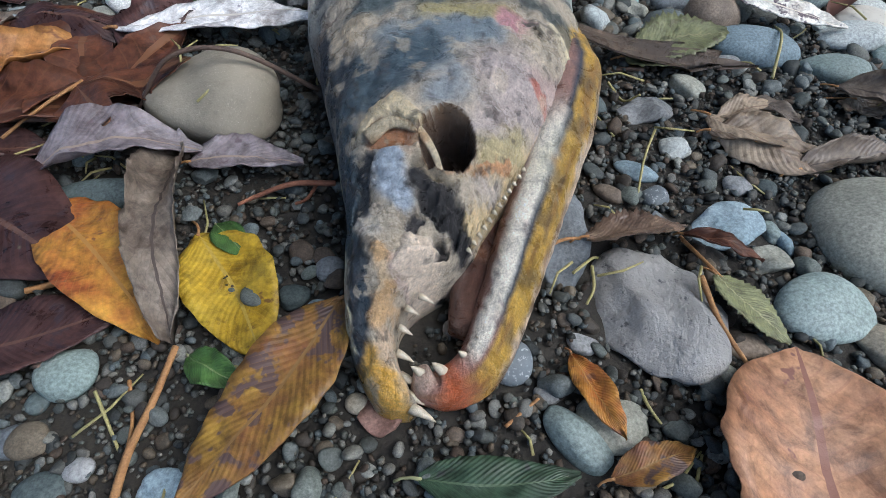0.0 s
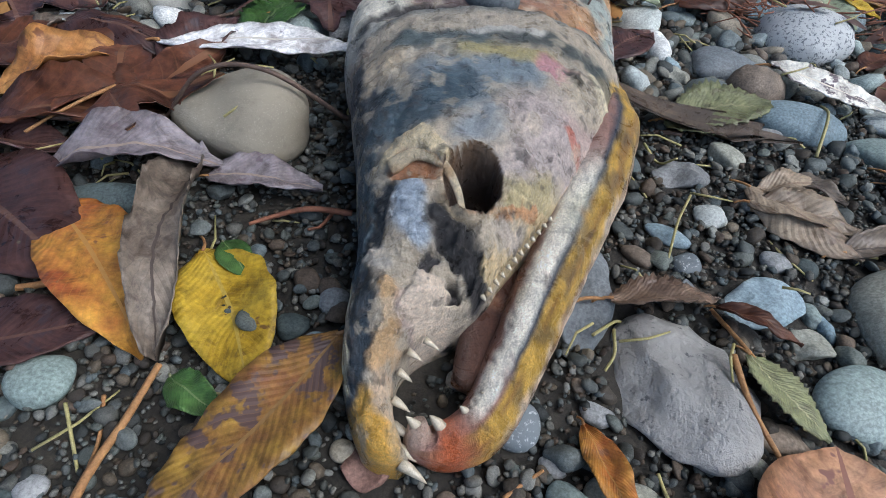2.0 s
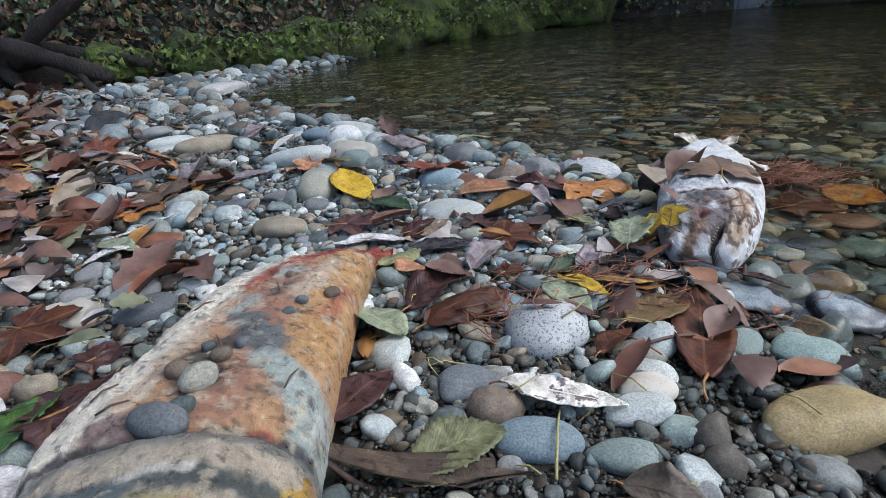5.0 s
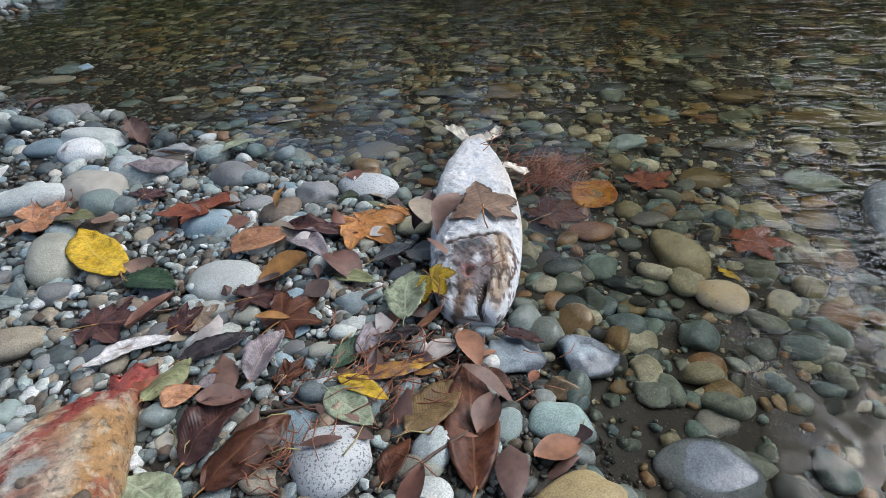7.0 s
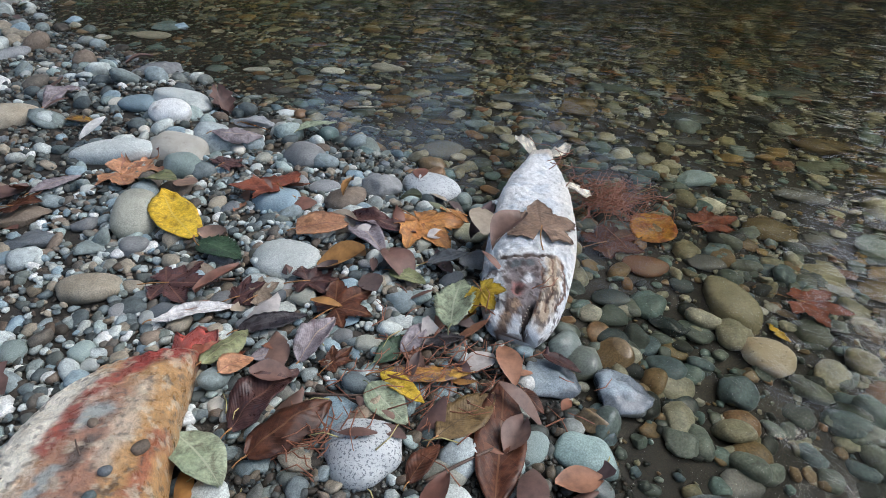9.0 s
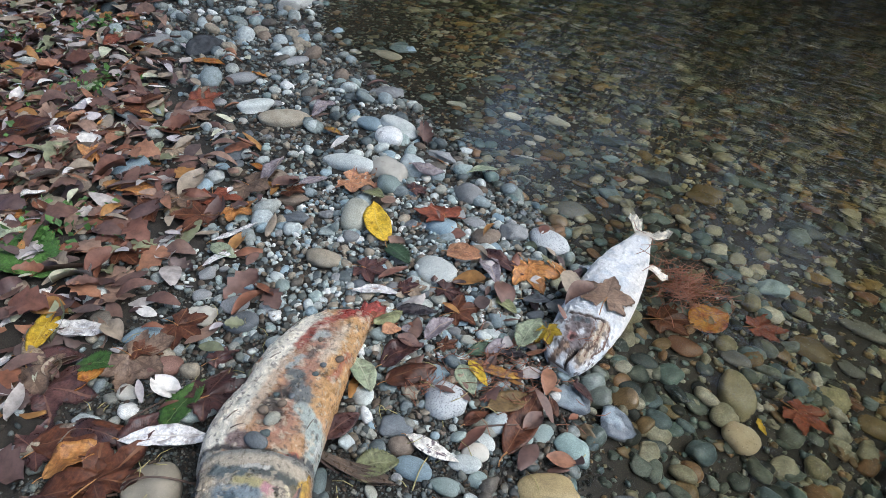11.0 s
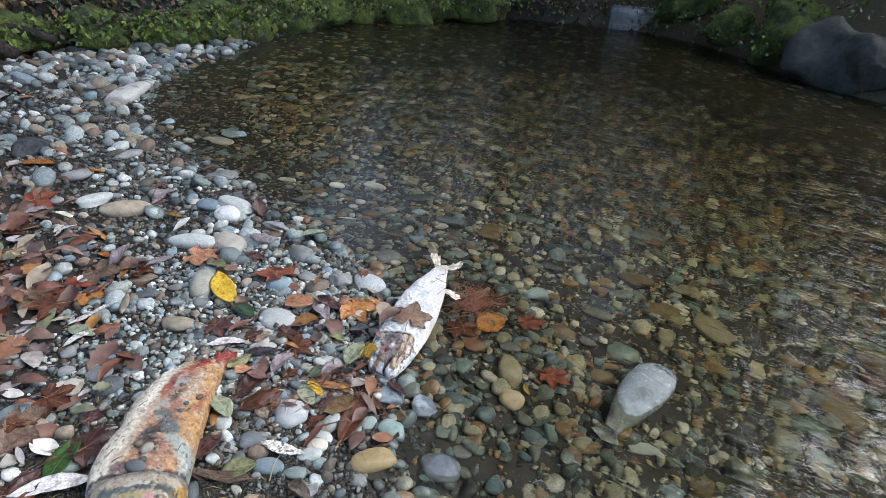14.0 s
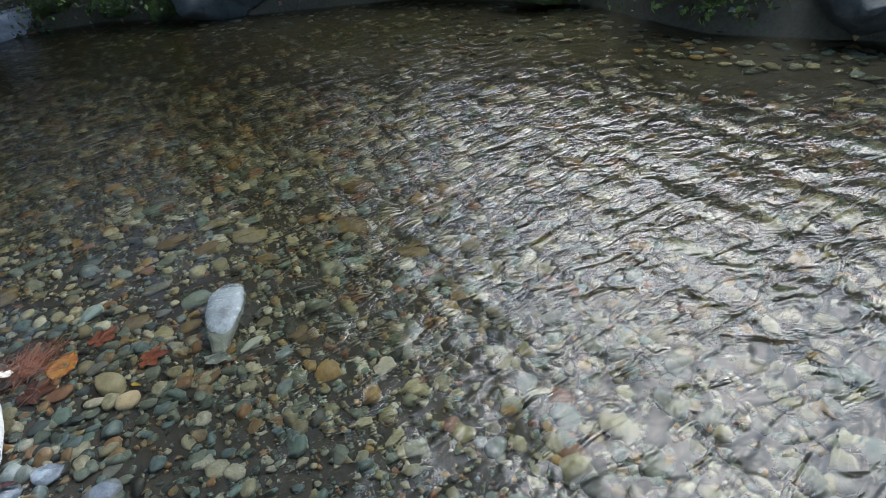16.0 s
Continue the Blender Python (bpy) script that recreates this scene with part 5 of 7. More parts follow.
def fan(name, root, tip, spread, rays, parent, colour, seed):
    """A ragged fin: rays that spread from the root, with skin between them."""
    rng = np.random.default_rng(seed)
    root, tip = np.array(root, float), np.array(tip, float)
    d = tip - root
    side = np.cross(d, (0, 0, 1.0))
    side /= np.linalg.norm(side)
    verts, faces = [], []
    m = 9
    for layer in (0, 1):
        for i in range(rays):
            t = i / (rays - 1) - 0.5
            ln = 1 - 0.35 * abs(t) * 2 - 0.22 * rng.random() * (i % 2)
            for j in range(m):
                s = j / (m - 1) * ln
                p = root + d * s + side * t * spread * (0.25 + 0.75 * s)
                p[2] += 0.004 * math.cos(i * 3.14) * s + 0.006 * math.sin(s * 5 + seed) + (0.0 if layer else -0.0018)
                verts.append(p)
    k = rays * m
    for i in range(rays - 1):
        for j in range(m - 1):
            a = i * m + j
            faces.append((a, a + 1, a + m + 1, a + m))
            faces.append((k + a, k + a + m, k + a + m + 1, k + a + 1))
    for i in range(rays - 1):
        for j in (0, m - 1):
            a = i * m + j
            faces.append((a, a + m, k + a + m, k + a))
    for j in range(m - 1):
        for i in (0, rays - 1):
            a = i * m + j
            faces.append((a, k + a, k + a + 1, a + 1))
    ob = mesh_object(name, verts, faces, skin_mat, parent=parent)
    c = np.tile(np.array(colour), (len(verts), 1))
    tint(ob, blend(c, np.array(colour) * 2.2, sstep(0.0, 0.4, fbm(np.array(verts), 60))))
    return ob


def pale_salmon():
    """The mould-covered salmon at the water's edge, built along y and then turned into place."""
    fish = tagged(new("salmon_carcass"), "white mould-covered dead salmon lying at the water's edge", "dead fish")
    rows = [(0.0, -0.030, 0.030, 0.018), (0.01, -0.044, 0.040, 0.034), (0.03, -0.054, 0.050, 0.047), (0.07, -0.063, 0.062, 0.058), (0.12, -0.068, 0.070, 0.066), (0.18, -0.071, 0.076, 0.068),
            (0.26, -0.070, 0.076, 0.066), (0.34, -0.070, 0.070, 0.060), (0.42, -0.060, 0.060, 0.050), (0.50, -0.043, 0.043, 0.040), (0.56, -0.028, 0.029, 0.030), (0.60, -0.022, 0.023, 0.022)]
    v, f = loft(rows, 210, 140, power=0.66)
    n1, n2 = fbm(v, 22), fbm(v + 4, 120)
    v[:, 2] += np.where(v[:, 2] > 0.008, 0.005 * n1 + 0.0030 * n2 + 0.0012 * fbm(v + 6, 420), 0)
    x, y = v[:, 0], v[:, 1]
    skin = Hide(v, (0.90, 0.90, 0.88), 0.004)
    on = (v[:, 2] > 0.008) * 1.0
    skin.col = blend(skin.col, (0.66, 0.71, 0.75), sstep(0.0, 0.3, fbm(v + 8, 26)) * 0.6)
    skin.col = blend(skin.col, (0.68, 0.61, 0.50), sstep(0.02, 0.06, x) * sstep(0.1, 0.2, y) * 0.5)
    skin.lay([(-0.005, 0.05), (0.0, 0.095)], 0.034, (0.27, 0.23, 0.22), soft=0.4)
    skin.lay([(-0.036, 0.03), (-0.046, 0.07), (-0.045, 0.11)], 0.012, (0.50, 0.52, 0.53))
    skin.lay([(-0.022, 0.008), (-0.012, 0.03)], 0.009, (0.40, 0.27, 0.18))
    skin.lay([(0.026, 0.018), (0.040, 0.07), (0.040, 0.125)], 0.012, (0.52, 0.40, 0.28), soft=0.4)
    for k in range(5):
        skin.lay([(0.018 + 0.007 * k, 0.024 + 0.004 * k), (0.026 + 0.008 * k, 0.075), (0.020 + 0.008 * k, 0.128)], 0.0016, (0.68, 0.60, 0.48) if k % 2 else (0.22, 0.13, 0.09), rise=0.0012 if k % 2 else -0.0015)
    skin.lay([(0.0, 0.075), (0.006, 0.082)], 0.0065, (0.70, 0.70, 0.70), rise=0.001)
    skin.lay([(-0.018, 0.106), (0.004, 0.110)], 0.0085, (0.14, 0.15, 0.155))
    skin.lay([(-0.036, 0.118), (0.0, 0.128), (0.036, 0.134)], 0.004, (0.10, 0.075, 0.06), soft=0.5, rise=-0.002)
    skin.lay([(-0.008, 0.058)], 0.0105, (0.36, 0.17, 0.15), rise=-0.002)
    skin.lay([(-0.008, 0.058)], 0.0055, (0.06, 0.035, 0.03), rise=-0.003)
    skin.lay([(0.004, 0.002), (0.010, 0.020), (0.013, 0.034)], 0.0042, (0.02, 0.015, 0.012), rise=-0.014)
    skin.lay([(-0.03, 0.0), (-0.02, 0.0)], 0.006, (0.12, 0.08, 0.06))
    skin.col = blend(skin.col, (0.10, 0.07, 0.06), sstep(0.14, 0.09, y) * sstep(0.22, 0.28, fbm(v + 19, 75, 4)) * 0.8)
    skin.col = blend(skin.col, (0.60, 0.47, 0.30), sstep(0.53, 0.58, y) * 0.6)
    v[:, 2] += on * skin.rise
    body = mesh_object("body", v, f, fuzz_mat, parent=fish)
    tint(body, skin.col)
    for name, root, tip, spread, seed, c in [("tail_fin", (-0.008, 0.580, 0.014), (-0.066, 0.690, 0.014), 0.055, 5, (0.55, 0.5, 0.4)), ("tail_fin", (0.008, 0.580, 0.014), (0.066, 0.665, 0.012), 0.055, 15, (0.45, 0.41, 0.33)), ("dorsal_fin", (-0.058, 0.33, 0.03), (-0.092, 0.36, 0.012), 0.07, 6, (0.5, 0.52, 0.53)),
                                             ("anal_fin", (0.05, 0.44, 0.02), (0.115, 0.455, 0.006), 0.06, 7, (0.6, 0.54, 0.44))]:
        fan(name, root, tip, spread, 7, fish, c, seed)
    eyeball = BALL2[0] * (0.005, 0.005, 0.003) + (-0.008, 0.058, 0.045)
    mesh_object("eye", eyeball, BALL2[1], socket_mat, parent=fish)
    for k in range(7):
        tooth(fish, 0.001 + 0.008 * k / 6, 0.004 + 0.03 * k / 6, 0.03 + 0.013 * k / 6, 0.8, -0.3, -0.4, 0.003, 0.0007)
    fish.matrix_world = pose(0.572, 0.690, WATER_Z + 0.018, 0, 0, -30.5) @ Matrix.Diagonal((1.02, 1.0, 1.0, 1.0))
    return fish


def sunk_salmon(name_label, where, turn, length, tone, skin):
    fish = tagged(new("salmon_carcass"), name_label, "dead fish")
    k = length / 0.6
    rows = [(0.0, -0.02, 0.02, 0.02), (0.02, -0.04, 0.036, 0.04), (0.08, -0.058, 0.056, 0.06), (0.18, -0.068, 0.07, 0.07), (0.30, -0.064, 0.066, 0.064), (0.42, -0.048, 0.05, 0.05), (0.53, -0.028, 0.028, 0.03), (0.58, -0.022, 0.022, 0.02)]
    v, f = loft([(a * k, b, c, d) for a, b, c, d in rows], 70, 48, power=0.66)
    v[:, 2] += np.where(v[:, 2] > 0.01, 0.005 * fbm(v, 20), 0)
    body = mesh_object("body", v, f, skin, parent=fish)
    col = np.tile(np.array(tone), (len(v), 1))
    col = blend(col, np.array(tone) * 0.6, sstep(0.0, 0.4, fbm(v + 5, 14)))
    col = blend(col, np.array(tone) * 0.4, sstep(0.1 * k, 0.02, v[:, 1]) * 0.7)
    tint(body, col)
    fan("tail_fin", (0, 0.57 * k, 0.012), (0, 0.65 * k, 0.002), 0.12, 7, fish, tuple(c * 0.8 for c in tone), 8)
    fan("pectoral_fin", (0.055, 0.14 * k, 0.02), (0.10, 0.19 * k, 0.004), 0.04, 6, fish, tuple(c * 0.7 for c in tone), 9)
    fish.matrix_world = pose(*where, 0, 0, turn)
    return fish


salmon_near()
pale_salmon()
sunk_salmon("pale grey dead salmon half sunk in the running stream", (1.48, 0.62, WATER_Z - 0.042), 123, 0.37, (0.23, 0.255, 0.245), wet_skin_mat)
sunk_salmon("white dead salmon stranded on the gravel spit upstream", (-0.72, 3.12, -0.02), -12, 0.6, (0.66, 0.65, 0.6), fuzz_mat)
for fx, fy, fr, fh in [(-0.02, 0.15, 0.035, 0.04), (0.0, 0.25, 0.07, 0.085), (0.0, 0.33, 0.09, 0.095), (0.005, 0.42, 0.1, 0.09), (0.02, 0.52, 0.095, 0.085), (0.05, 0.62, 0.075, 0.07), (0.09, 0.72, 0.045, 0.05),
                       (0.60, 0.74, 0.085, 0.056), (0.64, 0.82, 0.10, 0.062), (0.70, 0.92, 0.10, 0.060), (0.76, 1.02, 0.085, 0.048), (0.82, 1.12, 0.06, 0.034)]:
    stamp(fx, fy, fr, fr, 0, 0.0, fh)

# ---- leaves and twigs ----
def outline(kind, u):
    """Half width of a leaf blade at u (0 stem, 1 tip), for a blade of width 1."""
    if kind == "lance":
        return 0.5 * math.sin(math.pi * u**0.85) ** 0.9
    if kind == "heart":
        return 0.5 * (1 - (2 * u - 0.85) ** 2 / 1.35) ** 0.5 if 0 < u < 1 else 0.02
    if kind == "maple":
        return 0.5 * max(0.04, (0.55 + 0.45 * abs(math.sin(u * 7.6 + 0.4))) * math.sin(math.pi * min(1, u * 1.02)) ** 0.55)
    return 0.5 * math.sin(math.pi * u**0.8) ** 0.72


LEAF_WORDS = {"white": "silvery-white", "whitespot": "cream black-spotted", "lilac": "lilac-grey", "orange": "orange-yellow", "yellow": "bright yellow", "mottled": "yellow and brown mottled",
              "greybrown": "curled grey-brown", "plum": "dark plum-brown", "green": "fresh green", "darkgreen": "dark green", "palegreen": "pale green", "oliveleaf": "olive-green",
              "salmon": "salmon-brown", "brown": "brown", "rust": "rust-brown", "orangebrown": "orange-brown", "redleaf": "dark red", "tanleaf": "dry tan", "ochreleaf": "wet ochre",
              "slateleaf": "slate-grey", "black": "blackened"}
KIND_WORDS = {"lance": "narrow willow leaf", "oval": "oval leaf", "heart": "broad rounded leaf", "maple": "lobed leaf", "serrate": "toothed ribbed leaf"}
leaf_rng = np.random.default_rng(11)


def leaf(x0, y0, x1, y1, ratio, kind, colour, curl=0, drape=None):
    """A fallen leaf from its stem end to its tip, lying over whatever is below it."""
    rng = leaf_rng
    nu, nv = 32, 9
    dx, dy = x1 - x0, y1 - y0
    length = math.hypot(dx, dy)
    wide = length * ratio
    ax, ay = dx / length, dy / length
    bend = rng.uniform(-0.06, 0.06) * length
    cup = rng.uniform(0.05, 0.16) * wide if not curl else rng.uniform(0.12, 0.32) * wide * rng.choice([-1, 1], p=[0.3, 0.7])
    arch = rng.uniform(-0.02, 0.05) * length if not curl else rng.uniform(0.04, 0.14) * length
    ph = rng.uniform(0, 6.3, 3)
    pts, uvs = [], []
    if kind == "maple":
        # five pointed lobes round the place where the stalk meets the blade
        nu, nv = 8, 73
        stretch = ratio / 0.72
        droop = rng.uniform(-0.10, 0.16) * length * (1.6 if curl else 0.6)
        for i in range(nu):
            for j in range(nv):
                th = (j / (nv - 1) * 2 - 1) * 2.72
                reach, axis = 0.25, 1.0
                for at, far, slim in ((0.0, 0.66, 0.56), (0.92, 0.60, 0.56), (-0.92, 0.57, 0.56), (1.85, 0.42, 0.6), (-1.85, 0.40, 0.6)):
                    k = abs(th - at) / slim
                    if k < 1.6:
                        r = far * (1 - 0.52 * k**0.9) + 0.03 * math.sin(th * 31 + ph[0]) * min(k * 2, 1)
                        if r > reach:
                            reach = r
                        axis = min(axis, k)
                r = i / (nu - 1) * reach * length
                lx, ly = 0.34 * length + r * math.cos(th), r * math.sin(th) * stretch
                rr = r / length
                z = (0.10 if curl else 0.03) * length * noise.noise(Vector((lx / length * 4, ly / length * 4, ph[0] * 9))) + droop * rr * rr * 2.2 * math.cos(2 * th + ph[1]) + 0.05 * length * rr * math.cos(axis * 3.1) * -1 + 0.02 * length * math.sin(lx / length * 8 + ph[2]) * rr * 2
                pts.append((x0 + ax * lx - ay * ly, y0 + ay * lx + ax * ly, z))
                uvs.append((rr, 0.5 + 0.3 * axis))
    else:
        for i in range(nu):
            u = i / (nu - 1)
            for j in range(nv):
                v = j / (nv - 1) * 2 - 1
                w = outline(kind, min(max(u, 0.012), 0.985)) * (1 + 0.07 * noise.noise(Vector((u * 9, 3.0 if v > 0 else -3.0, ph[0] * 5))) * abs(v))
                if kind == "serrate":
                    w *= 1 + 0.07 * ((i % 2) * 2 - 1)
                s = v * w * wide
                mid = bend * math.sin(math.pi * u)
                lx = u * length + (0.12 * abs(v) * wide * (0.5 - u) if kind == "heart" else 0)
                ly = s + mid
                z = cup * (v * w * 2) ** 2 * 1.0 - abs(v) * 0.0 + arch * math.sin(math.pi * u)
                z += 0.022 * length * (math.sin(u * 7 + v * 3 + ph[0]) * 0.5 + math.sin(u * 13 - v * 5 + ph[1]) * 0.3)
                if kind == "serrate":
                    z += 0.012 * length * math.sin(2 * math.pi * 9 * (u - 0.18 * abs(v)))
                z += 0.006 * length * math.sin(2 * math.pi * 7 * (u - 0.22 * abs(v))) * abs(v)
                crease = 0.05 if curl else 0.016
                z += crease * length * (noise.noise(Vector((u * 3.2, v * 1.3, ph[0] * 7))) + 0.5 * noise.noise(Vector((u * 8, v * 3, ph[1] * 7))))
                ly += 0.4 * crease * length * noise.noise(Vector((u * 3.5, v, ph[2] * 7 + 20)))
                if curl == 1:
                    z += 0.03 * length * math.sin(u * 16 + ph[2]) * abs(v) * 0.5
                if curl == 2:
                    rad = 0.27 * wide
                    z += rad * (1 - math.cos(s / rad)) - cup * (v * w * 2) ** 2 + 0.007 * length * math.sin(2 * math.pi * 12 * (u - 0.25 * abs(v)))
                    ly += rad * math.sin(s / rad) - s
                pts.append((x0 + ax * lx - ay * ly, y0 + ay * lx + ax * ly, z))
                uvs.append((u, 0.5 + v * 0.5))
    p = np.array(pts)
    terr = np.array([surface_z(a, b) for a, b in p[:, :2]])
    if drape is not None:
        p[:, 2] = 0.25 * p[:, 2] + 0.004 + np.array([drape(a, b) for a, b in p[:, :2]])
    else:
        A = np.stack([p[:, 0] - p[:, 0].mean(), p[:, 1] - p[:, 1].mean(), np.ones(len(p))], 1)
        sol = np.linalg.lstsq(A, terr, rcond=None)[0]
        sol[:2] = np.clip(sol[:2], -0.5, 0.5)
        plane = A @ sol
        resid = terr - plane
        p[:, 2] += plane + np.clip(np.percentile(resid, 97), 0, 0.022) + 0.003
        p[:, 2] += np.clip(terr + 0.004 - p[:, 2], 0, 0.03)
    thick = 0.0007 + 0.003 * length
    n = len(p)
    q = p.copy()
    q[:, 2] -= thick
    faces = []
    for i in range(nu - 1):
        for j in range(nv - 1):
            a = i * nv + j
            faces.append((a, a + nv, a + nv + 1, a + 1))
            faces.append((n + a, n + a + 1, n + a + nv + 1, n + a + nv))
    if kind == "maple":
        rim = [(nu - 1) * nv + j for j in range(nv)]
        faces += [(a, b, n + b, n + a) for a, b in zip(rim, rim[1:])]
    edge = [i * nv for i in range(nu)], [i * nv + nv - 1 for i in range(nu)]
    for e, flip in zip(edge, (0, 1)):
        for a, b in zip(e, e[1:]):
            faces.append((a, n + a, n + b, b) if not flip else (a, b, n + b, n + a))
    c = p.mean(0)
    ob = mesh_object("leaf", np.concatenate([p, q]) - c, faces, LEAVES[colour])
    ob.location = c
    uvl = ob.data.uv_layers.new(name="UVMap")
    allv = np.array(uvs + uvs)
    idx = np.empty(len(ob.data.loops), int)
    ob.data.loops.foreach_get("vertex_index", idx)
    uvl.data.foreach_set("uv", allv[idx].astype(np.float32).ravel())
    # stalk
    back = Vector((-ax, -ay, 0)) * length * (0.16 if kind != "lance" else 0.1)
    if kind == "maple":
        back *= 2.4
    start = Vector(p[nv // 2]) - Vector(c)
    sp = [start + back * t + Vector((0, 0, -0.004 * t)) + Vector((-ay, ax, 0)) * 0.02 * length * math.sin(t * 3) for t in (-0.1, 0.3, 0.7, 1.0)]
    r = 0.0006 + 0.006 * length
    tv, tf = tube(sp, [r, r * 0.8, r * 0.7, r * 0.8], 6)
    mesh_object("stalk", tv, tf, straw_mat if colour not in ("green", "darkgreen", "palegreen") else LEAVES["oliveleaf"], parent=ob)
    gap = float(shore_gap(c[0], c[1]))
    where = "under shallow water" if gap > 0.12 else "on the stony bank"
    return tagged(ob, f"{LEAF_WORDS[colour]} fallen {KIND_WORDS[kind]} {where}", "leaf", "fallen leaves")


def twig(points, r0, r1, mat, label, lift=0.004):
    """A thin twig resting over the stones."""
    ctrl = [(x, y, surface_z(x, y) + lift) for x, y in points]
    n = 8 * len(ctrl)
    pts = bezier_points(ctrl, n)
    c = pts.mean(0)
    tv, tf = tube([tuple(p - c) for p in pts], list(np.linspace(r0, r1, n)), 7)
    ob = mesh_object("twig", tv, tf, mat)
    ob.location = c
    return tagged(ob, label, "twig", "twigs on the bank")

# ---- far bank: slope, boulders, trees ----
def leaf_cloud(name, centres, spread, count, size, mat, seed, parent=None, flat=1.0):
    """A loose mass of small leaves round centres: four-cornered blades, each bent and turned its own way."""
    rng = np.random.default_rng(seed)
    c = np.array(centres)[rng.integers(0, len(centres), count)]
    p = c + rng.normal(size=(count, 3)) * np.array((spread, spread, spread * flat))
    return blades(name, p, rng, size, mat, parent)


def blades(name, p, rng, size, mat, parent=None, upright=0.0):
    count = len(p)
    ln = size * rng.uniform(0.6, 1.4, count)
    a = rng.normal(size=(count, 3))
    a /= np.linalg.norm(a, axis=1)[:, None]
    b = np.cross(a, rng.normal(size=(count, 3)))
    b /= np.linalg.norm(b, axis=1)[:, None]
    nrm = np.cross(a, b)
    A, B, N = a * ln[:, None], b * (ln * 0.36)[:, None], nrm * (ln * 0.12)[:, None]
    v = np.stack([p - A / 2, p + B - N, p + A / 2, p - B - N], 1).reshape(-1, 3)
    i = np.arange(count) * 4
    f = np.concatenate([np.stack([i, i + 1, i + 2], 1), np.stack([i, i + 2, i + 3], 1)])
    return mesh_object(name, v.tolist(), f.tolist(), mat, smooth=False, parent=parent)


def boulder(x, y, size, flat, turn, mat, label, seed, name="boulder"):
    rng = np.random.default_rng(seed)
    v = stone_shape(rng, BALL4, True, 0.12) * (size / 2, size * 0.4, size * flat / 2)
    v += 0.10 * size * np.array([noise.noise_vector(Vector(p * (3.2 / size) + Vector((seed, 0, 0)))) for p in v])
    v += 0.03 * size * np.array([noise.noise_vector(Vector(p * (11 / size) + Vector((seed, 0, 0)))) for p in v])
    ob = mesh_object(name, v, BALL4[1], mat)
    ob.matrix_world = pose(x, y, max(float(ground_z(x - 0.1, y - 0.1)), WATER_Z - 0.05) + size * flat * 0.22, 0, 0, turn)
    return tagged(ob, label, "boulder", "boulders of the far bank")


def bank_boulders():
    rng = np.random.default_rng(5)
    mossy, grey = "moss-covered boulder at the foot of the wooded bank", "dark grey boulder at the edge of the stream"
    k = 0
    for x, y, s, m in [(-1.75, 4.55, 0.45, 1), (-1.25, 4.75, 0.5, 1), (-0.85, 4.95, 0.45, 1), (-0.5, 5.2, 0.55, 1), (-0.2, 5.45, 0.5, 1), (0.15, 5.95, 0.6, 1), (0.45, 6.35, 0.7, 1), (0.9, 6.65, 0.55, 1), (1.35, 6.85, 0.8, 1), (1.9, 7.05, 0.7, 1), (2.5, 7.2, 0.9, 1), (3.1, 7.2, 0.7, 0), (3.6, 7.15, 0.9, 1),
                       (4.5, 6.95, 0.8, 0), (5.15, 6.2, 0.9, 1), (5.35, 5.4, 0.7, 1), (5.4, 4.6, 0.9, 1), (5.45, 3.8, 1.1, 0), (5.8, 2.8, 1.0, 1), (6.0, 1.9, 1.2, 1), (5.8, 0.9, 0.9, 0), (5.5, 0.1, 1.0, 1),
                       (4.9, -0.8, 0.8, 1), (4.6, -1.2, 0.5, 1), (4.4, -2.0, 0.9, 0), (4.3, -3.2, 1.0, 1), (0.6, 6.9, 0.8, 1), (1.7, 7.5, 0.9, 1), (2.9, 7.8, 1.0, 1)]:
        k += 1
        if y > 4.4 and x < 3:
            y, s = y - 0.26, s * 1.15
        BOULDERS.append((x + 0.15, y + 0.1, s, m))
        boulder(x + 0.15, y + 0.1, s, rng.uniform(0.6, 0.9), rng.uniform(0, 360), moss_mat if m else boulder_mat, mossy if m else grey, 30 + k)


BOULDERS = []
bank_boulders()


def moss():
    """Tufts of moss and small ferns over the boulders and the ground between them."""
    rng = np.random.default_rng(33)
    pts = []
    for x, y, s, m in BOULDERS:
        if not m:
            continue
        for _ in range(420):
            a, r = rng.uniform(0, 6.28), s * 0.62 * math.sqrt(rng.random())
            h = 0.30 * s * math.sqrt(max(0.0, 1 - (r / (s * 0.62)) ** 2))
            px, py = x + r * math.cos(a), y + r * math.sin(a)
            pts.append((px, py, max(float(ground_z(px, py)), WATER_Z) + h + s * 0.12 + 0.03 * rng.random()))
    return tagged(blades("moss", np.array(pts), rng, 0.05, sprout_moss, None), "bright green moss tufts on the boulders", "moss", kind="stuff")


moss()


def block(x, y, z, sx, sy, sz, turn):
    bm = bmesh.new()
    bmesh.ops.create_cube(bm, size=1.0)
    bmesh.ops.scale(bm, vec=(sx, sy, sz), verts=bm.verts)
    bmesh.ops.bevel(bm, geom=bm.edges[:], offset=0.03, segments=2, affect="EDGES")
    bmesh.ops.subdivide_edges(bm, edges=bm.edges[:], cuts=2, use_grid_fill=True)
    for q in bm.verts:
        q.co += 0.012 * noise.noise_vector(q.co * 5)
    ob = part("concrete_block", bm, concrete_mat, None)
    ob.matrix_world = pose(x, y, z, 0, 0, turn)
    return tagged(ob, "weathered grey concrete block by the stream", "block", "concrete blocks")


block(5.05, 6.75, 0.05, 1.1, 0.5, 0.42, -12)
block(6.0, 6.1, 0.05, 0.9, 0.5, 0.5, -35)


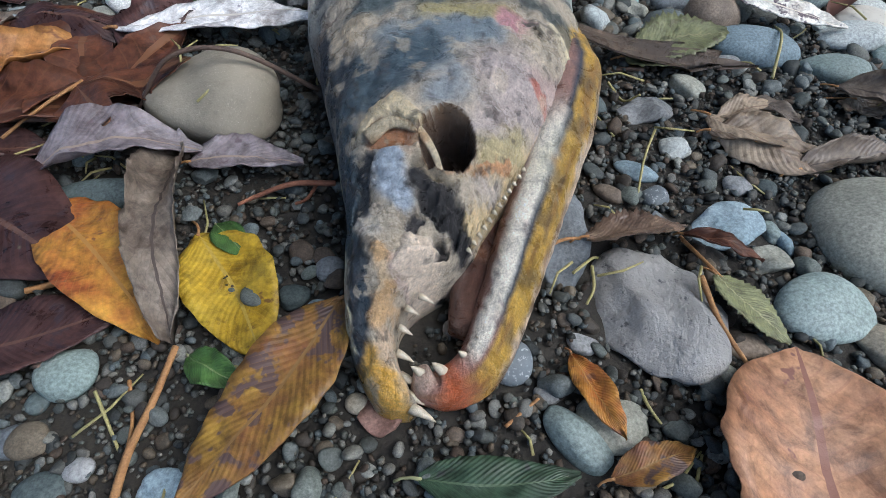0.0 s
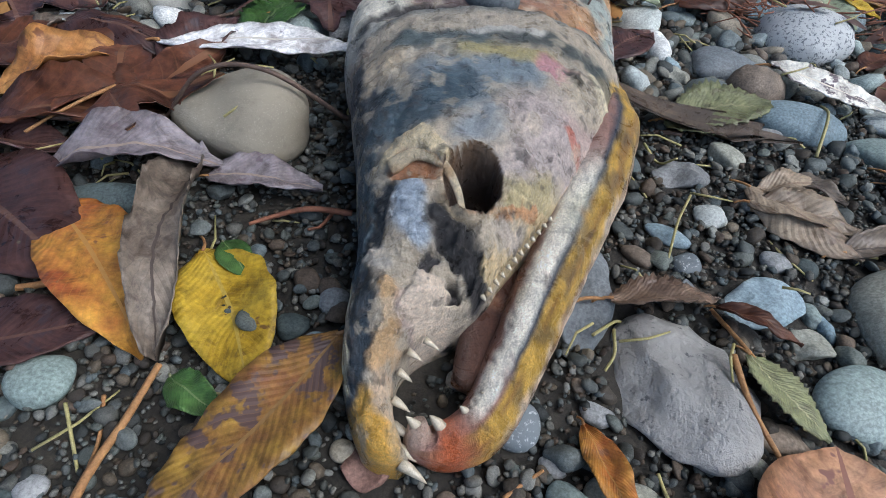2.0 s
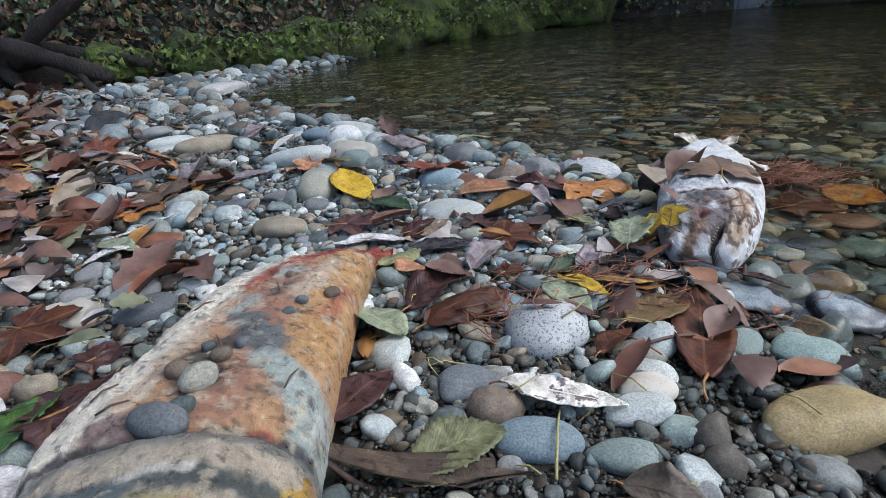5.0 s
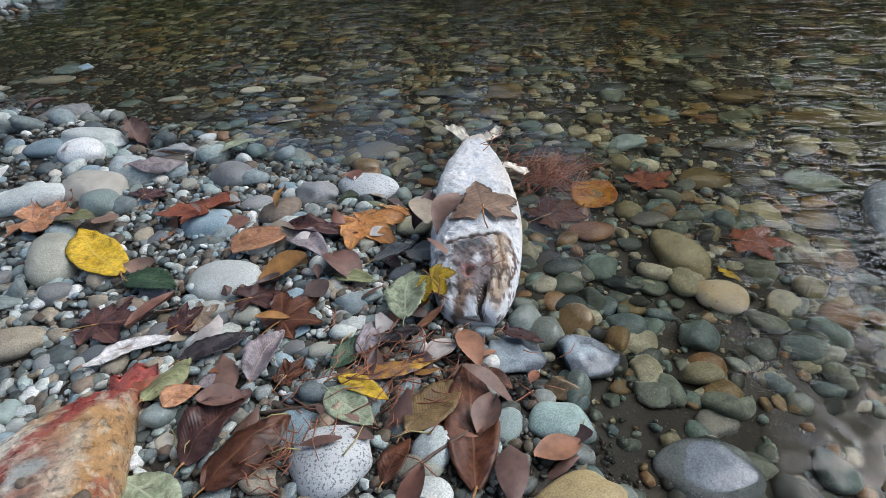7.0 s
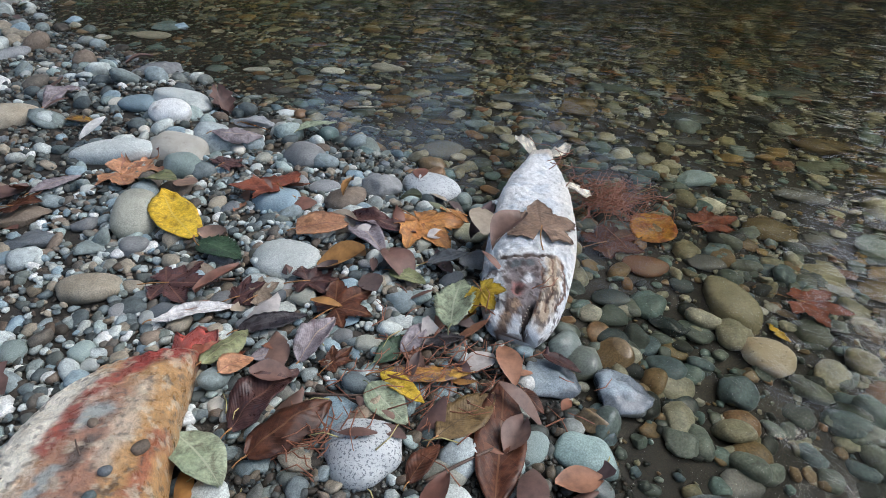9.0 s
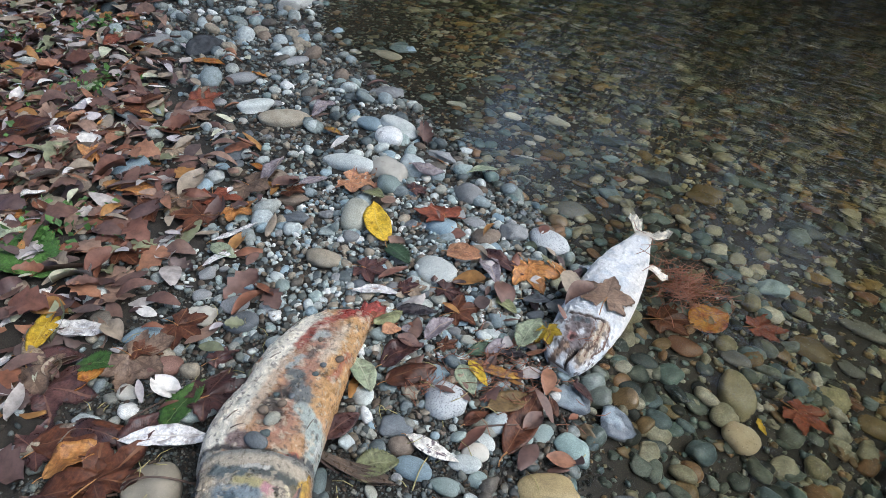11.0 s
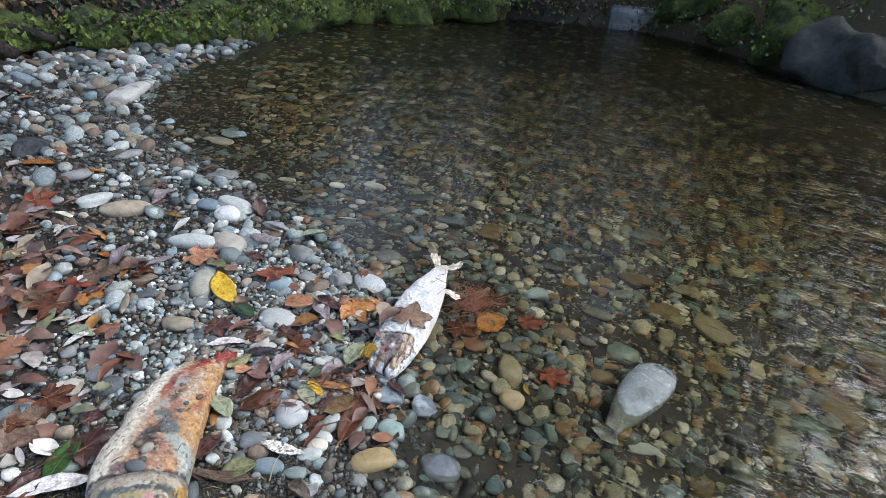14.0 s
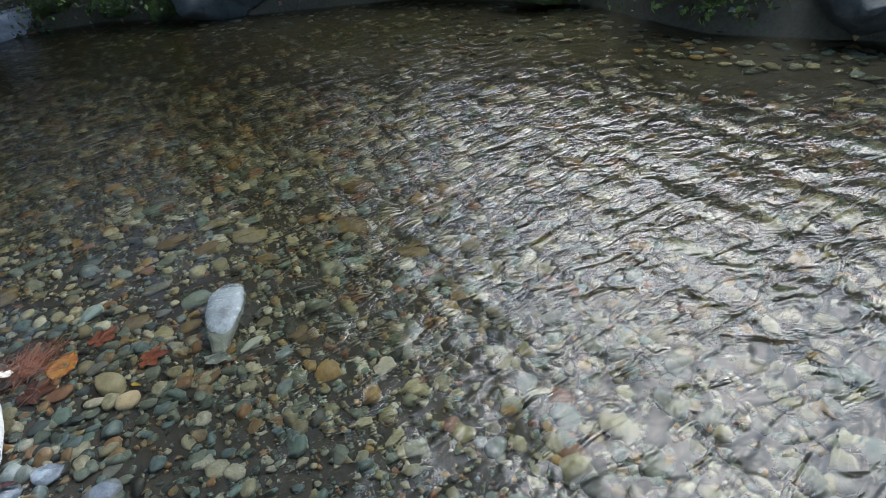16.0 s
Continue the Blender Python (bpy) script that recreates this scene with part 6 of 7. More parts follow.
def limb(name, ctrl, r0, r1, parent=None, segs=12, n=26):
    pts = bezier_points(ctrl, n)
    rad = np.linspace(r0, r1, n) * (1 + 0.12 * np.sin(np.arange(n) * 1.7))
    tv, tf = tube([tuple(p) for p in pts], list(rad), segs)
    tv = np.array(tv) + 0.12 * r0 * np.array([noise.noise_vector(Vector(p) * 6) for p in tv])
    return mesh_object(name, tv, tf, bark_mat, parent=parent)


def tree(x, y, height, lean_x, lean_y, radius, seed, crown_mat, count=1500, big=0.0):
    rng = np.random.default_rng(seed)
    z = float(ground_z(x, y)) - 0.1
    root = tagged(new("tree"), "dark-barked autumn tree on the banks, mostly added to screen off the sky", "tree", "trees of the far bank")
    root.location = (0, 0, 0)
    top = np.array((x + lean_x, y + lean_y, z + height))
    trunk = limb("trunk", [(x, y, z), (x + lean_x * 0.3, y + lean_y * 0.3, z + height * 0.33), (x + lean_x * 0.62, y + lean_y * 0.7, z + height * 0.68), tuple(top)], radius, radius * 0.3, root)
    ends = []
    for k in range(7):
        t = rng.uniform(0.45, 0.95)
        s = np.array((x + lean_x * t, y + lean_y * t, z + height * t))
        e = s + np.array((rng.uniform(-1.5, 1.5), rng.uniform(-1.5, 1.5), rng.uniform(0.3, 1.2)))
        limb("limb", [tuple(s), tuple((s + e) / 2 + (0, 0, 0.15)), tuple(e)], radius * 0.3, radius * 0.06, trunk, 7, 10)
        ends += [e, (s + e) / 2]
    if big:
        hubs = [top + rng.normal(size=3) * (big * 0.5, big * 0.5, big * 0.3) for _ in range(14)]
        leaf_cloud("crown", hubs, big * 0.42, count, 0.26, crown_mat, seed + 100, root, 0.7)
    else:
        leaf_cloud("crown", ends + [top], 0.6, count, 0.12, crown_mat, seed + 100, root)
    return root


# trees of the wooded bank, crowns above view added to darken the water's reflections
for n, (tx, ty, th, lx, ly, tr) in enumerate([(-2.1, 5.5, 5.0, 1.6, 0.2, 0.11), (-2.35, 5.6, 5.5, 0.7, 0.4, 0.13), (-3.8, 6.5, 6.0, 0.2, 0.3, 0.14), (-1.4, 8.0, 6.0, -0.5, 0.2, 0.16), (3.6, 7.9, 5.0, 0.2, 0.1, 0.2),
                                              (4.3, 8.2, 6.0, 0.2, -0.4, 0.18), (6.6, 5.2, 5.5, -0.3, 0.2, 0.15), (6.1, 3.8, 4.6, -0.4, 0.2, 0.14), (-5.0, 3.0, 6.0, 0.3, 0.2, 0.2), (-4.6, -2.0, 6.0, 0.3, 0.2, 0.2)]):
    tree(tx, ty, th, lx, ly, tr, 60 + n, ivy_mat)
# tall unseen trees added round the stream to block sky light and reflections, open downstream
for n, (tx, ty, th, lx, ly) in enumerate([(-3.4, 1.2, 7.5, 1.2, 0.2), (-3.0, -1.8, 8.0, 1.0, 0.8), (-1.2, -3.6, 7.5, 0.4, 1.0), (-4.2, 4.2, 8.0, 1.4, -0.4), (-2.6, 6.6, 8.0, -0.2, -1.0),
                                          (5.2, 7.8, 8.5, 0.2, -1.0), (-6.5, -0.5, 9.0, 0.6, 0.0), (-5.5, 7.5, 9.0, 0.4, -0.4), (1.5, -6.0, 8.5, -0.4, 0.6), (-3.9, 2.4, 9.0, 2.4, 0.2), (-0.8, 8.4, 7.0, -0.2, -0.6), (0.3, 9.6, 8.0, -0.6, -0.4),
                                          (3.7, 8.3, 7.0, 0.4, -0.4), (6.6, 6.4, 7.5, -0.4, -0.4), (7.0, 4.6, 7.5, -0.6, 0.0), (7.2, 2.9, 7.5, -0.6, 0.0)]):
    tree(tx, ty, th, lx, ly, 0.17, 160 + n, ivy_mat, 2300, 2.4)


def leaning_tree():
    root = tagged(new("tree"), "thin dark leaning tree rooted by the fallen stump", "tree", "trees of the far bank")
    trunk = limb("trunk", [(-2.45, 4.28, 0.02), (-1.95, 4.22, 0.40), (-1.46, 4.2, 0.70), (-0.95, 4.15, 1.25), (-0.6, 4.1, 2.3), (-0.4, 4.2, 3.6)], 0.058, 0.02, root, 12, 40)
    ends = []
    for a, b in [((-1.46, 4.2, 0.70), (-1.7, 4.3, 1.3)), ((-0.95, 4.15, 1.25), (-0.5, 4.3, 1.7)), ((-0.6, 4.1, 2.3), (-1.0, 3.9, 3.0)), ((-0.5, 4.1, 2.9), (0.1, 4.4, 3.5))]:
        limb("limb", [a, tuple((np.array(a) + b) / 2 + (0, 0, 0.06)), b], 0.018, 0.004, trunk, 7, 10)
        ends.append(np.array(b))
    leaf_cloud("crown", ends[2:] + [np.array((-0.4, 4.2, 3.6))], 0.4, 500, 0.08, ivy_mat, 91, root)
    return root


leaning_tree()


def slope_foliage():
    """Ivy, bramble and dead leaves over the far slope."""
    rng = np.random.default_rng(21)
    pts = []
    for n, x0, x1, y0, y1, top in ((50000, -4.5, 5.0, 4.6, 8.5, 2.6), (14000, -6, 9.5, -4, 11.5, 5.0)):
        x, y = rng.uniform(x0, x1, n * 6), rng.uniform(y0, y1, n * 6)
        rise = np.maximum(x - np.interp(y, FAR_Y, FAR_X), (y - np.interp(x, FOOT_X, FOOT_Y)) * 0.85)
        ok = (rise > 0.03) & (rise < top)
        x, y = x[ok][:n], y[ok][:n]
        pts.append(np.stack([x, y, ground_z(x, y) + np.abs(rng.normal(size=len(x))) * 0.12 + 0.01], 1))
    return tagged(blades("ivy_undergrowth", np.concatenate(pts), rng, 0.062, ivy_mat), "ivy, brambles and dead leaves covering the wooded slope", "undergrowth", kind="stuff")


slope_foliage()


def fallen_roots():
    root = tagged(new("fallen_tree"), "dark fallen tree with tangled roots on the bank", "tree stump")
    for k, (a, b, c, r) in enumerate([((-3.6, 4.6, 0.75), (-2.6, 4.2, 0.50), (-1.45, 3.9, 0.10), 0.10), ((-3.2, 4.9, 0.2), (-2.4, 4.4, 0.35), (-1.3, 4.2, 0.14), 0.07), ((-3.0, 4.4, 0.0), (-2.6, 4.1, 0.30), (-2.3, 3.9, 0.02), 0.09),
                                      ((-2.6, 4.5, 0.6), (-2.3, 4.2, 0.3), (-2.0, 4.0, 0.0), 0.07), ((-3.4, 4.1, 0.05), (-3.0, 4.2, 0.4), (-2.7, 4.6, 0.7), 0.1), ((-2.2, 4.3, 0.2), (-1.8, 4.1, 0.22), (-1.5, 3.75, 0.02), 0.045)]):
        limb("root", [a, b, c], r, r * 0.45, root)
    v = stone_shape(np.random.default_rng(3), BALL4, True, 0.2) * (0.9, 0.5, 0.42)
    m = mesh_object("root_plate", v + (-2.9, 4.75, 0.1), BALL4[1], bark_mat, parent=root)
    m["label"] = "earth-caked root plate"
    return root


fallen_roots()

# ---- gravel, pebbles and litter past counting ----
def pebble_field(name, count, region, size, keep, mat, label, seed, base, sink=0.25, shapes=14):
    rng = np.random.default_rng(seed)
    forms = [stone_shape(rng, base, k % 4 == 0, 0.12) for k in range(shapes)]
    x0, x1, y0, y1 = region
    xs, ys = rng.uniform(x0, x1, count * 3), rng.uniform(y0, y1, count * 3)
    ok = keep(xs, ys, rng)
    xs, ys = xs[ok][:count], ys[ok][:count]
    n = len(xs)
    lo, hi = size
    u = rng.random(n)
    d = lo * (hi / lo) ** (u**1.7)
    z = ground_z(xs, ys)
    gap = shore_gap(xs, ys)
    if lo > 0.03:
        d = np.where(gap > 0, d * np.clip(0.42 + 1.1 * gap, 0, 1), d)
    vs, fs, off = [], [], 0
    nv = len(base[0])
    for k in range(n):
        f = forms[k % shapes]
        sc = d[k] / 2 * np.array((1.0, rng.uniform(0.62, 0.95), rng.uniform(0.4, 0.75)))
        a = rng.uniform(0, 6.283)
        v = f * sc
        zc = z[k] + sc[2] * (1 - 2 * sink)
        if gap[k] > 0.08:
            zc = min(zc, WATER_Z - 0.004 - sc[2])
        c, s = math.cos(a), math.sin(a)
        tx, ty = rng.normal(0, 0.22, 2)
        vz = v[:, 2] + v[:, 0] * tx + v[:, 1] * ty
        vs.append(np.stack([v[:, 0] * c - v[:, 1] * s + xs[k], v[:, 0] * s + v[:, 1] * c + ys[k], vz + zc + (0.004 * rng.random() if d[k] < 0.02 else 0)], 1))
        fs.append(base[1] + off)
        off += nv
        if d[k] > 0.007:
            stamp(xs[k], ys[k], sc[0], sc[1], a, zc, sc[2])
    v, f = np.concatenate(vs), np.concatenate(fs)
    me = bpy.data.meshes.new(name)
    me.vertices.add(len(v))
    me.vertices.foreach_set("co", v.astype(np.float32).ravel())
    me.loops.add(len(f) * 3)
    me.loops.foreach_set("vertex_index", f.astype(np.int32).ravel())
    me.polygons.add(len(f))
    me.polygons.foreach_set("loop_start", np.arange(0, len(f) * 3, 3, dtype=np.int32))
    me.polygons.foreach_set("use_smooth", np.ones(len(f), bool))
    me.update(calc_edges=True)
    me.materials.append(mat)
    return tagged(new(name, me), label, "gravel", kind="stuff")


def free_of_stones(xs, ys, slack=0.75):
    ok = np.ones(len(xs), bool)
    for sx, sy, r in STONES_PLACED:
        ok &= (xs - sx) ** 2 + (ys - sy) ** 2 > (r * slack) ** 2
    return ok


def off_fish(xs, ys):
    yl = [0.10, 0.15, 0.25, 0.375, 0.45, 0.55, 0.65, 0.775]
    xl, xr = np.interp(ys, yl, [-0.03, -0.045, -0.058, -0.09, -0.095, -0.07, -0.018, 0.08]), np.interp(ys, yl, [-0.01, -0.015, 0.07, 0.105, 0.108, 0.117, 0.127, 0.14])
    return ~((ys > 0.108) & (ys < 0.775) & (xs > xl) & (xs < xr))


def dry_near(xs, ys, rng):
    return (shore_gap(xs, ys) < 0.05) & free_of_stones(xs, ys, 0.8) & off_fish(xs, ys)


def cobbled(xs, ys, rng):
    d = shore_gap(xs, ys)
    p = np.where(d > 0.025, 0, np.exp(-np.maximum(-d - 0.45, 0) / 0.28))
    return (rng.random(len(xs)) < p) & free_of_stones(xs, ys) & off_fish(xs, ys) & ~((ys < 0.45) & (np.abs(xs) < 0.35))


def in_water(xs, ys, rng):
    d = shore_gap(xs, ys)
    return (d > 0.0) & (xs < np.interp(ys, FAR_Y, FAR_X)) & (ys < np.interp(xs, FOOT_X, FOOT_Y)) & free_of_stones(xs, ys)


def cobble_things():
    """The cobbles of the bank that stand out singly, as stones of their own on shared meshes."""
    rng = np.random.default_rng(40)
    names = ["green", "grey", "blue", "pale", "slate", "olive", "grey", "tan", "green", "slate", "brown", "cream", "blue", "grey", "green", "dark"]
    metas = []
    for c in names:
        v = stone_shape(rng, BALL3, rng.random() < 0.25, 0.12) * (0.5, rng.uniform(0.33, 0.44), rng.uniform(0.22, 0.32))
        me = bpy.data.meshes.new("cobble")
        me.from_pydata([tuple(p) for p in v], [], [tuple(f) for f in BALL3[1]])
        me.materials.append(STONES[c])
        me.polygons.foreach_set("use_smooth", np.ones(len(me.polygons), bool))
        metas.append((me, c))
    made = 0
    while made < 230:
        x, y = rng.uniform(-0.6, 0.62), rng.uniform(0.5, 2.3)
        one = np.array([x]), np.array([y])
        if not (cobbled(*one, rng)[0] and free_of_stones(*one, 1.05)[0]):
            continue
        me, c = metas[int(rng.integers(len(metas)))]
        d = rng.uniform(0.018, 0.046)
        ob = new("cobble", me)
        z = float(ground_z(x, y)) + d * 0.12
        a = rng.uniform(0, 360)
        ob.matrix_world = pose(x, y, z, rng.uniform(-12, 12), rng.uniform(-12, 12), a) @ Matrix.Scale(d, 4)
        tagged(ob, f"small {WORDS[c]} cobble on the gravel bank", "stone", "cobbles of the bank")
        stamp(x, y, d / 2, d * 0.38, radians(a), z, d * 0.27)
        STONES_PLACED.append((x, y, d * 0.45))
        made += 1


cobble_things()
pebble_field("bank_cobbles", 420, (-0.7, 0.9, 0.35, 1.15), (0.016, 0.058), cobbled, gravel_mat, "rounded grey, green and white cobbles of the bank", 41, BALL2)
pebble_field("upper_bank_cobbles", 1250, (-1.9, 0.9, 1.1, 5.2), (0.022, 0.100), cobbled, gravel_mat, "larger grey, green and white cobbles up the bank", 64, BALL2)
pebble_field("bank_pebbles", 12500, (-1.4, 0.9, -0.2, 3.4), (0.007, 0.028), cobbled, small_gravel_mat, "small mixed pebbles between the bank cobbles", 42, BALL2)
pebble_field("near_pebbles", 2600, (-0.35, 0.62, 0.62, 1.4), (0.009, 0.026), cobbled, gravel_mat, "grey and green pebbles beside the carcasses", 67, BALL2, 0.2)
pebble_field("coarse_gravel", 1050, (-0.38, 0.5, -0.02, 0.66), (0.008, 0.019), dry_near, small_gravel_mat, "small grey and brown pebbles round the carcass", 43, BALL3)
pebble_field("fine_gravel", 10500, (-0.4, 0.62, -0.05, 0.85), (0.0045, 0.011), dry_near, fine_gravel_mat, "fine dark gravel of the bank", 44, BALL2, 0.3)
pebble_field("grit", 17000, (-0.36, 0.45, -0.04, 0.6), (0.0026, 0.0060), dry_near, grit_mat, "coarse dark grit between the pebbles", 49, BALL1, 0.3)
pebble_field("bed_cobbles", 6800, (-0.6, 3.6, -1.8, 4.5), (0.026, 0.095), lambda a, b, r: in_water(a, b, r) & (shore_gap(a, b) > 0.38 + 0.2 * r.random(len(a))), bed_mat, "brown and grey stones under the clear stream", 45, BALL2, 0.35)
pebble_field("shallow_cobbles", 1500, (-0.6, 1.6, -1.8, 4.5), (0.020, 0.072), lambda a, b, r: in_water(a, b, r) & (shore_gap(a, b) < 0.5), shallow_mat, "dark wet stones under the shallows by the bank", 65, BALL2, 0.35)
pebble_field("bed_stones", 900, (0.3, 1.3, 0.0, 2.2), (0.02, 0.065), lambda a, b, r: in_water(a, b, r) & (shore_gap(a, b) < 0.5), shallow_mat, "mixed wet stones under the shallows by the bank", 55, BALL3, 0.3)
pebble_field("bed_gravel", 20000, (-0.4, 3.0, -1.3, 3.6), (0.010, 0.034), lambda a, b, r: in_water(a, b, r) & (shore_gap(a, b) > 0.4), bed_mat, "small wet stones of the stream bed", 46, BALL1, 0.3)
pebble_field("shallow_gravel", 6000, (-0.6, 1.5, -1.3, 3.6), (0.008, 0.026), lambda a, b, r: in_water(a, b, r) & (shore_gap(a, b) < 0.5), shallow_mat, "small dark wet pebbles under the shallows", 66, BALL1, 0.3)
pebble_field("far_bed_cobbles", 3000, (0.0, 5.9, -3.5, 7.2), (0.05, 0.13), lambda a, b, r: in_water(a, b, r) & ((a > 2.4) | (b > 3.5)), bed_mat, "larger stones on the bed of the far stream", 47, BALL1, 0.4)
pebble_field("back_cobbles", 1300, (-1.2, 0.6, -3.5, -0.12), (0.02, 0.09), lambda a, b, r: (shore_gap(a, b) < 0.05) & (shore_gap(a, b) > -0.75), gravel_mat, "grey cobbles of the bank downstream", 62, BALL2)
pebble_field("back_bed_cobbles", 2200, (0.0, 4.3, -5.5, -1.6), (0.04, 0.15), in_water, bed_mat, "brown and grey stones of the bed downstream", 63, BALL1, 0.4)
pebble_field("spit_cobbles", 1100, (-2.2, 1.2, 3.5, 7.0), (0.04, 0.13), lambda a, b, r: (shore_gap(a, b) < 0.03) & (b < np.interp(a, FOOT_X, FOOT_Y)), gravel_mat, "grey cobbles of the gravel spit upstream", 48, BALL2)


def litter(name, count, region, size, keep, mat, label, seed, lift=0.02, lobes=0.7):
    rng = np.random.default_rng(seed)
    x0, x1, y0, y1 = region
    xs, ys = rng.uniform(x0, x1, count * 6), rng.uniform(y0, y1, count * 6)
    ok = keep(xs, ys, rng)
    xs, ys = xs[ok][:count], ys[ok][:count]
    vs, fs = [], []
    off = 0
    for x, y in zip(xs, ys):
        ln = size * rng.uniform(0.5, 1.5)
        w = ln * rng.choice([0.14, 0.22, 0.34], p=[0.35, 0.35, 0.3])
        lobed = count > 100 and w > 0.3 * ln and rng.random() < lobes
        a = rng.uniform(0, 6.283)
        c, s = math.cos(a), math.sin(a)
        cup, arch = rng.normal(0.1, 0.45) * w, rng.normal(0.05, 0.12) * ln
        tx, ty = rng.normal(0, 0.26, 2)
        z0 = surface_z(x, y) + rng.random() * lift + 0.002
        m = 9
        for i in range(m):
            u = i / (m - 1)
            hw = w * math.sin(math.pi * min(max(u, 0.03), 0.97)) ** 0.7
            if lobed:
                hw *= 1.18 if i % 2 else 0.78
            for v in (-1, 0, 1):
                lx, ly = (u - 0.5) * ln, v * hw
                vs.append((x + lx * c - ly * s, y + lx * s + ly * c, z0 + cup * v * v + arch * math.sin(math.pi * u) + tx * lx + ty * ly))
        for i in range(m - 1):
            for j in (0, 1):
                b = off + i * 3 + j
                fs.append((b, b + 3, b + 4, b + 1))
        off += m * 3
    return tagged(mesh_object(name, vs, fs, mat), label, "leaf litter", kind="stuff")


def leafy(xs, ys, rng):
    d = -shore_gap(xs, ys)
    p = np.where(d < 0.02, 0.0, 0.005 + 0.995 * (1 / (1 + np.exp(-(d - 0.84) / 0.09))))
    return (rng.random(len(xs)) < p) & off_fish(xs, ys) & ~((ys < 0.5) & (np.abs(xs) < 0.36)) & (ys < np.interp(xs, FOOT_X, FOOT_Y))


litter("leaf_litter", 4600, (-2.6, 0.6, -0.2, 3.2), 0.074, leafy, litter_mat, "brown, plum and tan fallen leaves covering the bank", 51)
litter("far_leaf_litter", 2600, (-5.5, 0.3, 2.6, 5.4), 0.10, leafy, litter_mat, "brown fallen leaves on the upstream bank", 52)
litter("back_leaf_litter", 3600, (-6.0, 0.2, -4.5, -0.1), 0.085, leafy, litter_mat, "brown fallen leaves farther along the bank", 58)
litter("side_leaf_litter", 2400, (-5.6, -2.6, -0.1, 3.2), 0.085, leafy, litter_mat, "brown fallen leaves under the bank's trees", 59)
litter("drift_leaves", 60, (0.2, 0.62, 0.45, 1.2), 0.055, lambda a, b, r: (shore_gap(a, b) < 0.02) & off_fish(a, b), litter_mat, "small wet brown leaves drifted between the two carcasses", 53, 0.012)


def large_leaves():
    """Big curled maple leaves lying singly on the litter and between the cobbles."""
    rng = np.random.default_rng(57)
    made = 0
    while made < 130:
        x, y = rng.uniform(-1.7, 0.45), rng.uniform(0.55, 2.9)
        d = -float(shore_gap(x, y))
        if d < 0.08 or rng.random() > (0.04 if d < 0.7 else 1.0) or (y < 1.1 and x > -0.25) or not off_fish(np.array([x]), np.array([y]))[0]:
            continue
        a, ln = rng.uniform(0, 6.283), rng.uniform(0.075, 0.15)
        tint_name = ["brown", "rust", "plum", "tanleaf", "redleaf", "orangebrown", "brown", "rust", "white", "palegreen"][int(rng.integers(10))]
        shape = "lance" if tint_name in ("white", "palegreen") else "maple" if rng.random() < 0.75 else "oval"
        leaf(x, y, x + ln * math.cos(a), y + ln * math.sin(a), 0.3 if shape == "lance" else rng.uniform(0.6, 0.9) if shape == "maple" else 0.5, shape, tint_name, int(rng.random() < 0.6))
        made += 1


large_leaves()


def pale_leaves():
    pale = litter_material("pale_leaf_litter", [(0.6, 0.57, 0.54), (0.48, 0.44, 0.44), (0.66, 0.63, 0.58), (0.4, 0.36, 0.35), (0.5, 0.5, 0.36)])
    return litter("pale_leaf_litter", 900, (-2.6, 0.3, 0.3, 4.4), 0.048, leafy, pale, "scattered silvery willow leaves on the litter", 54, 0.03, 0.0)


pale_leaves()


def sprouts():
    """Low clover-like plants among the litter."""
    rng = np.random.default_rng(61)
    pts = []
    for cx, cy in [(-1.55, 1.9), (-1.35, 1.65), (-1.6, 1.45), (-1.2, 1.25), (-0.95, 0.85), (-0.88, 0.66), (-0.84, 0.42), (-1.75, 2.3), (-1.5, 2.6), (-1.15, 1.95), (-0.72, 1.02), (-2.0, 2.9), (-2.2, 3.4), (-1.9, 3.3)]:
        for _ in range(70):
            x, y = cx + rng.normal(0, 0.07), cy + rng.normal(0, 0.07)
            pts.append((x, y, surface_z(x, y) + 0.012 + abs(rng.normal(0, 0.012))))
    return tagged(blades("ground_cover", np.array(pts), rng, 0.027, sprout_mat), "small bright green clover-like plants among the leaves", "ground cover", kind="stuff")


sprouts()


def needle_mat_pile(name, cx, cy, rx, ry, count, length, label, seed, z=0.004):
    rng = np.random.default_rng(seed)
    verts, faces = [], []
    for k in range(count):
        x, y = cx + rng.normal(0, rx), cy + rng.normal(0, ry)
        a = rng.normal(0.4, 0.9)
        ln = length * rng.uniform(0.4, 1.2)
        z0 = surface_z(x, y) + z + abs(rng.normal(0, 0.008))
        pts = [(x + (t - 0.5) * ln * math.cos(a + 0.5 * t), y + (t - 0.5) * ln * math.sin(a + 0.5 * t), z0 + rng.normal(0, 0.003)) for t in (0, 0.5, 1)]
        tv, tf = tube(pts, [0.0009, 0.0008, 0.0005], 5)
        o = len(verts)
        verts += tv
        faces += [tuple(i + o for i in f) for f in tf]
    return tagged(mesh_object(name, verts, faces, needle_mat), label, "needles", kind="stuff")


needle_mat_pile("cedar_needles", 0.965, 1.03, 0.05, 0.05, 260, 0.09, "heap of wet red-brown cedar sprays beside the pale carcass", 71, 0.028)
needle_mat_pile("cedar_needles", 0.44, 0.66, 0.07, 0.05, 150, 0.05, "red-brown cedar needles among the wet leaves", 72)
needle_mat_pile("cedar_needles", 0.262, 0.605, 0.022, 0.018, 45, 0.04, "red-brown cedar needles against a stone", 73)


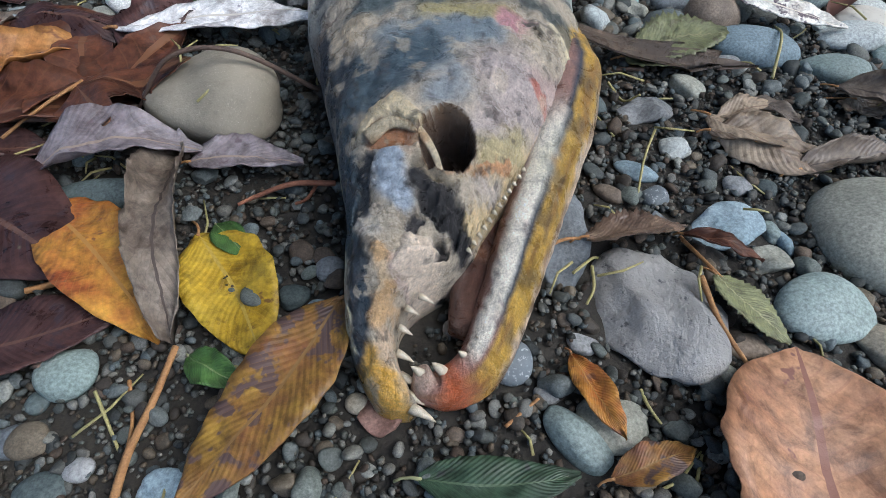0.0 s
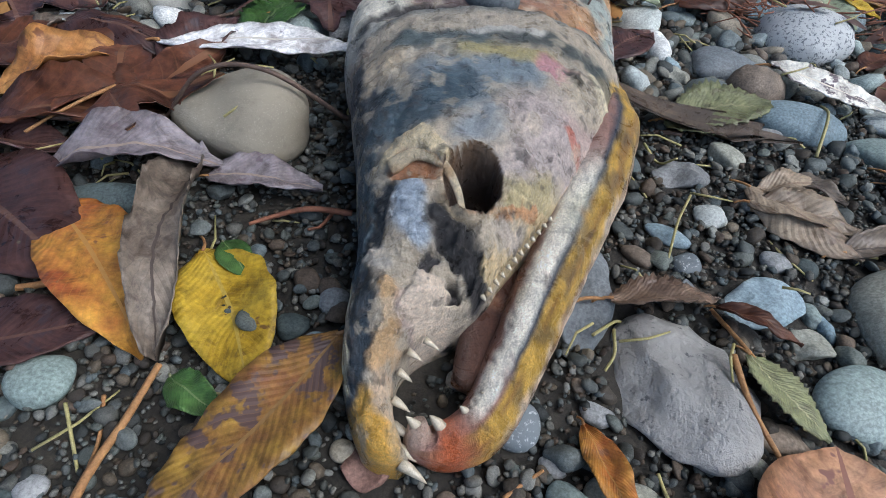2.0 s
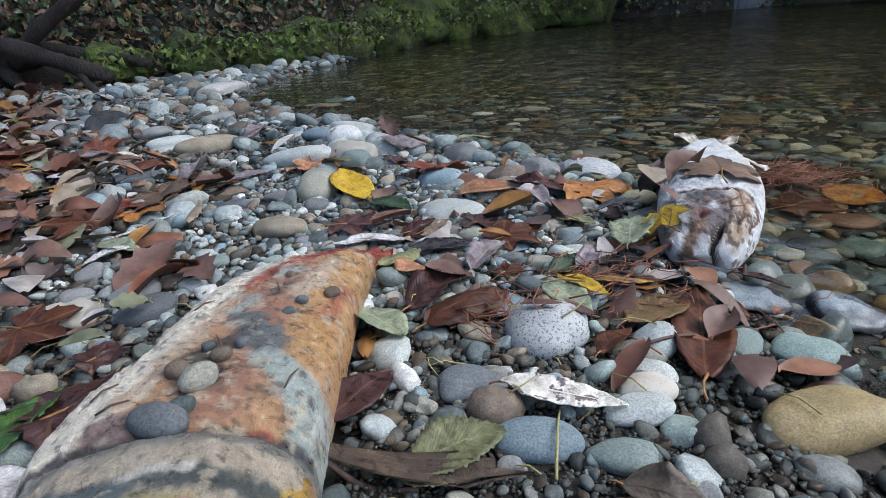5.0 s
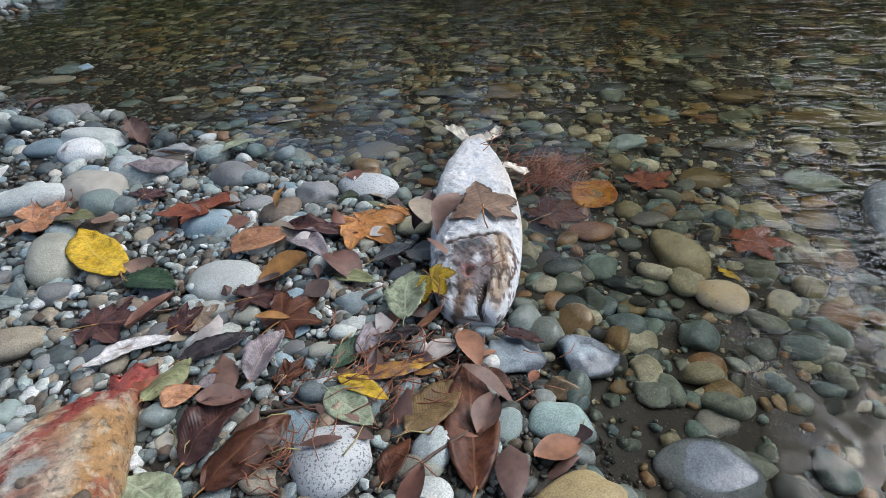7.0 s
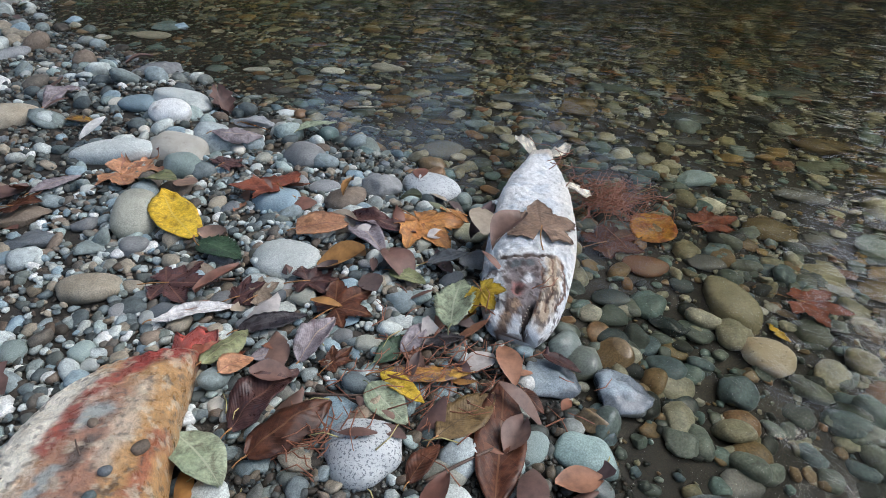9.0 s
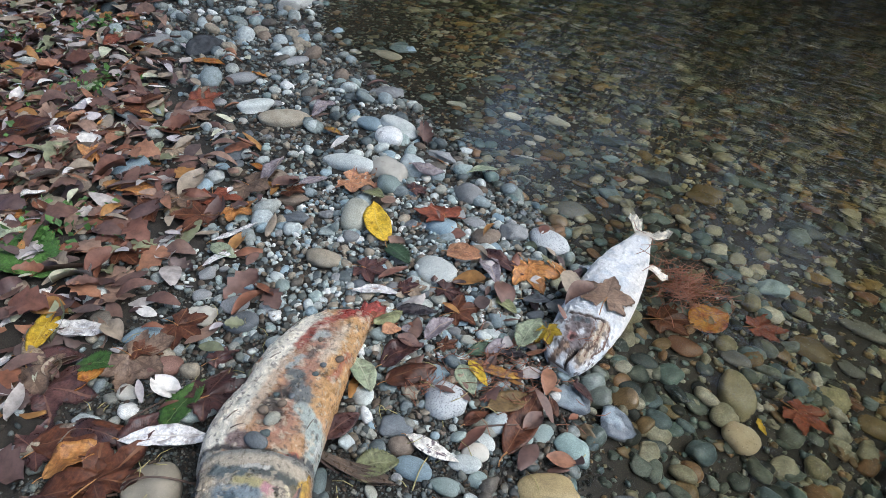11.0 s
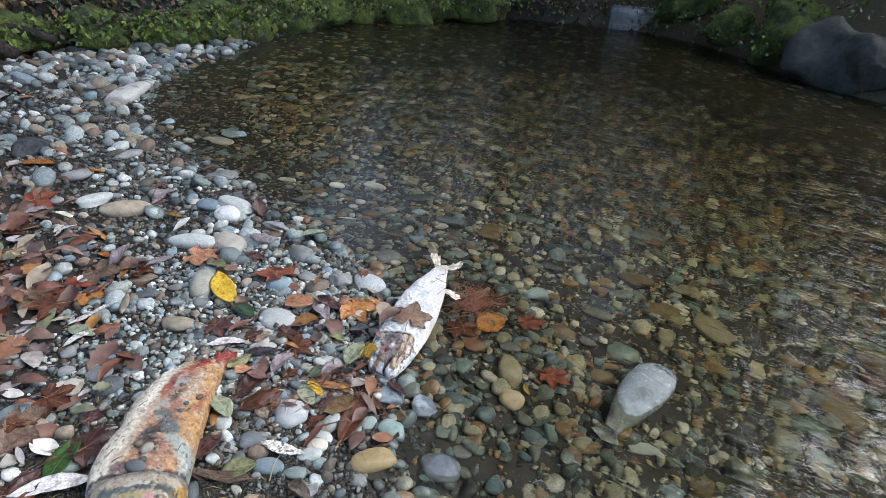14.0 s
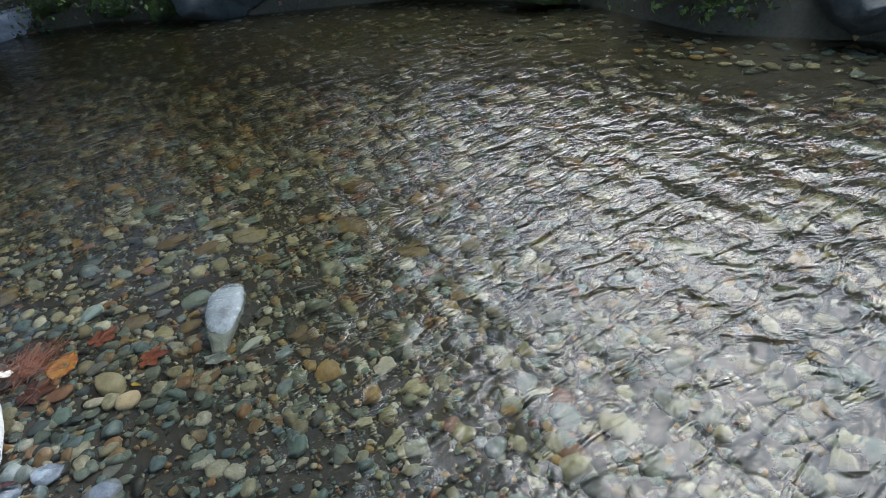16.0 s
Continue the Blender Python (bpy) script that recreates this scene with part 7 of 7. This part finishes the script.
def loose_needles():
    rng = np.random.default_rng(81)
    verts, faces = [], []
    for k in range(150):
        x, y = rng.uniform(-0.35, 0.5), rng.uniform(0.02, 0.75)
        if not off_fish(np.array([x]), np.array([y]))[0]:
            continue
        a, ln = rng.uniform(0, 6.28), rng.uniform(0.012, 0.045)
        z0 = surface_z(x, y) + 0.003
        tv, tf = tube([(x, y, z0), (x + ln / 2 * math.cos(a), y + ln / 2 * math.sin(a), z0 + 0.003), (x + ln * math.cos(a + 0.2), y + ln * math.sin(a + 0.2), z0 + 0.001)], [0.0009, 0.0008, 0.0005], 5)
        o = len(verts)
        verts += tv
        faces += [tuple(i + o for i in f) for f in tf]
    return tagged(mesh_object("straw_needles", verts, faces, grass_mat), "thin straw-coloured needles scattered on the gravel", "needles", kind="stuff")


loose_needles()

# ---- single leaves ----
leaf(-0.258, 0.424, -0.084, 0.440, .25, "lance", "white")
leaf(-0.246, 0.246, -0.150, 0.153, .40, "oval", "orange")
leaf(-0.148, 0.226, -0.094, 0.143, .55, "oval", "yellow")
leaf(-0.180, 0.300, -0.145, 0.152, 0.34, "oval", "greybrown", 2)
leaf(-0.264, 0.275, -0.158, 0.294, .42, "oval", "lilac", 1)
leaf(-0.168, 0.287, -0.092, 0.290, .45, "oval", "lilac", 1)
leaf(-0.335, 0.263, -0.211, 0.197, .6, "oval", "plum")
leaf(-0.263, 0.142, -0.175, 0.172, .5, "oval", "plum")
leaf(-0.052, 0.170, -0.117, 0.068, .40, "oval", "mottled")
leaf(-0.139, 0.234, -0.116, 0.210, .6, "oval", "green")
leaf(-0.134, 0.145, -0.100, 0.127, .5, "oval", "green", 1)
leaf(-0.009, 0.080, 0.066, 0.081, .34, "oval", "darkgreen")
leaf(0.172, 0.030, 0.192, 0.145, .92, "heart", "salmon")
leaf(0.091, 0.217, 0.155, 0.227, .48, "serrate", "brown", 1)
leaf(0.152, 0.222, 0.194, 0.200, .28, "lance", "rust", 1)
leaf(0.160, 0.189, 0.189, 0.146, .55, "serrate", "oliveleaf")
leaf(0.071, 0.143, 0.089, 0.095, .36, "lance", "orange", 1)
leaf(0.080, 0.078, 0.122, 0.092, .42, "oval", "mottled", 1)
leaf(0.202, 0.334, 0.261, 0.275, .45, "oval", "tanleaf", 1)
leaf(0.236, 0.353, 0.268, 0.324, 0.42, "oval", "greybrown", 1)
leaf(0.250, 0.281, 0.330, 0.300, 0.42, "oval", "greybrown", 2)
leaf(0.307, 0.362, 0.356, 0.348, .6, "maple", "tanleaf", 1)
leaf(0.157, 0.410, 0.228, 0.403, .5, "serrate", "oliveleaf")
leaf(-0.400, 0.405, -0.262, 0.452, .5, "oval", "rust", 1)
leaf(-0.365, 0.440, -0.250, 0.425, .45, "oval", "plum", 1)
leaf(-0.518, 0.530, -0.350, 0.520, .6, "maple", "plum", 1)
leaf(-0.345, 0.318, -0.222, 0.345, .52, "oval", "rust", 1)
leaf(-0.330, 0.372, -0.215, 0.372, .40, "oval", "rust", 1)
leaf(-0.352, 0.352, -0.275, 0.420, .5, "oval", "orangebrown", 1)
leaf(-0.370, 0.300, -0.262, 0.302, .36, "oval", "plum", 1)
leaf(-0.373, 0.405, -0.339, 0.452, 0.51, "oval", "greybrown", 1)
leaf(0.082, 0.865, 0.198, 0.878, .28, "lance", "white")
leaf(0.196, 0.814, 0.292, 0.817, .33, "oval", "black")
leaf(0.300, 0.807, 0.397, 0.844, .75, "maple", "rust")
leaf(0.269, 0.904, 0.372, 0.880, .55, "maple", "plum", 1)
leaf(0.136, 1.062, 0.083, 1.215, .46, "oval", "yellow")
leaf(0.142, 1.050, 0.209, 0.980, .55, "serrate", "darkgreen")
leaf(0.045, 1.265, 0.109, 1.228, .8, "oval", "oliveleaf")
leaf(-0.061, 1.370, 0.082, 1.322, .8, "maple", "salmon", 1)
leaf(0.303, 1.043, 0.398, 1.030, .7, "heart", "salmon")
leaf(0.394, 1.052, 0.506, 0.976, .3, "oval", "plum", 1)
leaf(0.502, 1.055, 0.555, 0.923, .75, "maple", "orangebrown", 1)
leaf(0.581, 1.060, 0.619, 1.003, .6, "maple", "orangebrown", 1)
leaf(0.434, 0.888, 0.479, 0.835, .5, "oval", "oliveleaf")
leaf(0.498, 0.885, 0.562, 0.866, .6, "oval", "slateleaf")
leaf(0.479, 0.719, 0.532, 0.812, .55, "serrate", "palegreen")
leaf(0.538, 0.781, 0.540, 0.709, .6, "maple", "yellow")
leaf(0.491, 0.802, 0.521, 0.813, .6, "maple", "yellow")
leaf(0.365, 0.701, 0.439, 0.728, .38, "serrate", "darkgreen")
leaf(0.431, 0.710, 0.498, 0.710, .4, "serrate", "black")
leaf(0.368, 0.675, 0.489, 0.648, .3, "oval", "mottled")
leaf(0.368, 0.675, 0.406, 0.609, .34, "oval", "yellow")
leaf(0.348, 0.657, 0.379, 0.592, .62, "oval", "palegreen")
leaf(0.314, 0.615, 0.363, 0.642, .45, "oval", "tanleaf", 1)
leaf(0.440, 0.470, 0.524, 0.632, .34, "oval", "rust")
leaf(0.407, 0.564, 0.499, 0.609, .5, "oval", "ochreleaf")
leaf(0.182, 0.643, 0.267, 0.715, .5, "oval", "plum", 1)
leaf(0.198, 0.601, 0.299, 0.648, .5, "oval", "rust", 1)
leaf(0.151, 0.753, 0.210, 0.807, .5, "oval", "oliveleaf", 1)
leaf(0.210, 0.759, 0.256, 0.761, .5, "oval", "lilac")
leaf(0.178, 0.889, 0.243, 0.892, .6, "maple", "plum")
leaf(0.057, 0.965, 0.174, 0.930, .6, "maple", "plum")
leaf(0.208, 0.872, 0.262, 0.888, .7, "maple", "tanleaf", 1)
leaf(0.270, 0.728, 0.330, 0.793, .5, "oval", "lilac", 1)
leaf(0.292, 0.706, 0.344, 0.740, .5, "maple", "rust")
leaf(0.173, 0.728, 0.213, 0.757, .6, "oval", "salmon")
leaf(0.362, 1.469, 0.463, 1.533, .32, "lance", "palegreen")
leaf(0.522, 1.695, 0.619, 1.682, .25, "lance", "white")
leaf(0.173, 1.433, 0.279, 1.448, .35, "lance", "lilac", 1)
leaf(0.168, 1.312, 0.229, 1.363, .7, "maple", "plum")
leaf(0.402, 1.028, 0.438, 0.934, .5, "oval", "lilac", 1)
leaf(0.235, 1.532, 0.292, 1.513, .4, "oval", "orange")
leaf(0.805, 0.899, 0.958, 0.907, .6, "maple", "rust")
leaf(0.929, 0.889, 1.045, 0.945, .7, "oval", "orange")
leaf(1.067, 0.684, 1.143, 0.598, .7, "maple", "redleaf")
leaf(1.072, 0.918, 1.197, 0.913, .6, "maple", "redleaf")
leaf(1.002, 0.633, 1.003, 0.593, .4, "oval", "yellow")
leaf(1.472, 1.877, 1.498, 1.768, .22, "lance", "orange")
leaf(0.541, 0.610, 0.551, 0.568, .5, "oval", "rust")
leaf(0.594, 0.656, 0.629, 0.610, .45, "oval", "plum")
leaf(0.360, 0.521, 0.407, 0.556, .5, "oval", "rust")
leaf(0.404, 0.706, 0.451, 0.747, .4, "oval", "lilac", 1)
leaf(-0.194, 0.455, -0.161, 0.570, .52, "serrate", "green")
leaf(-0.427, 0.582, -0.337, 0.593, .6, "serrate", "green")
leaf(0.164, 0.414, 0.244, 0.430, .62, "serrate", "oliveleaf")
leaf(0.252, 0.478, 0.352, 0.440, .26, "lance", "whitespot")
leaf(0.105, 0.458, 0.158, 0.516, .6, "oval", "plum")
leaf(0.123, 0.658, 0.172, 0.566, .5, "oval", "palegreen")
leaf(-0.182, 0.610, -0.117, 0.662, .4, "maple", "plum", 1)
leaf(-0.320, 1.016, -0.221, 1.099, .24, "lance", "white")
leaf(-0.302, 0.911, -0.233, 0.984, .24, "lance", "white")
leaf(0.315, 0.370, 0.362, 0.321, .45, "oval", "greybrown", 1)
leaf(0.198, 0.318, 0.274, 0.300, .4, "lance", "tanleaf", 1)
leaf(0.211, 0.335, 0.260, 0.344, .5, "oval", "tanleaf", 1)
leaf(0.124, 0.774, 0.204, 0.774, .5, "maple", "redleaf", 1)
leaf(-0.840, 0.915, -0.619, 0.833, .7, "serrate", "green")
leaf(-0.530, 0.593, -0.563, 0.759, .26, "lance", "yellow")
leaf(-0.697, 0.396, -0.551, 0.375, .34, "oval", "mottled")
leaf(-1.150, 1.084, -1.010, 1.113, .22, "lance", "white")
leaf(-0.915, 1.082, -0.852, 1.172, .35, "lance", "white", 1)
leaf(-1.410, 0.864, -1.239, 0.867, .25, "lance", "white")
leaf(-1.208, 0.857, -1.039, 0.801, .35, "lance", "white", 1)
leaf(-0.588, 0.536, -0.490, 0.499, .4, "lance", "white")
leaf(-0.670, 1.413, -0.593, 1.405, .35, "lance", "white")
leaf(-0.670, 1.084, -0.599, 1.112, .5, "oval", "lilac")
leaf(-0.269, 1.294, -0.238, 1.427, .4, "lance", "lilac", 1)
leaf(-0.163, 1.311, -0.083, 1.366, .3, "lance", "lilac")
leaf(-0.677, 1.725, -0.586, 1.774, .3, "lance", "lilac", 1)
leaf(-0.237, 1.793, -0.171, 1.913, .35, "lance", "lilac", 1)
leaf(-0.309, 0.996, -0.231, 0.953, .5, "oval", "palegreen")
leaf(-0.343, 1.418, -0.285, 1.378, .4, "oval", "orange")
leaf(-0.173, 1.715, -0.097, 1.669, .4, "oval", "mottled")
leaf(-0.877, 2.260, -0.716, 2.215, .3, "lance", "orange")
leaf(-0.577, 2.151, -0.506, 2.138, .8, "maple", "orange", 1)
leaf(-1.130, 0.440, -1.089, 0.683, .8, "maple", "rust")
leaf(-1.596, 0.961, -1.483, 1.175, .8, "maple", "salmon", 1)
leaf(-1.241, 0.666, -1.150, 0.835, .8, "maple", "rust", 1)
leaf(-1.284, 1.338, -1.107, 1.704, .6, "maple", "rust", 1)
leaf(-0.938, 1.639, -0.775, 1.779, .5, "maple", "rust", 1)
leaf(-0.839, 0.974, -0.775, 1.083, .7, "maple", "orangebrown", 1)
leaf(-0.835, 0.680, -0.705, 0.789, .7, "maple", "tanleaf", 1)
leaf(-0.495, 0.227, -0.430, 0.362, .8, "maple", "salmon")
leaf(-0.283, 0.298, -0.202, 0.429, .7, "maple", "rust", 1)
leaf(-0.417, 0.367, -0.342, 0.456, .8, "maple", "plum", 1)
leaf(-0.187, 0.498, -0.048, 0.585, .6, "maple", "plum", 1)
leaf(-0.246, 0.401, -0.212, 0.492, .6, "oval", "plum", 1)
leaf(-0.861, 0.198, -0.803, 0.343, .7, "maple", "salmon", 1)
leaf(-0.719, 0.452, -0.672, 0.537, .5, "maple", "orange", 1)
leaf(-1.099, 0.601, -1.081, 0.767, .7, "maple", "tanleaf", 1)
leaf(-0.661, 0.990, -0.609, 1.125, .6, "maple", "rust", 1)
leaf(-0.347, 0.600, -0.250, 0.665, .4, "maple", "rust", 1)
leaf(-0.731, 0.498, -0.614, 0.544, .5, "oval", "slateleaf")
leaf(-0.526, 0.366, -0.516, 0.440, .4, "lance", "palegreen")
leaf(-1.146, 1.149, -1.195, 1.314, .5, "oval", "palegreen")
leaf(-1.150, 1.777, -1.163, 1.981, .6, "oval", "palegreen")
leaf(-0.597, 0.204, -0.599, 0.306, .4, "lance", "lilac")
leaf(-0.815, 0.419, -0.801, 0.529, .5, "maple", "lilac", 1)
leaf(-1.066, 0.716, -1.013, 0.758, .4, "oval", "lilac", 1)
leaf(-0.555, 0.624, -0.464, 0.548, .3, "lance", "tanleaf", 1)
leaf(-0.413, 0.525, -0.364, 0.586, .5, "oval", "orange", 1)

# ---- twigs ----
twig([(-0.089, 0.360), (-0.137, 0.347), (-0.178, 0.338), (-0.211, 0.330)], .0020, .0014, twig_mat, "thin dark brown twig lying over the stones", 0.016)
twig([(-0.211, 0.330), (-0.255, 0.319), (-0.303, 0.316), (-0.362, 0.313)], .0026, .0020, twig_mat, "thin dark brown twig lying over the stones", 0.016)
twig([(-0.152, 0.066), (-0.150, 0.094), (-0.145, 0.121), (-0.141, 0.150)], .0024, .0018, straw_mat, "thin orange-brown stem on the gravel")
twig([(-0.271, 0.180), (-0.236, 0.189), (-0.211, 0.196)], .0020, .0022, straw_mat, "thin orange-brown stem on the gravel")
twig([(-0.209, 0.137), (-0.209, 0.166), (-0.211, 0.193)], .0022, .0014, twig_mat, "thin dark brown twig lying over the stones")
twig([(0.149, 0.184), (0.151, 0.156), (0.165, 0.130)], .0018, .0012, straw_mat, "thin orange-brown stem on the gravel")
twig([(0.153, 0.224), (0.162, 0.191), (0.171, 0.176)], .0014, .001, straw_mat, "thin orange-brown stem on the gravel")
twig([(0.054, 0.203), (0.074, 0.213), (0.099, 0.223)], .0012, .001, straw_mat, "thin orange-brown stem on the gravel")
twig([(-0.068, 0.270), (-0.094, 0.264), (-0.118, 0.258), (-0.129, 0.251)], .0022, .0012, needle_mat, "red-brown cedar sprig among the stones")
twig([(-0.081, 0.273), (-0.086, 0.259), (-0.092, 0.252)], .0014, .001, needle_mat, "red-brown cedar sprig among the stones")
twig([(-0.163, 0.133), (-0.155, 0.112), (-0.151, 0.094)], .0012, .0008, straw_mat, "thin orange-brown stem on the gravel")
twig([(-0.177, 0.126), (-0.165, 0.108), (-0.157, 0.097)], .001, .0008, grass_mat, "straw-coloured needle on the gravel")
twig([(0.091, 0.197), (0.088, 0.179), (0.083, 0.170)], .001, .0008, grass_mat, "straw-coloured needle on the gravel")
twig([(0.079, 0.192), (0.092, 0.203), (0.098, 0.208)], .001, .0008, grass_mat, "straw-coloured needle on the gravel")
twig([(0.139, 0.384), (0.146, 0.361), (0.154, 0.352)], .0012, .0008, grass_mat, "straw-coloured needle on the gravel")
twig([(0.161, 0.323), (0.145, 0.291), (0.133, 0.258)], .001, .0008, grass_mat, "straw-coloured needle on the gravel")
twig([(0.033, 0.104), (0.043, 0.112), (0.051, 0.118)], .001, .0008, straw_mat, "thin orange-brown stem on the gravel")
twig([(0.117, 0.072), (0.122, 0.082), (0.126, 0.090)], .001, .0008, grass_mat, "straw-coloured needle on the gravel")
twig([(0.104, 0.123), (0.106, 0.114), (0.109, 0.104)], .001, .0008, grass_mat, "straw-coloured needle on the gravel")
twig([(0.272, 0.386), (0.283, 0.417), (0.297, 0.453)], .0014, .0009, grass_mat, "straw-coloured needle on the gravel")
twig([(0.378, 0.517), (0.439, 0.526), (0.504, 0.548)], .0022, .0014, twig_mat, "thin dark brown twig lying over the stones")
twig([(-0.265, 0.477), (-0.232, 0.515), (-0.201, 0.554)], .0018, .0012, twig_mat, "thin dark brown twig lying over the stones")
twig([(0.068, 0.427), (0.125, 0.414), (0.170, 0.396)], .003, .002, twig_mat, "thin dark brown twig lying over the stones")
twig([(0.407, 0.558), (0.458, 0.554), (0.510, 0.549), (0.575, 0.557)], .0012, .001, needle_mat, "red-brown cedar sprig among the stones")
twig([(0.479, 0.605), (0.448, 0.586), (0.405, 0.567)], .0012, .001, needle_mat, "red-brown cedar sprig among the stones")
twig([(0.433, 0.870), (0.475, 0.891), (0.511, 0.902)], .001, .0008, grass_mat, "straw-coloured needle on the gravel")
twig([(0.270, 0.679), (0.329, 0.652), (0.377, 0.639)], .002, .0012, twig_mat, "thin dark brown twig lying over the stones")
twig([(0.885, 0.986), (1.026, 1.044), (1.119, 1.082)], .0014, .0008, grass_mat, "straw-coloured needle on the gravel")
twig([(0.907, 0.999), (0.999, 1.029), (1.055, 1.026)], .0014, .0008, grass_mat, "straw-coloured needle on the gravel")
twig([(0.562, 0.464), (0.582, 0.477), (0.595, 0.487)], .0012, .0008, grass_mat, "straw-coloured needle on the gravel")
twig([(-1.262, 0.970), (-1.261, 1.305), (-1.201, 1.540)], .006, .004, straw_mat, "pale bent stem rising from the leaf litter")
twig([(-1.025, 1.702), (-1.101, 2.000), (-1.117, 2.272), (-1.021, 2.330)], .005, .003, straw_mat, "pale bent stem rising from the leaf litter")
twig([(-1.288, 1.342), (-1.259, 1.628), (-1.153, 1.782)], .005, .003, twig_mat, "thin dark brown twig lying over the stones")
twig([(-1.308, 0.737), (-1.228, 0.912), (-1.281, 1.220)], .004, .003, twig_mat, "thin dark brown twig lying over the stones")

# ---- stones and scraps lying on the carcasses ----
def on_body(x, y, long, wide, high, turn, colour, z):
    v = stone_shape(stone_rng, BALL3, False) * (long / 2, wide / 2, high / 2)
    ob = mesh_object("pebble", v, BALL3[1], STONES[colour])
    ob.matrix_world = pose(x, y, z + high * 0.2, stone_rng.uniform(-10, 10), stone_rng.uniform(-10, 10), turn)
    return tagged(ob, f"{WORDS[colour]} pebble lying on the dead salmon", "stone", "pebbles on the carcass")


def body_top(x, y):
    """Height of the near carcass's upper side."""
    ys = [0.36, 0.40, 0.45, 0.50, 0.55, 0.60, 0.64, 0.68, 0.71, 0.74, 0.765]
    xl = np.interp(y, ys, [-0.088, -0.097, -0.098, -0.088, -0.074, -0.066, -0.054, -0.036, -0.014, 0.018, 0.056])
    xr = np.interp(y, ys, [0.100, 0.104, 0.108, 0.113, 0.117, 0.122, 0.127, 0.132, 0.137, 0.142, 0.148])
    zt = np.interp(y, ys, [0.087, 0.092, 0.092, 0.088, 0.081, 0.078, 0.075, 0.070, 0.064, 0.055, 0.040])
    c = min(abs((x - (xl + xr) / 2) / ((xr - xl) / 2)), 0.98) ** (1 / 0.85)
    return zt * 0.32 + zt * 0.68 * (1 - c * c) ** 0.31


for px, py, pl, pw, ph, pt, pc in [(0.007, 0.402, 0.030, 0.019, 0.016, -25, "slate"), (0.022, 0.446, 0.022, 0.017, 0.016, 40, "olive"), (0.001, 0.463, 0.015, 0.012, 0.011, -10, "brown"), (0.016, 0.417, 0.014, 0.010, 0.009, 15, "dark"),
                                   (0.041, 0.389, 0.009, 0.007, 0.006, 0, "brown"), (0.028, 0.480, 0.014, 0.011, 0.010, 30, "brown"), (0.040, 0.500, 0.010, 0.008, 0.007, 70, "slate"), (0.012, 0.500, 0.008, 0.007, 0.006, 20, "dark"),
                                   (0.068, 0.560, 0.009, 0.007, 0.006, 20, "dark"), (0.078, 0.585, 0.010, 0.008, 0.007, 15, "slate"), (0.105, 0.610, 0.014, 0.011, 0.010, 50, "brown"), (0.058, 0.650, 0.010, 0.008, 0.007, 80, "brown")]:
    on_body(px, py, pl * 1.35, pw * 1.35, ph * 1.35, pt, pc, body_top(px, py))
for bx, by, ba in [(-0.052, 0.455, 0.9), (-0.035, 0.43, 0.5), (0.02, 0.505, 2.0), (0.085, 0.45, 1.2), (0.0, 0.38, 0.3), (0.05, 0.62, 1.9), (-0.02, 0.60, 0.7)]:
    bz = body_top(bx, by)
    tv, tf = tube([(-0.011 * math.cos(ba), -0.011 * math.sin(ba), 0.0), (0, 0, 0.003), (0.011 * math.cos(ba), 0.011 * math.sin(ba), 0.001)], [0.0008, 0.0009, 0.0006], 6)
    bit = mesh_object("twig", tv, tf, twig_mat)
    bit.location = (bx, by, bz + 0.002)
    tagged(bit, "tiny dark twig stuck to the salmon's skin", "twig", "twigs on the carcass")


def pale_top(x, y):
    """Height of the pale carcass's upper side."""
    dx, dy, t = x - 0.572, y - 0.690, radians(30.5)
    lx, ly = (dx * math.cos(t) - dy * math.sin(t)) / 1.02, dx * math.sin(t) + dy * math.cos(t)
    ys = [0.07, 0.12, 0.18, 0.26, 0.34, 0.42]
    half = np.interp(ly, ys, [0.060, 0.068, 0.073, 0.074, 0.068, 0.0555])
    zt = np.interp(ly, ys, [0.058, 0.066, 0.068, 0.066, 0.060, 0.050])
    c = min(abs((lx - 0.003) / half), 0.995) ** (1 / 0.85)
    return WATER_Z + 0.022 + zt * 0.32 + zt * 0.68 * (1 - c * c) ** 0.33


leaf(0.662, 0.802, 0.722, 0.938, 0.70, "maple", "brown", 0, pale_top)
